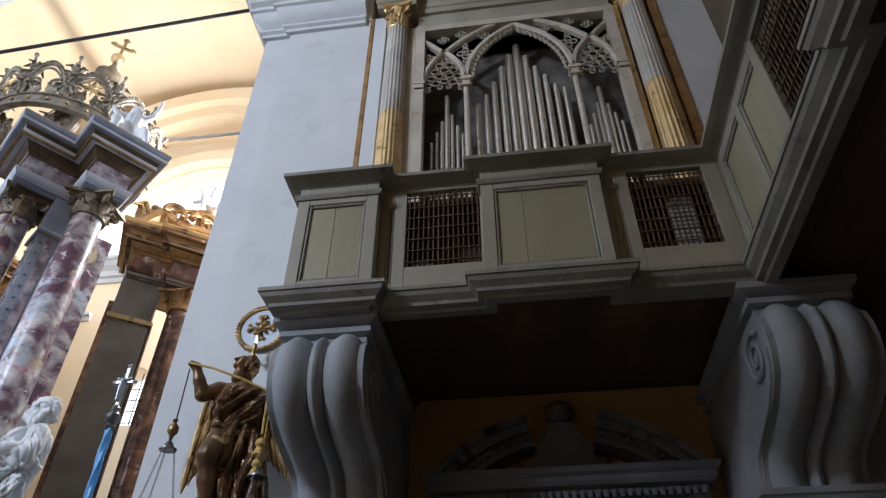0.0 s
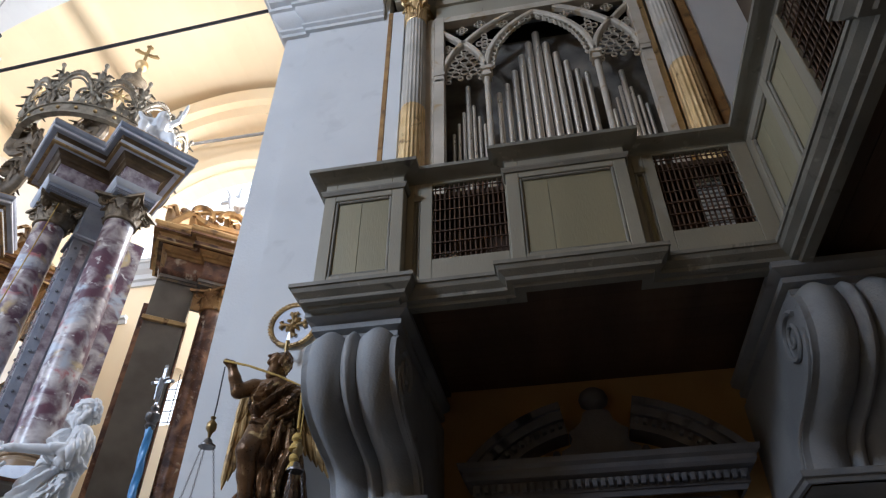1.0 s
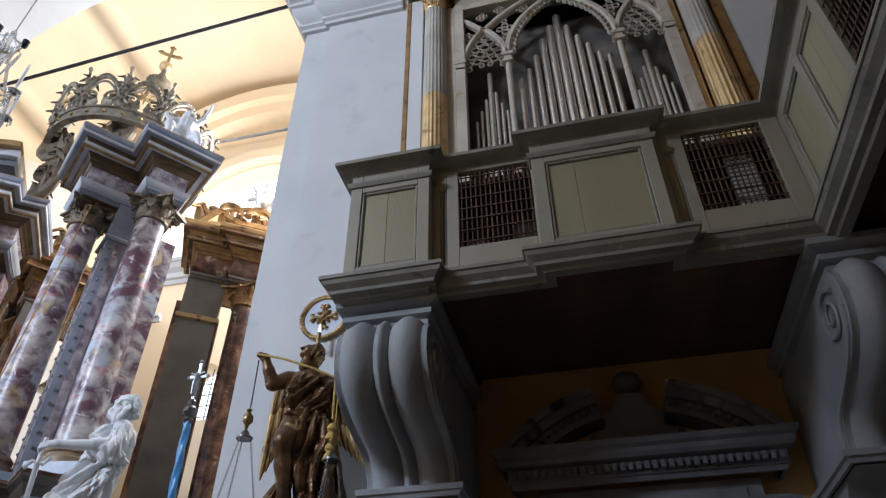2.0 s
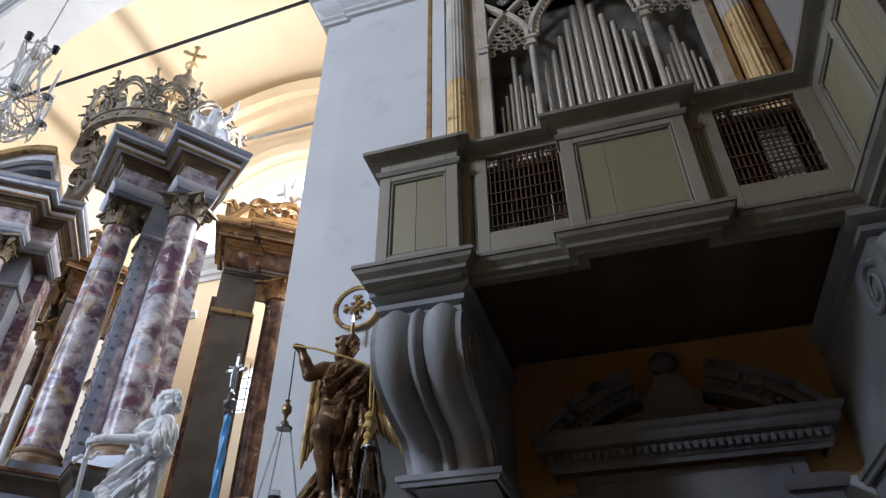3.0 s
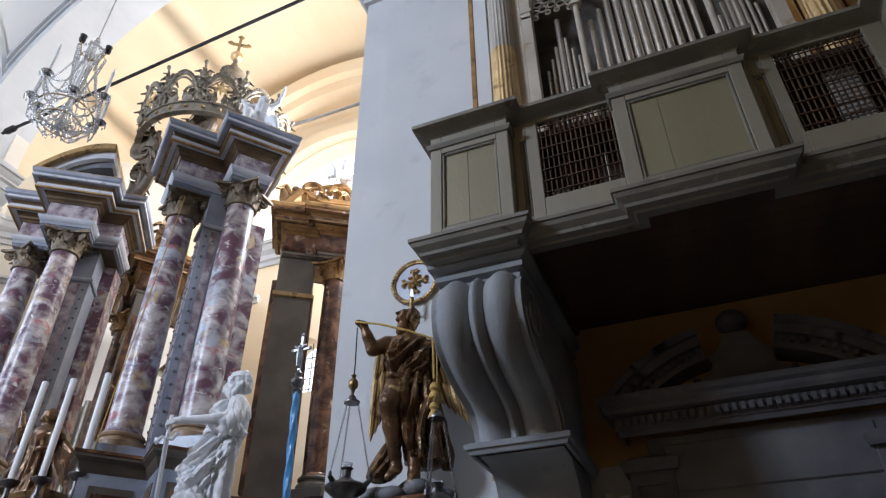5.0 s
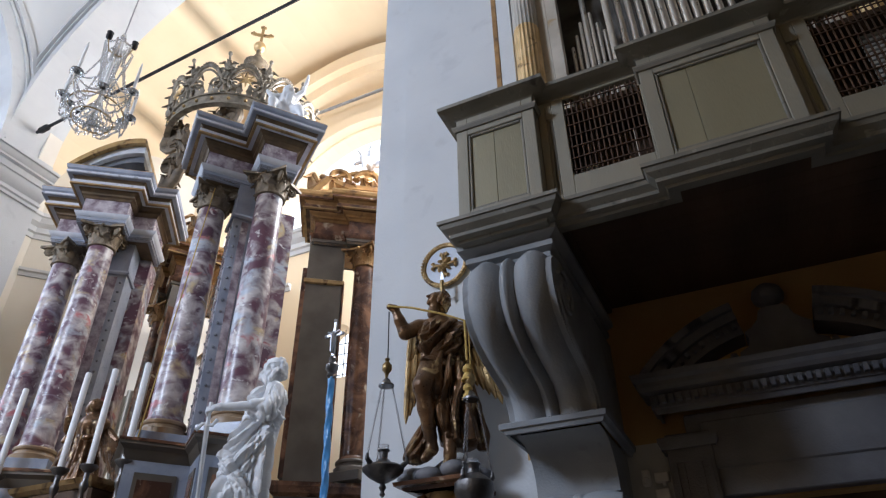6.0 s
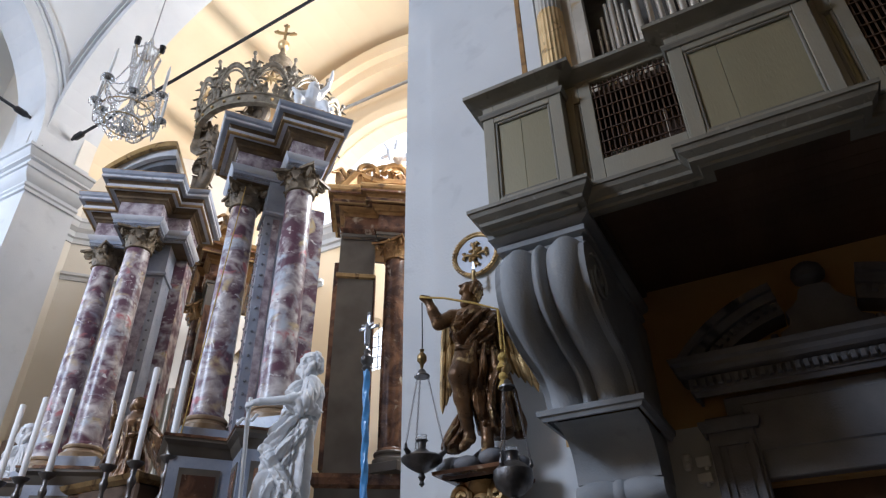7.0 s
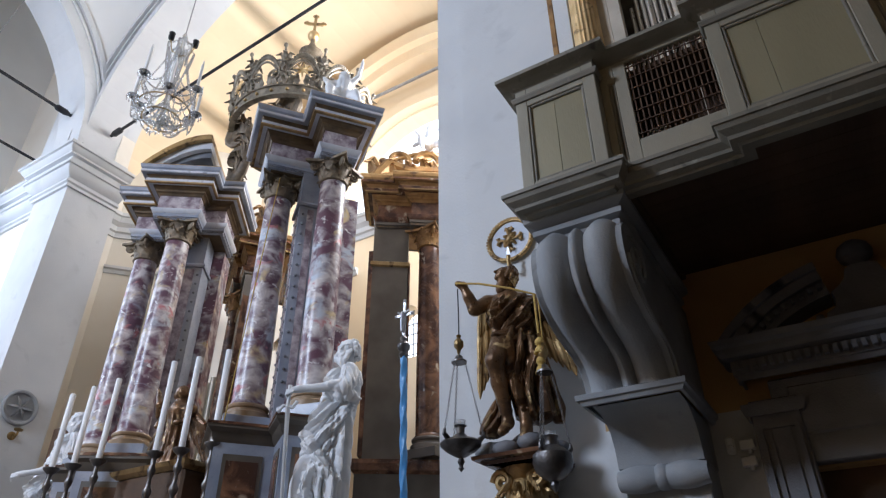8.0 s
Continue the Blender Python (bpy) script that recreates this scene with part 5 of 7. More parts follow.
# entablature over the columns
opart("architrave", sweep(bmesh.new(), [(-1.45, 4.9), (-1.45, 4.46), (-0.95, 4.46), (-0.95, 4.60), (1.45, 4.60), (1.45, 4.46), (1.93, 4.46), (1.93, 4.9)],
      [(-0.2, 9.36), (0.0, 9.36), (0.0, 9.46), (0.02, 9.47), (0.02, 9.56), (0.05, 9.60), (-0.2, 9.62)][::-1]), PAINT, smooth=25)
opart("gilt_frieze", sweep(bmesh.new(), [(-1.43, 4.9), (-1.43, 4.48), (-0.97, 4.48), (-0.97, 4.62), (1.47, 4.62), (1.47, 4.48), (1.91, 4.48), (1.91, 4.9)],
      [(-0.2, 9.62), (0.03, 9.62), (0.05, 9.72), (0.10, 9.80), (0.10, 9.88), (-0.2, 9.88)][::-1]), GOLD, smooth=25)
opart("frieze_panel", boxm(-0.95, 1.45, 4.64, 4.80, 9.0, 9.37), PAINT)
bm = bmesh.new()
for k in range(5):
    leaf(bm, (-1.42 + 0.08 * k, 4.42, 9.62), (-0.4 + 0.2 * k, -1, 0), (0, 0, 1), 0.3, 0.07, 0.16)
opart("leaf_carving", bm, GOLD, smooth=40)


# gothic tracery: posts, interlaced arches, cusps and small rings
def bar(bm, pts, w=0.035, y0=4.58, y1=4.66):
    """A flat moulded bar in the front's plane along points of (x, z)."""
    n = len(pts)
    L = []
    for i in range(n):
        p, q = pts[max(i - 1, 0)], pts[min(i + 1, n - 1)]
        dx, dz = q[0] - p[0], q[1] - p[1]
        l = math.hypot(dx, dz) or 1
        nx, nz = -dz / l * w, dx / l * w
        x, z = pts[i]
        L.append([bm.verts.new((x + nx, y1, z + nz)), bm.verts.new((x + nx, y0 + 0.02, z + nz)), bm.verts.new((x + nx * 0.5, y0, z + nz * 0.5)),
                  bm.verts.new((x - nx * 0.5, y0, z - nz * 0.5)), bm.verts.new((x - nx, y0 + 0.02, z - nz)), bm.verts.new((x - nx, y1, z - nz))])
    made = []
    for a, c in zip(L, L[1:]):
        for k in range(6):
            made.append(bm.faces.new((a[k], a[(k + 1) % 6], c[(k + 1) % 6], c[k])))
    made += [bm.faces.new(L[0]), bm.faces.new(L[-1])]
    bmesh.ops.recalc_face_normals(bm, faces=made)


def half_arch(xa, za, xb, zb, bulge, n=14):
    """From the springing (xa, za) to the point (xb, zb), bowed outwards."""
    dx, dz = xb - xa, zb - za
    l = math.hypot(dx, dz)
    nx, nz = -dz / l, dx / l
    s = 1 if (nx * (xa - xb)) > 0 else -1
    return [(xa + dx * f + s * nx * bulge * 4 * f * (1 - f), za + dz * f + s * nz * bulge * 4 * f * (1 - f)) for f in (k / n for k in range(n + 1))]


Zs = 7.86          # springing of the arches
XL, X1, X2, XR = -0.86, -0.355, 0.865, 1.36
XM = (X1 + X2) / 2
TOPZ = 8.92
bm = bmesh.new()
box(bm, XL - 0.09, XL + 0.02, 4.56, 4.70, 3.98, 9.0)
opart("post", bm, TRACERY)
bm = bmesh.new()
box(bm, XR - 0.02, XR + 0.09, 4.56, 4.70, 3.98, 9.0)
opart("post", bm, TRACERY)
for x in (X1, X2):
    opart("mullion", lathe(bmesh.new(), [(0.034, 3.98), (0.034, Zs - 0.10)], (x, 4.62, 0), 10), TRACERY, smooth=40)
for x in (XL - 0.03, X1, X2, XR + 0.03):
    bm = bmesh.new()
    for z0, z1, w in ((Zs - 0.13, Zs - 0.10, 0.055), (Zs - 0.10, Zs - 0.03, 0.042), (Zs - 0.03, Zs + 0.02, 0.065)):
        box(bm, x - w, x + w, 4.615 - w, 4.625 + w, z0, z1)
    opart("mullion_capital", bm, TRACERY)
arcs = {
    "main_arch": [half_arch(X1, Zs, XM, TOPZ - 0.05, 0.17), half_arch(X2, Zs, XM, TOPZ - 0.05, 0.17)],
    "side_arch": [half_arch(XL, Zs, (XL + X1) / 2, 8.46, 0.06), half_arch(X1, Zs, (XL + X1) / 2, 8.46, 0.06),
                  half_arch(X2, Zs, (XR + X2) / 2, 8.46, 0.06), half_arch(XR, Zs, (XR + X2) / 2, 8.46, 0.06)],
    "crossing_arch": [half_arch((XL + X1) / 2, 8.42, 0.02, TOPZ, 0.05), half_arch((XR + X2) / 2, 8.42, 0.50, TOPZ, 0.05),
                      half_arch((XL + X1) / 2, 8.42, XL, 8.72, 0.01), half_arch((XR + X2) / 2, 8.42, XR, 8.72, 0.01)],
}
for nm, ls in arcs.items():
    for pts in ls:
        bm = bmesh.new()
        bar(bm, pts, 0.033 if nm != "main_arch" else 0.038)
        opart(nm, bm, TRACERY, smooth=30)
opart("head_rail", boxm(XL - 0.09, XR + 0.09, 4.57, 4.68, 8.90, 9.0), TRACERY)
# cusps inside the main arch
for pts in arcs["main_arch"]:
    bm = bmesh.new()
    for k in range(1, 14):
        x, z = pts[k]
        cxm, czm = XM, Zs + 0.15
        d = Vector((cxm - x, czm - z)).normalized()
        a0 = math.atan2(d.y, d.x)
        c = (x + d.x * 0.045, z + d.y * 0.045)
        bar(bm, [(c[0] + 0.045 * math.cos(a0 + t), c[1] + 0.045 * math.sin(a0 + t)) for t in (-1.9, -1.2, -0.6, 0, 0.6, 1.2, 1.9)], 0.010, 4.60, 4.64)
    opart("cusps", bm, TRACERY)


def ringlet(bm, x, z, r, w=0.0065):
    bar(bm, [(x + r * math.cos(t), z + r * math.sin(t)) for t in (2 * math.pi * k / 14 for k in range(15))], w * 0.8, 4.618, 4.638)


for x0, x1 in ((XL, X1), (X2, XR)):
    bm = bmesh.new()
    xc = (x0 + x1) / 2
    for dx, dz, r in ((0, 0.45, 0.035), (-0.06, 0.36, 0.045), (0.06, 0.36, 0.045), (0, 0.27, 0.05), (-0.11, 0.25, 0.045), (0.11, 0.25, 0.045), (-0.06, 0.16, 0.045), (0.06, 0.16, 0.045),
                      (-0.155, 0.13, 0.045), (0.155, 0.13, 0.045), (0, 0.06, 0.045), (-0.10, 0.03, 0.045), (0.10, 0.03, 0.045), (-0.185, 0.0, 0.035), (0.185, 0.0, 0.035), (0, 0.36, 0.02), (0, 0.17, 0.02),
                      (-0.19, -0.09, 0.03), (0.19, -0.09, 0.03), (-0.05, -0.05, 0.03), (0.05, -0.05, 0.03)):
        ringlet(bm, xc + dx, Zs + dz, r, 0.0075)
    opart("lace_tracery", bm, TRACERY, label="pierced ring tracery")
for xs, zs in ((-0.355, 8.42), (0.865, 8.42), (-0.80, 8.40), (1.30, 8.40), (-0.13, 8.76), (0.64, 8.76), (-0.62, 8.74), (1.12, 8.74), (-0.40, 8.82), (0.90, 8.82)):
    bm = bmesh.new()
    q = 0.062 if zs < 8.5 and -0.5 < xs < 1.0 else 0.042
    ringlet(bm, xs, zs, q * 0.55, 0.010)
    for dx, dz in ((1, 0), (-1, 0), (0, 1), (0, -1)):
        ringlet(bm, xs + dx * q, zs + dz * q, q * 0.62, 0.008)
    if q > 0.05:
        for dz in (-0.155, 0.15):
            ringlet(bm, xs, zs + dz, 0.03, 0.008)
    opart("quatrefoil", bm, TRACERY)
# pipes: the centre field rises to its middle, the side fields likewise
def pipe(x, top, r, y):
    bm = lathe(bmesh.new(), [(r * 0.25, 6.0), (r, 6.35), (r, top - 0.01), (r * 0.9, top - 0.01), (r * 0.9, top), (r, top)][:3] + [(r * 0.985, top), (r * 0.8, top - 0.004)], (x, y, 0), 20)
    opart("pipe", bm, TIN, None, "", 40)


CW = X2 - X1 - 0.12
tops = [7.64, 7.78, 8.00, 8.27, 8.50, 8.68, 8.44, 8.22, 8.04, 7.86, 7.78]
for k, tp in enumerate(tops):
    x = X1 + 0.06 + CW * (k + 0.5) / len(tops)
    pipe(x, tp, 0.032 + 0.015 * max(0, 1 - abs(k - 5) / 4.0), 4.80)
for x0, x1 in ((XL, X1), (X2, XR)):
    side = [7.06, 7.22, 7.40, 7.84, 7.50, 7.30, 7.16] if x0 < 0 else [7.10, 7.28, 7.46, 7.72, 7.42, 7.26, 7.12]
    for k, tp in enumerate(side):
        x = x0 + 0.06 + (x1 - x0 - 0.10) * (k + 0.5) / len(side)
        pipe(x, tp, 0.019 + 0.011 * (abs(k - 3) < 1), 4.80)
opart("inner_cloth", boxm(-0.95, 1.45, 5.05, 5.08, 5.9, 8.95), BACKING_GREY)


# ---------------------------------------------------------------- carved figures
def carve(shapes, lo, hi, step, k=0.03, ripple=None):
    """A closed surface round blended rods. shapes: (p, q, rp, rq, blend). Returns a bmesh."""
    xs, ys, zs = (np.arange(a, b + step, step) for a, b in zip(lo, hi))
    X, Y, Z = np.meshgrid(xs, ys, zs, indexing="ij")
    D = np.full(X.shape, 9.0)
    for s in shapes:
        (px, py, pz), (qx, qy, qz), rp, rq = s[:4]
        kk = s[4] if len(s) > 4 else k
        dx, dy, dz = qx - px, qy - py, qz - pz
        L = dx * dx + dy * dy + dz * dz + 1e-9
        t = np.clip(((X - px) * dx + (Y - py) * dy + (Z - pz) * dz) / L, 0, 1)
        d = np.sqrt((X - px - t * dx) ** 2 + (Y - py - t * dy) ** 2 + (Z - pz - t * dz) ** 2) - (rp + (rq - rp) * t)
        h = np.clip(0.5 + 0.5 * (D - d) / kk, 0, 1)
        D = D * (1 - h) + d * h - kk * h * (1 - h)
    if ripple:
        D = D + ripple(X, Y, Z)
    inside = D < 0
    nx, ny, nz = D.shape
    corners = [(i, j, l) for i in (0, 1) for j in (0, 1) for l in (0, 1)]
    cnt = np.zeros((nx - 1, ny - 1, nz - 1))
    acc = np.zeros((3, nx - 1, ny - 1, nz - 1))

    def cut(a, o):
        return a[o[0]:nx - 1 + o[0], o[1]:ny - 1 + o[1], o[2]:nz - 1 + o[2]]
    for a in corners:
        for ax in range(3):
            if a[ax]:
                continue
            c = list(a)
            c[ax] = 1
            d0, d1 = cut(D, a), cut(D, c)
            cross = (d0 < 0) != (d1 < 0)
            t = np.where(cross, d0 / np.where(cross, d0 - d1, 1), 0)
            cnt += cross
            for m in range(3):
                acc[m] += np.where(cross, a[m] + (t if m == ax else 0), 0)
    act = cnt > 0
    idx = -np.ones(act.shape, int)
    idx[act] = np.arange(act.sum())
    ii = np.argwhere(act)
    pos = np.stack([acc[m][act] / cnt[act] for m in range(3)], 1) + ii
    pos = pos * step + np.array(lo)
    bm = bmesh.new()
    verts = [bm.verts.new(p) for p in pos.tolist()]
    for ax in range(3):
        o = [0, 0, 0]
        o[ax] = 1
        s0 = inside[:nx - o[0], :ny - o[1], :nz - o[2]]
        s1 = inside[o[0]:, o[1]:, o[2]:]
        b, c = [m for m in range(3) if m != ax]
        for p in np.argwhere(s0 != s1):
            if p[b] == 0 or p[c] == 0 or p[b] >= act.shape[b] or p[c] >= act.shape[c]:
                continue
            q = []
            for db, dc in ((0, 0), (1, 0), (1, 1), (0, 1)):
                w = p.copy()
                w[b] -= db
                w[c] -= dc
                q.append(idx[tuple(w)])
            if min(q) >= 0:
                f = bm.faces.new([verts[m] for m in (q if bool(s0[tuple(p)]) == (ax != 1) else q[::-1])])
    bmesh.ops.recalc_face_normals(bm, faces=bm.faces[:])
    return bm


def drape(cx, cy, n, amp, zlo, zhi, slope=2.0, seed=0.0, fine=0.0, zfine=9.0):
    """Narrow creases that run down a robe, slanting as they go; above zfine finer curls, as of hair."""
    def f(X, Y, Z):
        th = np.arctan2(Y - cy, X - cx)
        ph = n * th + slope * Z * 3 + 1.6 * np.sin(2.3 * Z * 3 + seed) + 0.9 * np.sin(7.0 * Z + 2 * th + seed)
        m = np.clip((Z - zlo) / 0.12, 0, 1) * np.clip((zhi - Z) / 0.12, 0, 1)
        g = amp * (1 - np.abs(np.sin(ph / 2))) ** 1.6 * m
        ph2 = (n * 0.55) * th - slope * Z * 7 + 1.3 * np.sin(5 * Z + seed * 2)
        g = g + 0.7 * amp * (1 - np.abs(np.sin(ph2 / 2))) ** 2.5 * m
        if fine:
            g = g + fine * (1 - np.abs(np.sin(45 * X + 9 * np.sin(21 * Z)) * np.cos(34 * Y + 30 * Z))) * (Z > zfine)
        return g
    return f


def chain(pts, r, blend=0.02):
    """Rods along a line of points."""
    rs = r if isinstance(r, (list, tuple)) else [r] * len(pts)
    return [(pts[i], pts[i + 1], rs[i], rs[i + 1], blend) for i in range(len(pts) - 1)]


def draped(bm, spine, lines, nt=190, nz=170, seed=0.0, back=0.03):
    """A clothed body: rows of (z, x, y, rx, ry) from the top down. Its front (-y) carries folds along lines of
    ([(x, z), ...], width, height), each a round ridge with a hollow on either side; the back hangs in plain folds."""
    sp = np.array(spine)
    zs = np.linspace(sp[0, 0], sp[-1, 0], nz)
    cx, cy, rx, ry = (np.interp(-zs, -sp[:, 0], sp[:, k])[:, None] for k in range(1, 5))
    T = np.linspace(0, 2 * np.pi, nt, endpoint=False)[None, :]
    Z = zs[:, None] + 0 * T
    X = cx + rx * np.cos(T)
    front = np.clip((0.35 - np.sin(T)) / 0.5, 0, 1)
    off = -back * (1 - front) * (1 - np.abs(np.sin(5 * T + 0.8 * np.sin(3 * Z + seed))) ** 0.6)
    off = off - 0.016 * front * (1 - np.abs(np.sin(17 * X + 9 * Z + 1.5 * np.sin(8 * Z + seed))) ** 0.6)
    more = []
    for k, (pts, w, h) in enumerate(lines):
        for sg in (-1, 1):
            more.append(([(x + sg * 2.1 * w, z + (0.02 if k % 2 else -0.025) * sg) for x, z in pts], w * 0.55, h * 0.5))
    for pts, w, h in [(p, w, h * 1.25) for p, w, h in lines] + more:
        best = np.full(X.shape, 9.0)
        along = np.zeros(X.shape)
        n = len(pts) - 1
        for i in range(n):
            (ax, az), (bx, bz) = pts[i], pts[i + 1]
            dx, dz = bx - ax, bz - az
            t = np.clip(((X - ax) * dx + (Z - az) * dz) / (dx * dx + dz * dz), 0, 1)
            d = np.hypot(X - ax - t * dx, Z - az - t * dz)
            along = np.where(d < best, (i + t) / n, along)
            best = np.minimum(best, d)
        fade = 0.25 + 0.75 * np.sin(np.pi * np.clip(along, 0.02, 0.98)) ** 0.5
        off = off + h * fade * front * (np.exp(-(best / w) ** 1.35) - 0.85 * np.exp(-np.abs(best - 1.75 * w) / (0.5 * w)))
    PX, PY = cx + (rx + off) * np.cos(T), cy + (ry + off) * np.sin(T)
    V = [[bm.verts.new((PX[i, j], PY[i, j], zs[i])) for j in range(nt)] for i in range(nz)]
    for i in range(nz - 1):
        for j in range(nt):
            bm.faces.new((V[i][j], V[i + 1][j], V[i + 1][(j + 1) % nt], V[i][(j + 1) % nt]))
    bm.faces.new(V[0]), bm.faces.new(V[-1][::-1])
    return bm


def merge(bm, other):
    me = bpy.data.meshes.new("shape")
    other.to_mesh(me)
    other.free()
    bm.from_mesh(me)
    bpy.data.meshes.remove(me)
    return bm


def head(at, face, r, beard, curls, step=0.0075):
    """A carved head that looks along face, with brow, nose, cheeks, tufts of hair and, if wished, a beard."""
    c = Vector(at)
    f = Vector(face).normalized()
    s = f.cross(Vector((0, 0, 1))).normalized()
    u = s.cross(f).normalized()

    def p(a, b, d):
        return tuple(c + s * a * r + f * b * r + u * d * r)
    S = [(p(0, -0.12, 0.18), p(0, 0.05, 0.05), r * 0.95, r * 0.86, 0.02), (p(0, 0.40, -0.45), p(0, 0.30, -0.62), r * 0.46, r * 0.40, 0.03),
         (p(0, 0.90, 0.18), p(0, 1.12, -0.22), r * 0.09, r * 0.15, 0.008), (p(-0.50, 0.72, 0.27), p(-0.08, 0.90, 0.20), r * 0.12, r * 0.10, 0.008),
         (p(0.50, 0.72, 0.27), p(0.08, 0.90, 0.20), r * 0.12, r * 0.10, 0.008), (p(-0.45, 0.62, -0.15), p(-0.40, 0.60, -0.30), r * 0.26, r * 0.22, 0.015),
         (p(0.45, 0.62, -0.15), p(0.40, 0.60, -0.30), r * 0.26, r * 0.22, 0.015), (p(-0.14, 0.84, -0.50), p(0.14, 0.84, -0.50), r * 0.10, r * 0.10, 0.008),
         (p(0, 0.74, -0.80), p(0, 0.72, -0.84), r * 0.20, r * 0.18, 0.012), (p(0, -0.15, -0.6), p(0, -0.25, -1.6), r * 0.55, r * 0.60, 0.02)]
    rnd = random.Random(int(r * 1e4))
    for k in range(curls):
        a = math.pi * (0.20 + 1.6 * k / (curls - 1)) + math.pi * 0.0
        x, y = math.cos(a + math.pi / 2) * 0.98, math.sin(a + math.pi / 2) * 0.98 - 0.10
        if y > 0.20:
            continue
        for lvl, z in ((0, 0.85), (1, 0.45), (2, 0.0), (3, -0.4)):
            q = 0.75 if lvl == 0 else 1.0
            j = rnd.uniform(-0.08, 0.08)
            S.append((p(x * q + j, y * q, z), p(x * q * 1.14 - j, y * q * 1.14 - 0.05, z - 0.36), r * 0.23, r * 0.15, 0.002))
    if beard:
        for k in range(7):
            a = -1 + 2 * k / 6
            l = 1.15 - 0.35 * abs(a)
            S += chain([p(a * 0.80, 0.50 + 0.25 * (1 - abs(a)), -0.30 - 0.25 * (1 - abs(a))), p(a * 0.85 + 0.16 * math.sin(4 * k), 0.86 + 0.16 * (1 - abs(a)), -0.85 * l - 0.1),
                        p(a * 0.62 - 0.12 * math.sin(4 * k), 0.92, -1.35 * l - 0.2), p(a * 0.40, 0.74, -1.75 * l - 0.3)], [r * 0.18, r * 0.21, r * 0.18, r * 0.06], 0.002)
        for sg in (-1, 1):
            S += chain([p(0.06 * sg, 0.98, -0.38), p(0.42 * sg, 0.80, -0.58)], [r * 0.13, r * 0.07], 0.004)
    lo = [c[k] - r * (1.7 if k < 2 else 2.3) for k in range(3)]
    hi = [c[k] + r * (1.7 if k < 2 else 1.5) for k in range(3)]
    return carve(S, lo, hi, step)


def folds(rnd, centre, top, bottom, r_top, r_bot, n, thick, a0=0.0, a1=6.28, slant=0.35):
    """Hanging folds round a body: ridges from top to bottom on a widening round."""
    out = []
    for k in range(n):
        a = a0 + (a1 - a0) * (k + rnd.uniform(0.1, 0.9)) / n
        da = rnd.uniform(-slant, slant)
        pts = []
        for j in range(5):
            f = j / 4
            rr = r_top + (r_bot - r_top) * f ** 0.8
            aa = a + da * f
            pts.append((centre[0] + rr * math.cos(aa), centre[1] + rr * 0.75 * math.sin(aa), top + (bottom - top) * f))
        out += chain(pts, [thick * 0.6, thick, thick, thick * 1.1, thick * 1.2], thick * 0.5)
    return out


def wing(bm, root, tip, spread, n=9, w=0.05, depth=0.02):
    """Long overlapping feathers from an arm line down to the tip."""
    root, tip, spread = Vector(root), Vector(tip), Vector(spread)
    for row, (ln, ww) in enumerate(((0.9, 1.0), (0.58, 0.95), (0.32, 0.85))):
        for k in range(n):
            f = k / (n - 1)
            a = root + spread * f
            b = a + (tip - root) * ln * (1.0 - 0.40 * (1 - f)) + spread * 0.12 * f
            d = (b - a).normalized()
            side = d.cross(Vector((0, 1, 0))).normalized()
            off = Vector((0, -depth * (row + 1) * 1.2 - depth * 0.5 * (k % 2), 0))
            rings = []
            for t, q in ((0, 0.5), (0.3, 0.8), (0.7, 0.85), (0.9, 0.65), (1.0, 0.12)):
                c = a.lerp(b, t) + off + Vector((0, -depth * math.sin(math.pi * t), 0))
                g = side * w * ww * q * 0.62
                rings.append([bm.verts.new(c + v) for v in (g, g * 0.35 + Vector((0, -depth * 0.8, 0)), -g * 0.35 + Vector((0, -depth * 0.8, 0)), -g, Vector((0, depth * 0.4, 0)))])
            for r0, r1 in zip(rings, rings[1:]):
                for e in range(5):
                    bm.faces.new((r0[e], r0[(e + 1) % 5], r1[(e + 1) % 5], r1[e]))
            bm.faces.new(rings[0][::-1]), bm.faces.new(rings[-1])
    tube(bm, [root - spread * 0.05, root + spread * 0.5 + Vector((0, -0.03, 0.03)), root + spread * 1.02], [w * 0.9, w * 0.8, w * 0.6], 8)


def figure_object(name, bm, mat, label, at, category="statue", group=""):
    ob = mesh_object(name, bm, mat, 34)
    ob.location = at
    return tagged(ob, label, category, group)


# gilded wooden angel that holds the cords of two lamps
rnd = random.Random(11)
S = []
S += chain([(-0.03, -0.05, 1.33), (-0.01, -0.03, 1.18)], [0.05, 0.06], 0.03)
S += chain([(-0.19, -0.03, 1.17), (-0.02, -0.05, 1.17), (0.16, -0.02, 1.15)], [0.065, 0.09, 0.065], 0.05)
# raised arm and the other arm
S += chain([(-0.20, -0.05, 1.17), (-0.30, -0.12, 1.09)], [0.068, 0.056], 0.03)
S += chain([(-0.30, -0.12, 1.09), (-0.345, -0.15, 1.19), (-0.385, -0.16, 1.29)], [0.056, 0.045, 0.032], 0.015)
S += chain([(-0.385, -0.16, 1.29), (-0.43, -0.17, 1.31)], [0.038, 0.026], 0.015)
S += chain([(0.16, -0.02, 1.15), (0.22, -0.07, 1.03), (0.25, -0.15, 1.11)], [0.066, 0.052, 0.036], 0.02)
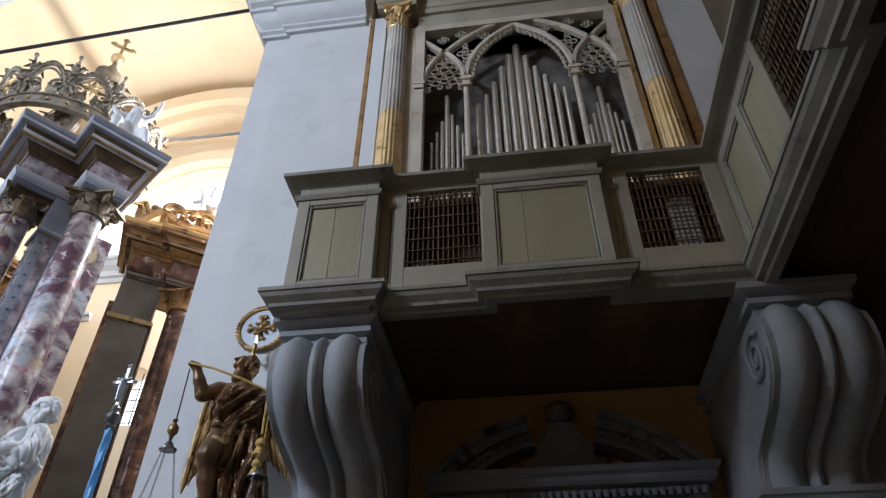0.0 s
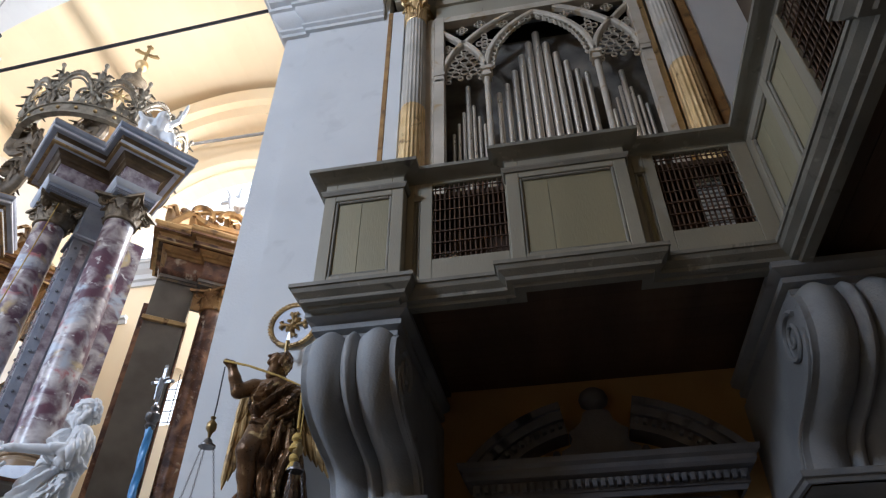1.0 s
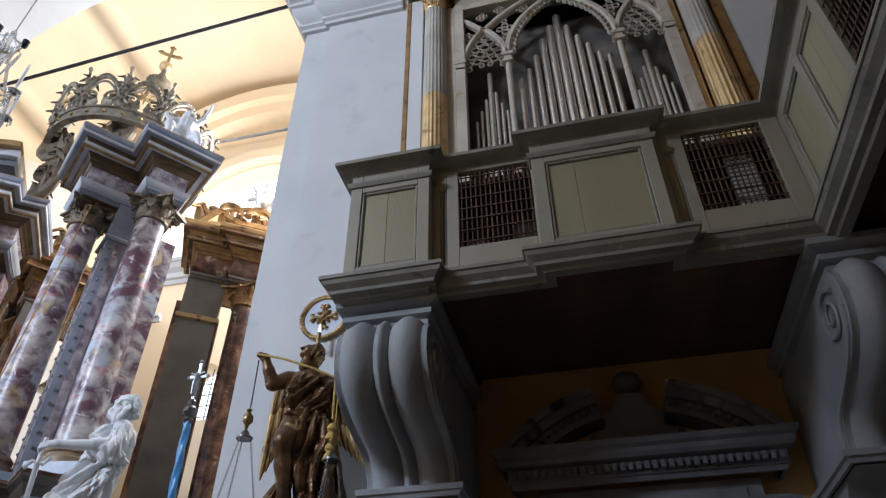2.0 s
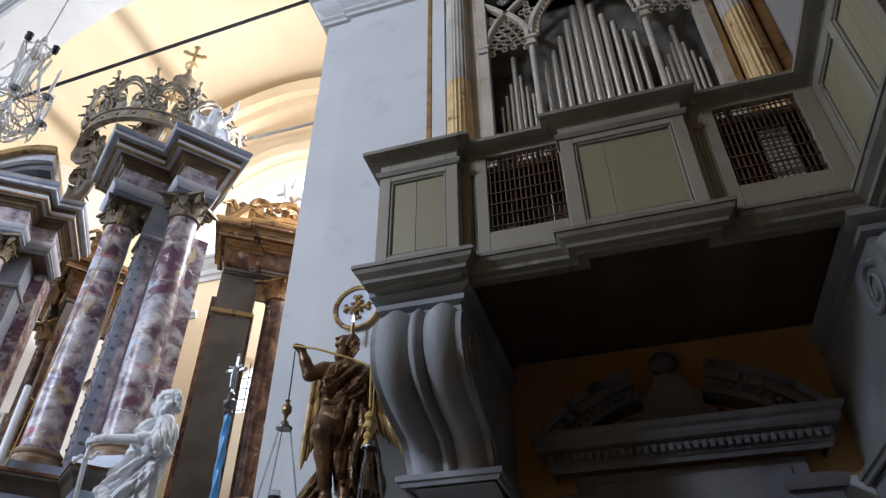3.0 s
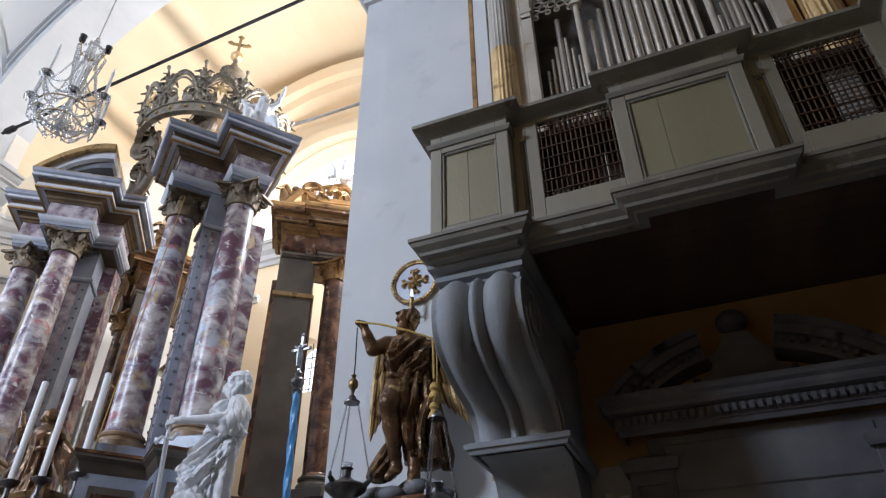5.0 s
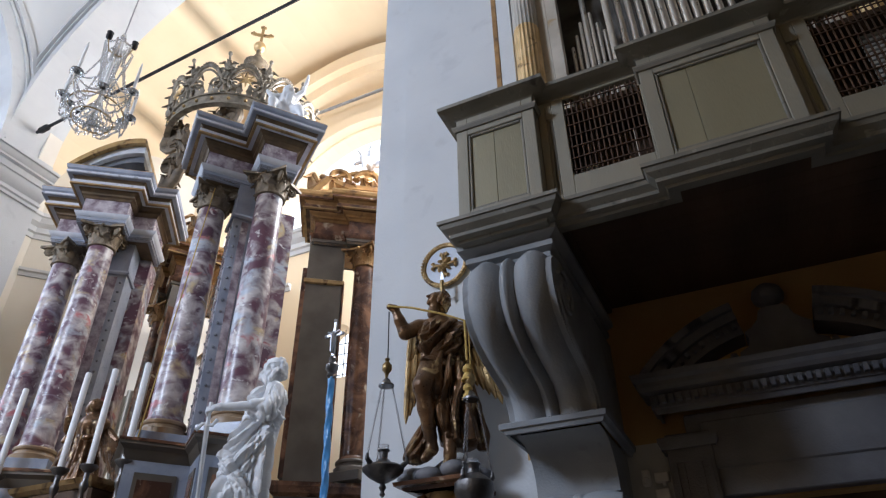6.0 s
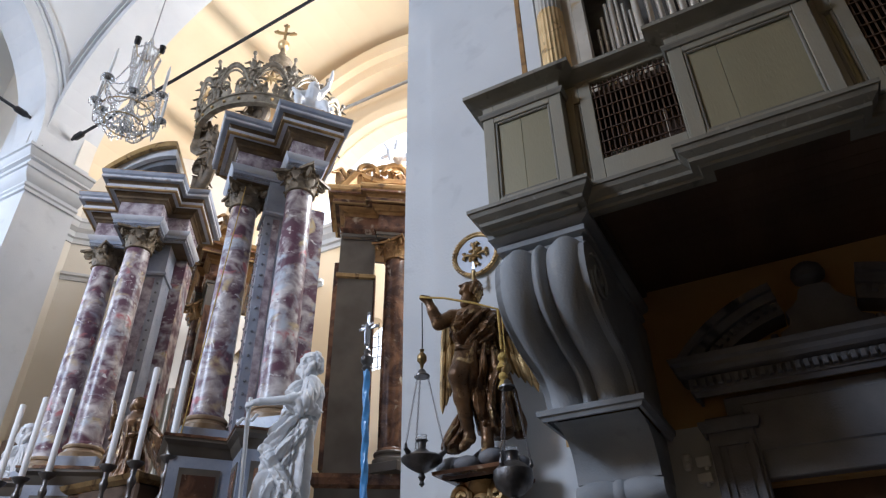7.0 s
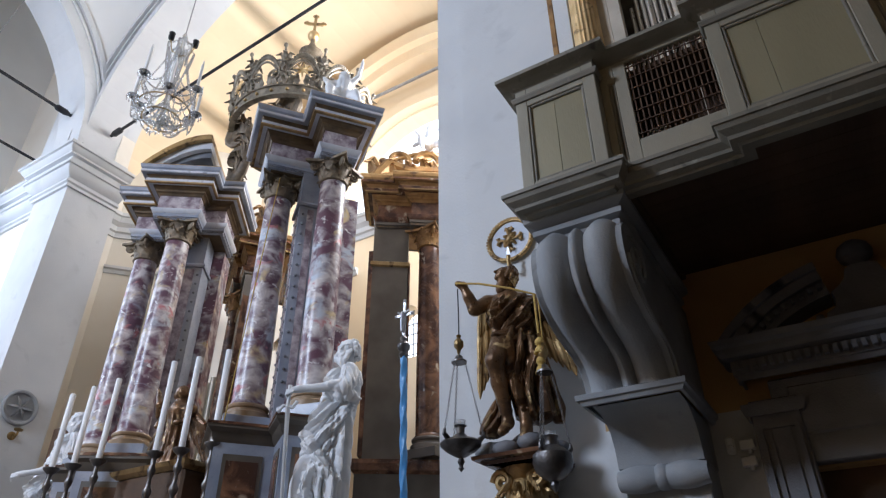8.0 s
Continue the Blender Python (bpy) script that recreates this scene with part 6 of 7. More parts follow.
# bare leg stepping forward, the other foot under the skirt
S += chain([(-0.09, -0.12, 0.78), (-0.145, -0.22, 0.60), (-0.125, -0.17, 0.44), (-0.085, -0.11, 0.15), (-0.13, -0.17, 0.07)], [0.10, 0.074, 0.064, 0.042, 0.034], 0.03)
S += chain([(0.05, -0.10, 0.40), (0.045, -0.12, 0.09), (0.03, -0.19, 0.03)], [0.07, 0.042, 0.034], 0.03)
bm = carve(S, (-0.52, -0.36, -0.06), (0.42, 0.22, 1.44), 0.0115, 0.03)
# tunic drawn from shoulder to hip, open skirt and the mantle ends beside the legs
draped(bm, [(1.24, -0.01, -0.04, 0.07, 0.06), (1.20, -0.01, -0.04, 0.17, 0.10), (1.13, -0.02, -0.05, 0.205, 0.135), (1.02, -0.03, -0.05, 0.20, 0.145), (0.92, -0.02, -0.05, 0.165, 0.13),
            (0.86, -0.01, -0.05, 0.155, 0.13), (0.80, -0.02, -0.05, 0.18, 0.15), (0.72, -0.02, -0.05, 0.17, 0.15), (0.68, -0.02, -0.05, 0.10, 0.09)],
       [([(0.10, 1.20), (-0.02, 1.05), (-0.17, 0.90)], 0.030, 0.040), ([(0.15, 1.14), (0.05, 0.99), (-0.13, 0.80)], 0.028, 0.042), ([(-0.14, 1.17), (-0.15, 1.04), (-0.12, 0.94)], 0.026, 0.034),
        ([(-0.06, 1.19), (-0.10, 1.08), (-0.18, 0.99)], 0.022, 0.028), ([(0.16, 1.04), (0.09, 0.93), (-0.04, 0.82)], 0.026, 0.040), ([(0.04, 1.14), (0.03, 1.04), (0.10, 0.95)], 0.020, 0.024),
        ([(-0.20, 0.88), (-0.08, 0.79), (0.10, 0.80)], 0.026, 0.036)], 170, 110, 1.3)
draped(bm, [(0.90, 0.0, -0.05, 0.13, 0.11), (0.80, 0.01, -0.06, 0.17, 0.15), (0.66, 0.05, -0.06, 0.165, 0.17), (0.48, 0.08, -0.06, 0.155, 0.17), (0.32, 0.10, -0.05, 0.16, 0.16), (0.20, 0.12, -0.05, 0.16, 0.14), (0.16, 0.13, -0.04, 0.09, 0.08)],
       [([(0.00, 0.91), (-0.05, 0.70), (-0.05, 0.50), (0.0, 0.30)], 0.030, 0.055), ([(0.06, 0.90), (0.05, 0.66), (0.0, 0.46), (0.03, 0.24)], 0.026, 0.050), ([(0.13, 0.86), (0.13, 0.60), (0.09, 0.38), (0.10, 0.20)], 0.028, 0.050),
        ([(0.17, 0.80), (0.20, 0.55), (0.18, 0.36), (0.22, 0.20)], 0.026, 0.045), ([(-0.08, 0.84), (-0.10, 0.70), (-0.06, 0.56)], 0.024, 0.040), ([(0.09, 0.60), (0.05, 0.45), (0.06, 0.30)], 0.018, 0.028)], 180, 130, 2.1)
draped(bm, [(0.46, -0.10, 0.02, 0.04, 0.05), (0.34, -0.13, 0.0, 0.08, 0.08), (0.20, -0.17, -0.03, 0.11, 0.09), (0.10, -0.20, -0.06, 0.12, 0.09), (0.06, -0.21, -0.06, 0.05, 0.05)],
       [([(-0.08, 0.40), (-0.12, 0.24), (-0.22, 0.08)], 0.026, 0.040), ([(-0.06, 0.30), (-0.10, 0.16), (-0.14, 0.07)], 0.022, 0.035)], 90, 60, 0.4)
draped(bm, [(0.86, 0.16, 0.03, 0.04, 0.05), (0.66, 0.20, 0.02, 0.06, 0.07), (0.44, 0.24, 0.0, 0.07, 0.08), (0.26, 0.27, 0.0, 0.08, 0.07), (0.16, 0.29, 0.0, 0.04, 0.03)],
       [([(0.17, 0.80), (0.21, 0.50), (0.25, 0.20)], 0.026, 0.040), ([(0.22, 0.60), (0.28, 0.40), (0.31, 0.22)], 0.020, 0.030)], 80, 60, 3.0)
merge(bm, head((-0.04, -0.07, 1.40), (-0.80, -0.45, 0.45), 0.084, False, 15, 0.0065))
body_faces = len(bm.faces)
wing(bm, (0.10, 0.06, 1.16), (0.24, 0.02, 0.40), (0.20, -0.04, 0.02), 7, 0.066)
wing(bm, (-0.13, 0.10, 1.20), (-0.16, 0.08, 0.34), (-0.13, 0.02, -0.02), 6, 0.058)
bm.faces.ensure_lookup_table()
for f in bm.faces[body_faces:]:
    f.material_index = 1
angel = figure_object("angel_statue", bm, BRONZE_GILT, "gilded brown wooden angel statue on a wall bracket", (-2.09, 4.33, 2.77))
angel.data.materials.append(GOLD_DULL)
angel.rotation_euler, angel.scale = (0, 0, radians(22)), (0.96, 0.96, 0.96)

# its bracket: cloud, shelf and gilded leaf corbel
br = thing("statue_bracket", "red-brown shelf on a gilded scroll corbel", "bracket", (-2.08, 4.6, 2.2))
bm = bmesh.new()
for k in range(9):
    a = rnd.uniform(0, 6.28)
    ball(bm, (-0.24 + 0.06 * k, -0.33 + 0.10 * math.sin(a), 0.54 + rnd.uniform(-0.02, 0.04)), rnd.uniform(0.075, 0.105), 2, (1.2, 1, 0.75))
part("cloud", bm, STONE_DARK, br, "dark carved cloud", True)
part("shelf", sweep(bmesh.new(), [(-0.20, 0.0), (-0.20, -0.50), (0.20, -0.50), (0.20, 0.0)][:], [(-0.4, 0.42), (0.0, 0.42), (0.02, 0.44), (0.06, 0.45), (0.065, 0.475), (-0.3, 0.48)][::-1]), MARBLE_BROWN, br, smooth=25)
part("shelf_core", boxm(-0.20, 0.20, -0.50, 0, 0.421, 0.47), MARBLE_BROWN, br)
bm = bmesh.new()
lathe(bm, [(0.16, 0.42), (0.15, 0.38), (0.11, 0.34), (0.14, 0.28), (0.15, 0.20), (0.12, 0.10), (0.07, 0.0), (0.02, -0.08)], (0, -0.26, 0), 16)
for k in range(9):
    a = math.pi + math.pi * k / 8
    o = (math.cos(a), math.sin(a), 0)
    leaf(bm, (0.10 * o[0], -0.26 + 0.10 * o[1], 0.02), o, (0, 0, 1), 0.30, 0.055, 0.10, 6)
for s in (-1, 1):
    tube(bm, spiral((s * 0.13, -0.36, 0.33), 0.075, 1.5, (s, 0, 0), (0, 0, 1), 18, 0.2, 0, 1), 0.028, 7)
    tube(bm, [(s * 0.10, -0.2, 0.30), (s * 0.12, -0.1, 0.15), (s * 0.06, 0.0, 0.0)], [0.07, 0.06, 0.04], 7)
box(bm, -0.06, 0.06, -0.2, 0.0, -0.05, 0.40)
part("corbel", bm, GOLD_DULL, br, "gilded leaf corbel", 40)

# carved roundel behind the angel
rd = thing("wall_roundel", "pale blue wall roundel with gilded flower and rim", "roundel", (-2.18, 4.6, 4.66))
def disc(bm, r0, r1, y0, y1, n=40):
    rows = [[bm.verts.new((r * math.cos(2 * math.pi * k / n), y, r * math.sin(2 * math.pi * k / n))) for k in range(n)] for r, y in ((r0, y0), (r1, y0), (r1, y1), (r0, y1))]
    for a, c in ((0, 1), (1, 2), (2, 3)):
        for k in range(n):
            bm.faces.new((rows[a][k], rows[a][(k + 1) % n], rows[c][(k + 1) % n], rows[c][k]))
    return bm
bm = bmesh.new()
disc(bm, 0.0001, 0.19, -0.025, 0.0)
bmesh.ops.recalc_face_normals(bm, faces=bm.faces[:])
part("field", bm, BLUE_PALE, rd, "pale blue field")
bm = bmesh.new()
tube(bm, [(0.205 * math.cos(2 * math.pi * k / 40), -0.025, 0.205 * math.sin(2 * math.pi * k / 40)) for k in range(41)], 0.022, 8)
for k in range(44):
    a = 2 * math.pi * k / 44
    ball(bm, (0.212 * math.cos(a), -0.042, 0.212 * math.sin(a)), 0.018, 1, (1.2, 0.7, 0.8))
part("rim", bm, GOLD_DULL, rd, "carved gilded rim", True)
bm = bmesh.new()
for k in range(8):
    a = 2 * math.pi * k / 8
    d = Vector((math.cos(a), 0, math.sin(a)))
    L = 0.13 if k % 2 == 0 else 0.085
    tube(bm, [d * 0.01 + Vector((0, -0.03, 0)), d * L * 0.6 + Vector((0, -0.045, 0)), d * L + Vector((0, -0.03, 0))], [0.012, 0.028, 0.008], 6, 0.5)
    if k % 2 == 0:
        s = Vector((-d.z, 0, d.x))
        for g in (-1, 1):
            tube(bm, [d * 0.09 + Vector((0, -0.035, 0)), d * 0.115 + s * g * 0.03 + Vector((0, -0.04, 0)), d * 0.10 + s * g * 0.045 + Vector((0, -0.03, 0))], [0.014, 0.016, 0.006], 6)
ball(bm, (0, -0.04, 0), 0.026, 2)
part("flower", bm, GOLD_DULL, rd, "gilded cross-shaped flower", True)
lb = thing("small_wall_lamp", "small white flame-shaped lamp before the roundel", "lamp", (-2.16, 4.47, 4.42))
part("holder", lathe(bmesh.new(), [(0.012, -0.10), (0.022, -0.05), (0.012, -0.02), (0.02, 0.0), (0.016, 0.02)], seg=12), BRASS, lb, smooth=True)
part("bracket_arm", tube(bmesh.new(), [(0, 0, -0.06), (0, 0.06, -0.09), (0, 0.13, -0.07)], 0.007, 6), BRASS, lb)
part("bulb", lathe(bmesh.new(), [(0.010, 0.02), (0.014, 0.04), (0.011, 0.075), (0.003, 0.105)], seg=12), BULB, lb, "glowing flame bulb", True)


# hanging oil lamps on cords that the angel holds
def oil_lamp(x, y, z_top, z_cap, z_bowl, cord, r, chains, label, mat):
    t = thing("sanctuary_lamp", label, "hanging lamp", (x, y, z_bowl), "sanctuary lamps")
    def L(z):
        return z - z_bowl
    part("cord", tube(bmesh.new(), [(0, 0, L(z_top)), (0.004, 0, L((z_top + z_cap) / 2)), (0, 0, L(z_cap) + 0.05)], 0.005, 6), cord, t)
    part("knob", lathe(bmesh.new(), [(0.006, L(z_cap) + 0.21), (0.02, L(z_cap) + 0.20), (0.012, L(z_cap) + 0.18), (0.036, L(z_cap) + 0.15), (0.036, L(z_cap) + 0.11), (0.016, L(z_cap) + 0.085), (0.01, L(z_cap) + 0.05)], seg=14), BRASS, t, smooth=40)
    part("canopy", lathe(bmesh.new(), [(0.006, L(z_cap) + 0.05), (0.025, L(z_cap) + 0.035), (0.035, L(z_cap) + 0.01), (0.058, L(z_cap) - 0.005), (0.058, L(z_cap) - 0.018), (0.02, L(z_cap) - 0.02)], seg=18), mat, t, smooth=40)
    for k in range(3):
        a = 2 * math.pi * k / 3 + 0.3
        bm = bmesh.new()
        p, q = Vector((0.045 * math.cos(a), 0.045 * math.sin(a), L(z_cap) - 0.02)), Vector((r * math.cos(a), r * math.sin(a), 0.05))
        n = 30
        for j in range(n):
            c = p.lerp(q, (j + 0.5) / n)
            d = (q - p).normalized()
            s = d.orthogonal().normalized() if j % 2 else d.cross(d.orthogonal()).normalized()
            h = (q - p).length / n * 0.62
            tube(bm, [c - d * h, c - d * h * 0.4 + s * 0.006, c + d * h * 0.4 + s * 0.006, c + d * h, c + d * h * 0.4 - s * 0.006, c - d * h * 0.4 - s * 0.006, c - d * h], 0.0022, 4)
        part("chain", bm, mat, t)
        part("lug", tube(bmesh.new(), [(r * 0.8 * math.cos(a), r * 0.8 * math.sin(a), 0.0), (r * 1.02 * math.cos(a), r * 1.02 * math.sin(a), 0.03), (r * 1.0 * math.cos(a), r * 1.0 * math.sin(a), 0.06)], [0.02, 0.016, 0.01], 6), mat, t)
    if chains == "wide":
        rows = [(0.045, 0.115), (0.03, 0.10), (0.028, 0.06), (0.06, 0.03), (0.13, 0.005), (0.145, -0.01), (0.14, -0.03), (0.10, -0.065), (0.04, -0.10), (0.016, -0.11), (0.026, -0.135), (0.012, -0.16), (0.02, -0.18), (0.003, -0.20)]
    else:
        rows = [(0.05, 0.12), (0.04, 0.10), (0.045, 0.06), (0.08, 0.04), (0.125, 0.0), (0.13, -0.05), (0.115, -0.10), (0.07, -0.145), (0.025, -0.165), (0.03, -0.19), (0.005, -0.23)]
    part("bowl", lathe(bmesh.new(), rows, seg=28), mat, t, "dark silver bowl", 40)
    part("flame_cup", lathe(bmesh.new(), [(0.03, 0.10), (0.038, 0.15), (0.034, 0.15), (0.026, 0.105)], seg=16), CRYSTAL, t)
    return t


oil_lamp(-2.41, 4.02, 3.98, 3.38, 2.78, IRON, 0.16, "wide", "tarnished silver lamp hanging on chains from the angel", SILVER)
oil_lamp(-1.76, 4.06, 3.76, 3.18, 2.61, ROPE, 0.12, "deep", "tarnished round lamp hanging on chains from the angel", SILVER)
cd = thing("tasselled_cord", "yellow twisted cord with two tassels held by the angel", "cord", (-2.41, 4.00, 4.02))
part("rope", tube(bmesh.new(), [(0, 0, 0), (0.22, -0.03, -0.08), (0.45, 0.0, -0.17), (0.62, 0.06, -0.24), (0.63, 0.06, -0.56)], 0.009, 8), ROPE, cd, smooth=True)
for z in (-0.66, -0.80):
    bm = bmesh.new()
    lathe(bm, [(0.012, z + 0.07), (0.03, z + 0.05), (0.034, z + 0.025), (0.02, z + 0.005), (0.03, z - 0.01), (0.046, z - 0.05), (0.04, z - 0.055)], (0.63, 0.06, 0), 14)
    part("tassel", bm, ROPE, cd, "yellow silk tassel", 40)


# white marble saints beside the altar
def saint(seed, sword, at, label, arm_drop=0.0, turn=36):
    d = arm_drop
    bm = bmesh.new()
    draped(bm, [(1.62, 0.10, 0.0, 0.07, 0.07), (1.56, 0.10, -0.01, 0.16, 0.12), (1.47, 0.09, -0.02, 0.205, 0.15), (1.30, 0.06, -0.03, 0.21, 0.18), (1.12, 0.03, -0.04, 0.22, 0.19), (1.0, 0.0, -0.05, 0.235, 0.20),
                (0.80, -0.05, -0.06, 0.26, 0.22), (0.5, -0.07, -0.06, 0.275, 0.23), (0.0, -0.09, -0.05, 0.31, 0.27)],
           [([(0.05, 1.15), (-0.14, 0.95), (-0.31, 0.82)], 0.040, 0.060), ([(0.15, 1.12), (-0.02, 0.85), (-0.19, 0.65)], 0.038, 0.060), ([(-0.06, 1.16), (-0.18, 1.05), (-0.26, 0.95)], 0.030, 0.042),
            ([(0.10, 1.0), (0.03, 0.78), (-0.08, 0.60)], 0.026, 0.040), ([(0.12, 1.08), (0.10, 0.65), (0.12, 0.03)], 0.030, 0.055), ([(0.19, 1.08), (0.18, 0.60), (0.19, 0.03)], 0.026, 0.045),
            ([(-0.30, 0.80), (-0.09, 0.53), (0.04, 0.35), (0.04, 0.02)], 0.042, 0.060), ([(-0.16, 0.46), (-0.20, 0.26), (-0.14, 0.02)], 0.034, 0.055), ([(-0.28, 0.55), (-0.32, 0.30), (-0.33, 0.03)], 0.034, 0.050),
            ([(-0.06, 0.42), (-0.08, 0.22), (-0.04, 0.02)], 0.026, 0.042), ([(-0.24, 0.40), (-0.26, 0.22), (-0.24, 0.02)], 0.022, 0.035), ([(0.03, 1.60), (-0.08, 1.48), (-0.13, 1.40)], 0.028, 0.040),
            ([(0.12, 1.60), (0.04, 1.48), (-0.06, 1.40)], 0.026, 0.036), ([(0.20, 1.52), (0.24, 1.35), (0.24, 1.20)], 0.026, 0.036), ([(-0.10, 1.36), (-0.06, 1.24), (0.06, 1.16)], 0.030, 0.045)],
           200, 190, seed * 0.37)
    # sleeve of the arm that reaches across, hanging in a point at the elbow
    S = chain([(0.14, -0.12, 1.52), (0.13, -0.20, 1.36 - d), (0.10, -0.25, 1.28 - d)], [0.105, 0.10, 0.095], 0.02)
    S += chain([(0.08, -0.25, 1.29 - d), (-0.06, -0.28, 1.285 - d)], [0.09, 0.066], 0.02)
    S += chain([(0.08, -0.24, 1.25 - d), (0.20, -0.20, 1.21 - d), (0.28, -0.16, 1.20 - d)], [0.08, 0.06, 0.022], 0.02)
    S += chain([(-0.04, -0.27, 1.24 - d), (0.06, -0.27, 1.17 - d), (0.22, -0.20, 1.18 - d)], [0.04, 0.045, 0.03], 0.012)
    fold = drape(0.10, -0.2, 10, 0.022, 0.5, 1.7, 3.0, seed * 0.2)
    merge(bm, carve(S, (-0.22, -0.42, 0.95 - d), (0.40, 0.05, 1.68), 0.010, 0.02, fold))
    S = chain([(-0.05, -0.28, 1.28 - d), (-0.36, -0.28, 1.25 - d * 1.2)], [0.054, 0.037], 0.02)
    S += chain([(-0.36, -0.28, 1.25 - d * 1.2), (-0.43, -0.275, 1.24 - d * 1.2)], [0.042, 0.03], 0.015)
    for k in range(4):
        S += chain([(-0.42, -0.265 - 0.013 * k, 1.25 - d * 1.2 - 0.014 * k), (-0.485, -0.275 - 0.01 * k, 1.235 - d * 1.2 - 0.018 * k), (-0.47, -0.29, 1.20 - d * 1.2 - 0.02 * k)], [0.014, 0.012, 0.009], 0.003)
    merge(bm, carve(S, (-0.56, -0.38, 1.05 - d * 1.3), (0.02, -0.18, 1.40 - d), 0.0085))
    merge(bm, head((0.10, -0.04, 1.80), (-0.55, -0.83, 0.0), 0.112, True, 15, 0.0065))
    if sword:
        tube(bm, [(-0.455, -0.28, 1.29), (-0.455, -0.28, 1.05)], [0.02, 0.02], 8)
        tube(bm, [(-0.55, -0.29, 1.00), (-0.50, -0.28, 1.07), (-0.455, -0.28, 1.06), (-0.41, -0.28, 1.05), (-0.37, -0.27, 1.12)], [0.022, 0.017, 0.018, 0.017, 0.02], 7)
        tube(bm, [(-0.455, -0.28, 1.06), (-0.40, -0.30, 0.02)], [0.03, 0.022], 6, 0.45)
    ob = mesh_object("saint_statue", bm, MARBLE_WHITE, 32)
    ob.location, ob.rotation_euler = at, (0, 0, radians(turn))
    return tagged(ob, label, "statue", "saints beside the altar")


def plinth(x, y, z, label):
    p = thing("statue_plinth", label, "plinth", (x, y, 0.9), "plinths of the saints")
    h = z - 0.9
    part("die", boxm(-0.33, 0.33, -0.33, 0.33, 0, h - 0.1), MARBLE_GREY, p)
    part("cap", boxm(-0.38, 0.38, -0.40, 0.36, h - 0.1, h, bevel=0.02), MARBLE_TAUPE, p)


saint(21, True, (-4.74, 5.37, 2.66), "white marble bearded saint leaning on a sword")
plinth(-4.62, 5.36, 2.62, "grey marble plinth under the saint with the sword")
saint(33, False, (-9.74, 5.36, 2.70), "white marble saint with an outstretched hand", 0.25, 55)
plinth(-9.70, 5.30, 2.66, "grey marble plinth under the saint with open hand")

# gilded angel in the middle of the altar
rnd = random.Random(4)
S = [((0, -0.03, 0.92), (0.02, -0.05, 0.95), 0.095, 0.09, 0.03)]
for k in range(12):
    a = 2 * math.pi * k / 12
    S += chain([(0.09 * math.cos(a), 0.09 * math.sin(a), 0.98), (0.11 * math.cos(a), 0.10 * math.sin(a), 0.90)], 0.032, 0.012)
S += chain([(0, 0, 0.84), (0, 0, 0.72)], [0.06, 0.12], 0.04)
S += chain([(-0.17, 0, 0.70), (0.17, 0, 0.70)], 0.085, 0.05) + chain([(0, 0, 0.7), (0, 0, 0.35), (0.02, 0, 0.0)], [0.16, 0.14, 0.20], 0.05)
S += chain([(-0.18, -0.02, 0.70), (-0.28, -0.10, 0.55), (-0.24, -0.16, 0.80), (-0.36, -0.14, 1.02)], [0.06, 0.05, 0.045, 0.03], 0.03)
S += chain([(0.18, -0.02, 0.70), (0.26, -0.10, 0.52), (0.12, -0.20, 0.50)], [0.06, 0.05, 0.035], 0.03)
S += folds(rnd, (0.01, 0, 0), 0.45, 0.0, 0.14, 0.22, 14, 0.03)
bm = carve(S, (-0.5, -0.35, -0.05), (0.45, 0.30, 1.12), 0.0175, 0.03, drape(0, 0, 13, 0.035, 0.0, 0.72, 1.5, 2.0, 0.012, 0.93))
wing(bm, (0.12, 0.10, 0.66), (0.42, 0.05, 0.02), (0.24, 0.0, -0.16), 7, 0.07)
wing(bm, (-0.12, 0.10, 0.70), (-0.40, 0.05, 0.12), (-0.24, 0.0, -0.10), 7, 0.07)
figure_object("altar_angel", bm, BRONZE_GILT, "gilded brown winged angel figure on the altar's tabernacle", (-7.17, 5.28, 3.45))


# white putti on the altar's entablature
def putto(at, rz, label, seed, size=1.0):
    rnd = random.Random(seed)
    S = [((0, 0, 0.48), (0.0, -0.02, 0.50), 0.085, 0.085, 0.02)] + chain([(0, 0, 0.36), (0, 0.02, 0.12)], [0.11, 0.12], 0.04)
    S += chain([(0.10, 0, 0.36), (0.20, -0.02, 0.50), (0.24, -0.04, 0.74), (0.25, -0.04, 0.84)], [0.055, 0.045, 0.035, 0.03], 0.02)
    S += chain([(-0.10, 0, 0.36), (-0.20, -0.06, 0.28), (-0.28, -0.08, 0.36)], [0.055, 0.045, 0.03], 0.02)
    S += chain([(-0.06, 0, 0.12), (-0.18, -0.16, 0.10), (-0.16, -0.20, -0.12)], [0.085, 0.065, 0.04], 0.03)
    S += chain([(0.06, 0, 0.12), (0.18, -0.12, 0.06), (0.24, -0.16, -0.10)], [0.085, 0.065, 0.04], 0.03)
    S += chain([(-0.30, 0.02, 0.10), (-0.05, -0.08, 0.18), (0.28, 0.02, 0.12)], 0.04, 0.02)
    bm = carve(S, (-0.42, -0.32, -0.22), (0.42, 0.22, 0.95), 0.019, 0.03, drape(0, 0, 8, 0.014, -0.2, 0.9, 2.0, 1.0, 0.01, 0.50))
    ob = figure_object("putto_statue", bm, MARBLE_WHITE, label, at, "statue", "white putti")
    ob.rotation_euler = (0, 0, rz)
    ob.scale = (size, size, size)
    return ob


putto((-5.10, 5.40, 8.50), radians(38), "white carved putto with a raised arm on the entablature", 1, 1.05)
putto((-4.98, 7.66, 9.16), radians(35), "white carved putto on the gilded rear crest", 2)


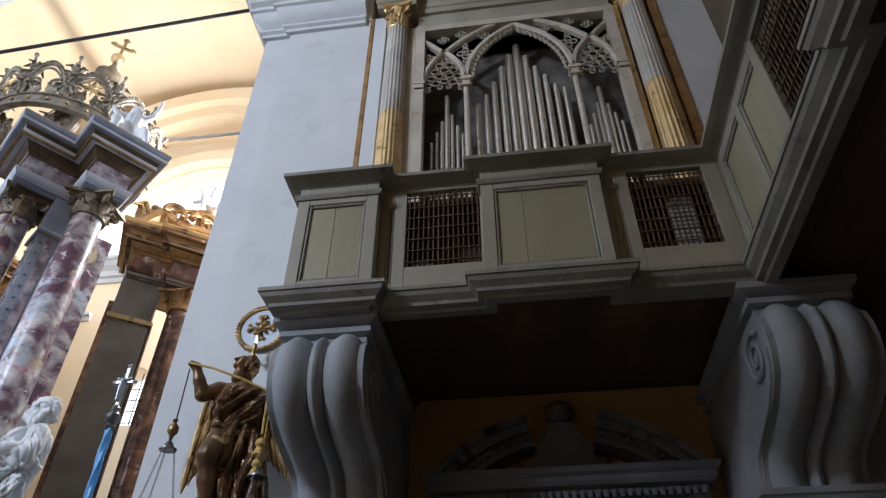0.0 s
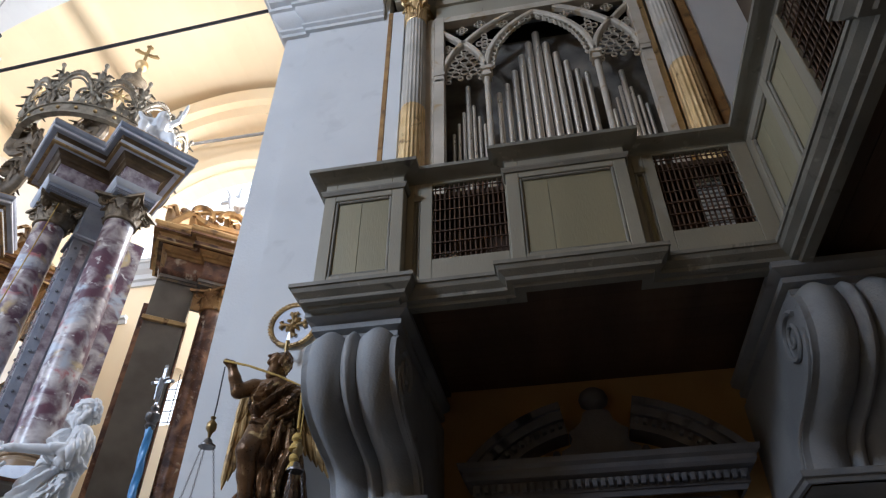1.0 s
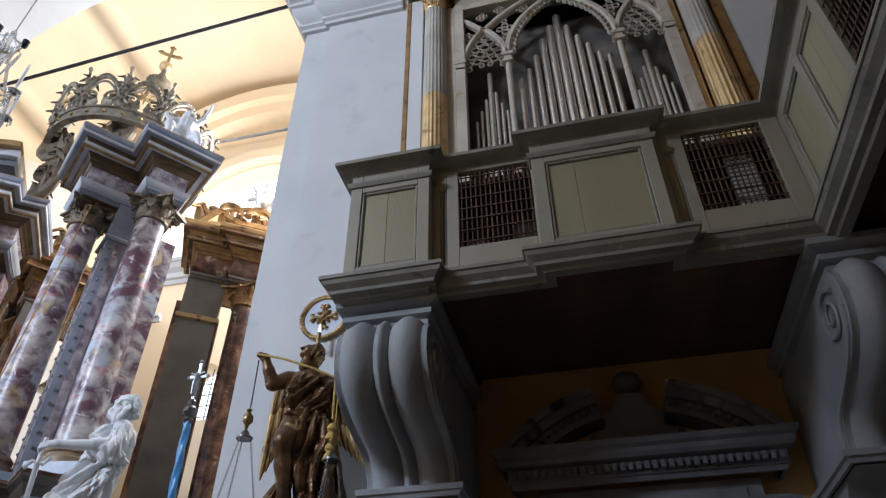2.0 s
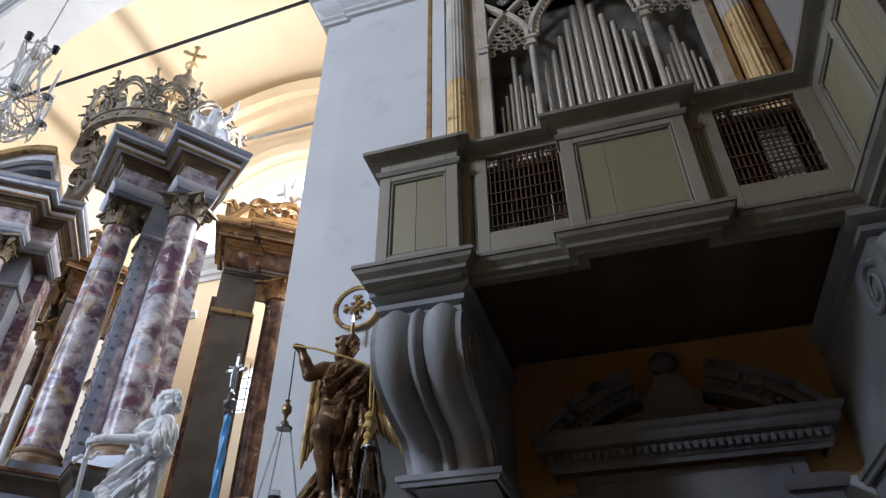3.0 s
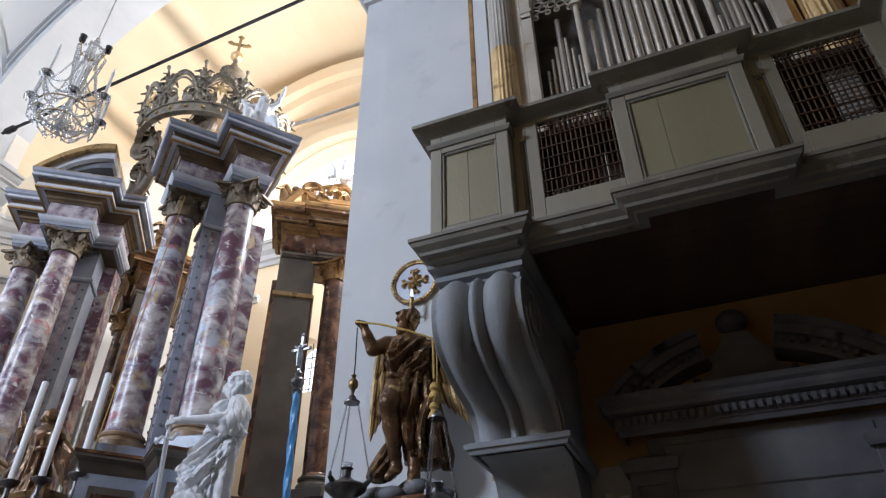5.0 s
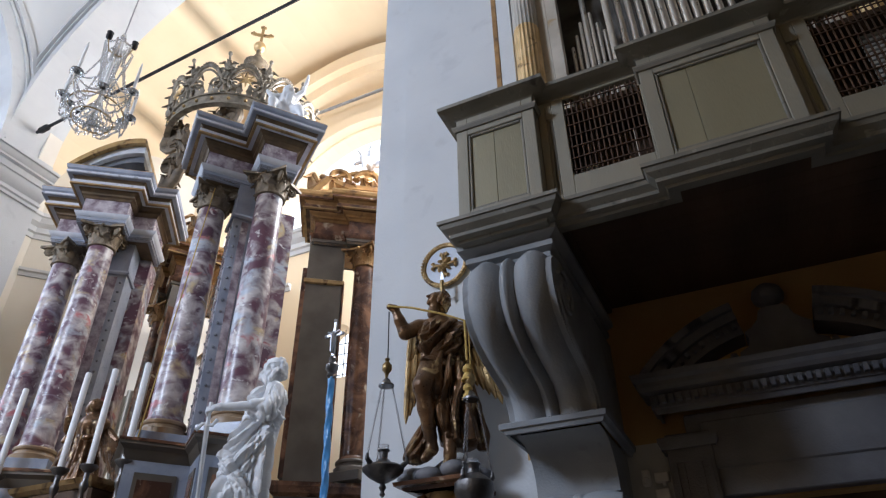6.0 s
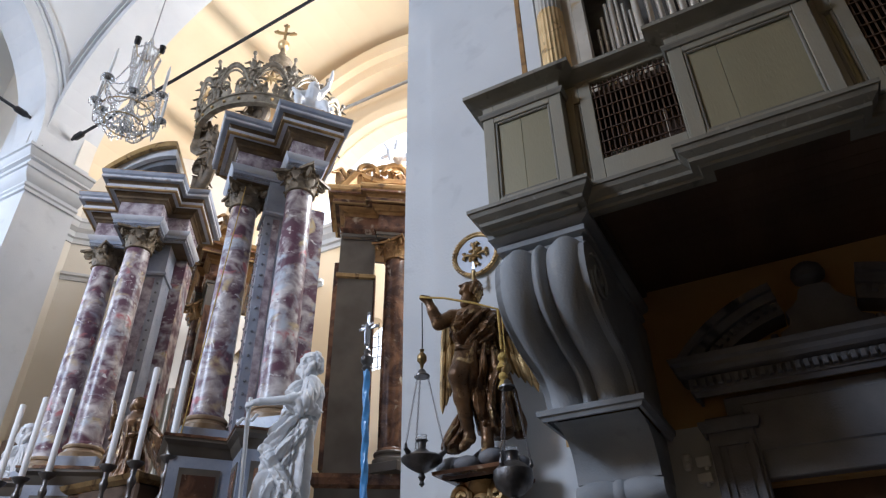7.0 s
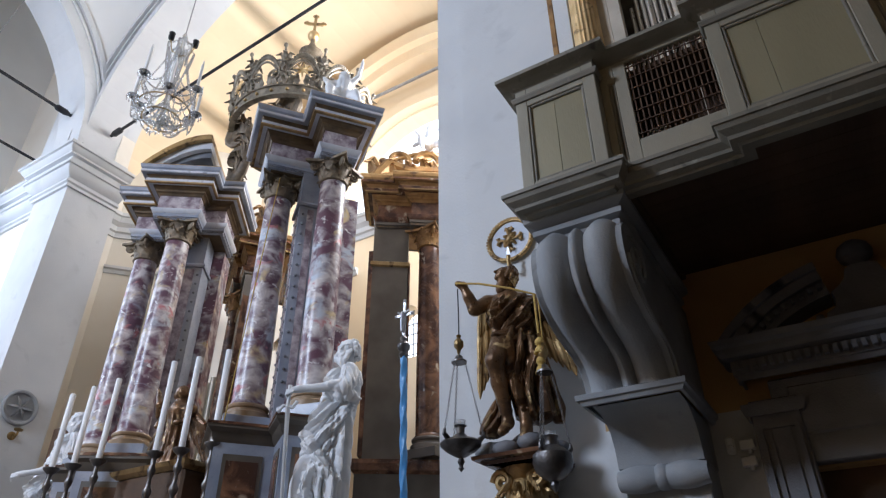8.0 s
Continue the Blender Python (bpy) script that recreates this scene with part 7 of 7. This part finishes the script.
# ---------------------------------------------------------------- candles on the altar
def candlestick(x, y, z0, zc, zt, label):
    t = thing("altar_candlestick", label, "candlestick", (x, y, z0), "candles on the altar")
    h = zc - z0
    rows = [(0.12, 0), (0.13, 0.02), (0.10, 0.05), (0.05, 0.10), (0.032, 0.14), (0.055, 0.19), (0.06, 0.23), (0.03, 0.28), (0.024, 0.34), (0.045, 0.38), (0.05, 0.42), (0.026, 0.47),
            (0.022, h - 0.28), (0.04, h - 0.24), (0.046, h - 0.20), (0.026, h - 0.15), (0.03, h - 0.08), (0.085, h - 0.03), (0.095, h - 0.012), (0.095, h - 0.004), (0.03, h)]
    part("stem", lathe(bmesh.new(), rows, seg=18), SILVER, t, "turned tarnished silver stem", 40)
    part("candle", lathe(bmesh.new(), [(0.036, h), (0.036, h + 0.02), (0.034, zt - z0 - 0.01), (0.026, zt - z0), (0.008, zt - z0 - 0.004)], seg=20), WAX, t, "tall white candle", 40)
    part("wick", tube(bmesh.new(), [(0, 0, zt - z0 - 0.01), (0.002, 0, zt - z0 + 0.02)], 0.003, 5), IRON, t)


for x, y, top in ((-8.47, 4.58, 4.43), (-8.08, 4.61, 4.46), (-7.64, 4.64, 4.49), (-6.80, 4.77, 4.58), (-6.44, 4.83, 4.58), (-5.98, 4.87, 4.58)):
    candlestick(x, y, 2.655, 3.5, top, "tall white altar candle on a silver stick")

# processional pole with a silver crucifix
pl = thing("processional_cross", "blue twisted pole with a small silver crucifix", "cross", (-3.62, 5.16, 0.9))
bm = bmesh.new()
n = 90
rings = []
for i in range(n):
    z = 0.0 + 3.18 * i / (n - 1)
    ring = []
    for k in range(16):
        a = 2 * math.pi * k / 16
        r = 0.031 * (1 + 0.24 * math.cos(3 * (a - z * 7)))
        ring.append(bm.verts.new((r * math.cos(a) - 0.06 * z / 3.2, r * math.sin(a) - 0.04 * z / 3.2, z)))
    rings.append(ring)
for a, b in zip(rings, rings[1:]):
    for k in range(16):
        bm.faces.new((a[k], a[(k + 1) % 16], b[(k + 1) % 16], b[k]))
bm.faces.new(rings[0][::-1]), bm.faces.new(rings[-1])
part("pole", bm, BLUE, pl, "glossy blue spiral-turned pole", 50)
part("knot", lathe(bmesh.new(), [(0.03, 3.16), (0.05, 3.19), (0.035, 3.22), (0.065, 3.26), (0.065, 3.30), (0.03, 3.34), (0.04, 3.37), (0.02, 3.40)], (-0.06, -0.04, 0), 14), SILVER, pl, smooth=40)
bm = bmesh.new()
box(bm, -0.075, -0.045, -0.05, -0.03, 3.38, 3.78)
box(bm, -0.15, 0.03, -0.05, -0.03, 3.62, 3.65)
for p in ((-0.06, 3.80), (-0.16, 3.635), (0.04, 3.635), (-0.06, 3.44)):
    ball(bm, (p[0], -0.04, p[1]), 0.022, 1)
tube(bm, [(-0.06, -0.065, 3.66), (-0.06, -0.075, 3.56), (-0.065, -0.07, 3.44)], [0.02, 0.024, 0.014], 7)
tube(bm, [(-0.13, -0.06, 3.67), (-0.06, -0.065, 3.64), (0.01, -0.06, 3.67)], 0.011, 6)
part("crucifix", bm, STEEL, pl, "small silver crucifix", 40)

# thin lamp cord that hangs before the altar
lc = thing("hanging_cord", "thin cord hanging before the altar columns", "cord", (-6.0, 5.0, 7.4))
part("cord", tube(bmesh.new(), [(0.06, 0.2, 0.0), (0.02, 0.05, -2.4), (-0.05, -0.05, -4.6)], 0.007, 6), ROPE, lc)

# ---------------------------------------------------------------- choir organ behind the altar
co = thing("choir_organ", "small grey choir organ with dull pipes behind the altar", "organ", (-9.6, 7.75, 0.9))
part("case", boxm(-0.85, 0.8, 0.05, 0.9, 0.0, 3.5), MARBLE_GREY, co)
part("post", boxm(0.50, 0.80, -0.1, 0.3, 3.5, 5.55), MARBLE_TAUPE, co)
part("post_cap", sweep(bmesh.new(), [(0.48, 0.3), (0.48, -0.12), (0.82, -0.12), (0.82, 0.3)], [(-0.1, 5.4), (0, 5.4), (0.03, 5.46), (0.08, 5.52), (0.08, 5.58), (-0.1, 5.6)][::-1]), MARBLE_GREY, co, smooth=25)
for k in range(8):
    x = -0.75 + 0.155 * k
    part("pipe", lathe(bmesh.new(), [(0.02, 3.45), (0.062, 3.75), (0.062, 4.70 + 0.075 * k), (0.05, 4.70 + 0.075 * k)], (x, -0.02, 0), 16), TIN_DULL, co, smooth=40)

# gilded wing of a carved figure behind the altar columns
gw = thing("gilded_wing", "gilded carved wing on a scroll behind the altar columns", "carving", (-7.35, 6.9, 5.6))
bm = bmesh.new()
for k in range(8):
    f = k / 7
    a = Vector((0.50, 0.0, 0.30 - 0.03 * k))
    b = Vector((-0.15 + 0.30 * f, -0.04, -0.05 - 0.12 * f + 0.1))
    tube(bm, [a, a.lerp(b, 0.6) + Vector((0, -0.02, 0.05)), b], [0.05, 0.05, 0.018], 6, 0.4)
tube(bm, [(0.5, 0, 0.3), (0.6, 0, 0.0), (0.55, 0.05, -0.5), (0.7, 0.05, -1.85)], [0.12, 0.16, 0.14, 0.12], 9)
part("feathers", bm, GOLD_DULL, gw, smooth=40)

# ---------------------------------------------------------------- medallion and sconce on the far pier
md = thing("consecration_roundel", "pale carved roundel with a flower on the far pier", "roundel", (JAMB_L, 5.40, 5.0))
bm = bmesh.new()
disc(bm, 0.0001, 0.25, -0.02, 0.0)
tube(bm, [(0.26 * math.cos(2 * math.pi * k / 32), -0.02, 0.26 * math.sin(2 * math.pi * k / 32)) for k in range(33)], 0.035, 8)
for k in range(6):
    a = 2 * math.pi * k / 6
    d = Vector((math.cos(a), 0, math.sin(a)))
    tube(bm, [Vector((0, -0.03, 0)), d * 0.1 + Vector((0, -0.05, 0)), d * 0.19 + Vector((0, -0.03, 0))], [0.02, 0.04, 0.012], 6, 0.5)
bmesh.ops.rotate(bm, verts=bm.verts[:], matrix=Matrix.Rotation(radians(90), 3, "Z"), cent=(0, 0, 0))
part("disc", bm, STONE_GREY, md, smooth=40)
sc = thing("wall_sconce", "small brass sconce below the roundel", "sconce", (JAMB_L, 5.42, 4.55))
part("arm", tube(bmesh.new(), [(0, 0, 0), (0.10, 0, -0.05), (0.16, 0, 0.0), (0.16, 0, 0.06)], 0.016, 7), BRASS, sc, smooth=True)
part("plate", lathe(bmesh.new(), [(0.01, 0.05), (0.06, 0.06), (0.07, 0.08), (0.03, 0.10)], (0.16, 0, 0), 14), BRASS, sc, smooth=True)
part("backplate", ball(bmesh.new(), (0.01, 0, 0), 0.07, 2, (0.3, 1, 1)), BRASS, sc, smooth=True)

# dark framed picture edge and notice by the left saint
fr = thing("picture_frame", "dark wooden framed panel leaning by the far pier", "frame", (-10.6, 5.75, 0.9))
part("panel", boxm(-0.28, 0.42, 0.0, 0.05, 1.2, 3.75, bevel=0.01), WOOD_DARK, fr)
part("stand", boxm(-0.2, 0.35, 0.0, 0.06, 0.0, 1.2, bevel=0.01), WOOD_DARK, fr)

# ---------------------------------------------------------------- chandelier
CHX, CHY, CHZ = -6.06, 3.34, 7.25
ch = thing("crystal_chandelier", "crystal chandelier with white candle tubes and glass strings", "chandelier", (CHX, CHY, CHZ))
part("chain", tube(bmesh.new(), [(0, 0, 1.25), (-0.03, 0.02, 3.0), (-0.08, 0.05, 8.67)], 0.008, 6), STEEL, ch)
part("stem", lathe(bmesh.new(), [(0.02, -0.28), (0.05, -0.2), (0.03, -0.1), (0.06, 0.0), (0.03, 0.1), (0.025, 0.5), (0.05, 0.6), (0.03, 0.7), (0.025, 1.1), (0.04, 1.2), (0.01, 1.28)], seg=14), CRYSTAL, ch, smooth=40)
rnd = random.Random(8)


def drops(bm, p, q, sag, n, r):
    """A string of cut drops."""
    p, q = Vector(p), Vector(q)
    for k in range(n):
        f = (k + 0.5) / n
        c = p.lerp(q, f) - Vector((0, 0, sag * 4 * f * (1 - f)))
        bmesh.ops.create_icosphere(bm, subdivisions=1, radius=r * rnd.uniform(0.8, 1.15), matrix=Matrix.Translation(c) @ Matrix.Diagonal((1, 1, 1.4, 1)))


NARM = 8
tips = []
for k in range(NARM):
    a = 2 * math.pi * (k + 0.3) / NARM
    o = Vector((math.cos(a), math.sin(a), 0))
    R = 0.42 if k % 2 == 0 else 0.36
    ztip = 0.12 if k % 2 == 0 else -0.02
    arm = bmesh.new()
    tube(arm, [o * 0.04 + Vector((0, 0, -0.02)), o * R * 0.35 + Vector((0, 0, -0.16)), o * R * 0.75 + Vector((0, 0, -0.17)), o * R * 0.97 + Vector((0, 0, -0.04)), o * R + Vector((0, 0, ztip - 0.03))], 0.012, 7)
    am = part("arm", arm, CRYSTAL, ch, "curved glass arm", True)
    tip = o * R + Vector((0, 0, ztip))
    tips.append(tip)
    part("drip_pan", lathe(bmesh.new(), [(0.01, -0.03), (0.03, -0.025), (0.065, 0.0), (0.07, 0.012), (0.02, 0.01)], tip, 14), CRYSTAL, am, "glass drip pan", 40)
    part("socket", lathe(bmesh.new(), [(0.016, -0.03), (0.03, -0.01), (0.03, 0.025), (0.02, 0.03)], tip, 12), IRON, am, "", 40)
    part("candle_tube", lathe(bmesh.new(), [(0.018, 0.02), (0.018, 0.42), (0.008, 0.43), (0.012, 0.46), (0.003, 0.50)], tip, 12), WAX, am, "white candle tube", 40)
    bm = bmesh.new()
    for j in range(10):
        b = 2 * math.pi * j / 10
        p = tip + Vector((0.068 * math.cos(b), 0.068 * math.sin(b), -0.03))
        bmesh.ops.create_icosphere(bm, subdivisions=1, radius=0.012, matrix=Matrix.Translation(p) @ Matrix.Diagonal((0.8, 0.8, 2.4, 1)))
    part("pan_drops", bm, CRYSTAL, am, "hanging glass drops")
bm = bmesh.new()
for k in range(NARM):
    drops(bm, tips[k] + Vector((0, 0, -0.02)), tips[(k + 1) % NARM] + Vector((0, 0, -0.02)), 0.10, 24, 0.0105)
    drops(bm, tips[k], (0, 0, 0.68), 0.16, 26, 0.0105)
    drops(bm, tips[k] + Vector((0, 0, -0.05)), tips[(k + 1) % NARM] + Vector((0, 0, -0.05)), 0.20, 24, 0.0105)
    drops(bm, tips[k] + Vector((0, 0, -0.08)), (0, 0, -0.30), 0.06, 18, 0.012)
    a = 2 * math.pi * k / NARM
    drops(bm, (0.16 * math.cos(a), 0.16 * math.sin(a), 0.90), (0.06 * math.cos(a), 0.06 * math.sin(a), 0.25), 0.02, 24, 0.013)
for k in range(6):
    a = 2 * math.pi * k / 6 + 0.2
    o = Vector((math.cos(a), math.sin(a), 0))
    drops(bm, o * 0.17 + Vector((0, 0, 1.0)), o * 0.13 + Vector((0, 0, 0.62)), 0.0, 14, 0.016)
    drops(bm, o * 0.17 + Vector((0, 0, 1.0)), Vector((0, 0, 1.2)), 0.03, 8, 0.014)
    drops(bm, o * 0.08 + Vector((0, 0, 0.95)), o * 0.30 + Vector((0, 0, 0.18)), 0.05, 26, 0.013)
for k in range(160):
    a, r = rnd.uniform(0, 6.28), rnd.uniform(0.06, 0.34)
    c = Vector((r * math.cos(a), r * math.sin(a), -0.24 - rnd.uniform(0, 0.14) + 0.22 * r))
    bmesh.ops.create_icosphere(bm, subdivisions=1, radius=0.014, matrix=Matrix.Translation(c) @ Matrix.Diagonal((0.7, 0.7, 2.6, 1)))
tagged(part("glass_strings", bm, CRYSTAL, ch, "strings of cut glass drops"), kind="stuff")
for rr, zz in ((0.22, -0.24), (0.30, -0.08)):
    part("hoop", tube(bmesh.new(), [(rr * math.cos(2 * math.pi * k / 32), rr * math.sin(2 * math.pi * k / 32), zz) for k in range(33)], 0.009, 6), BRASS, ch, smooth=True)
for k in range(3):
    a = 2 * math.pi * k / 3 + 0.5
    o = Vector((math.cos(a), math.sin(a), 0)) * 0.17
    part("upper_cup", lathe(bmesh.new(), [(0.015, 0.99), (0.035, 1.01), (0.04, 1.05), (0.034, 1.09), (0.042, 1.11)], o, 14), IRON, ch, "", 40)
    bm = bmesh.new()
    tube(bm, [(0, 0, 0.86), o * 0.7 + Vector((0, 0, 0.84)), o + Vector((0, 0, 1.0))], 0.008, 6)
    part("upper_arm", bm, BRASS, ch, "", True)

# second, thin cable in the nave
cb = thing("lamp_cable", "thin hanging lamp cable in the side aisle", "cable", (-12.2, 3.2, 9.6))
part("cable", tube(bmesh.new(), [(0, -0.4, 0), (0, 0.2, 5.5)], 0.008, 5), STEEL, cb)
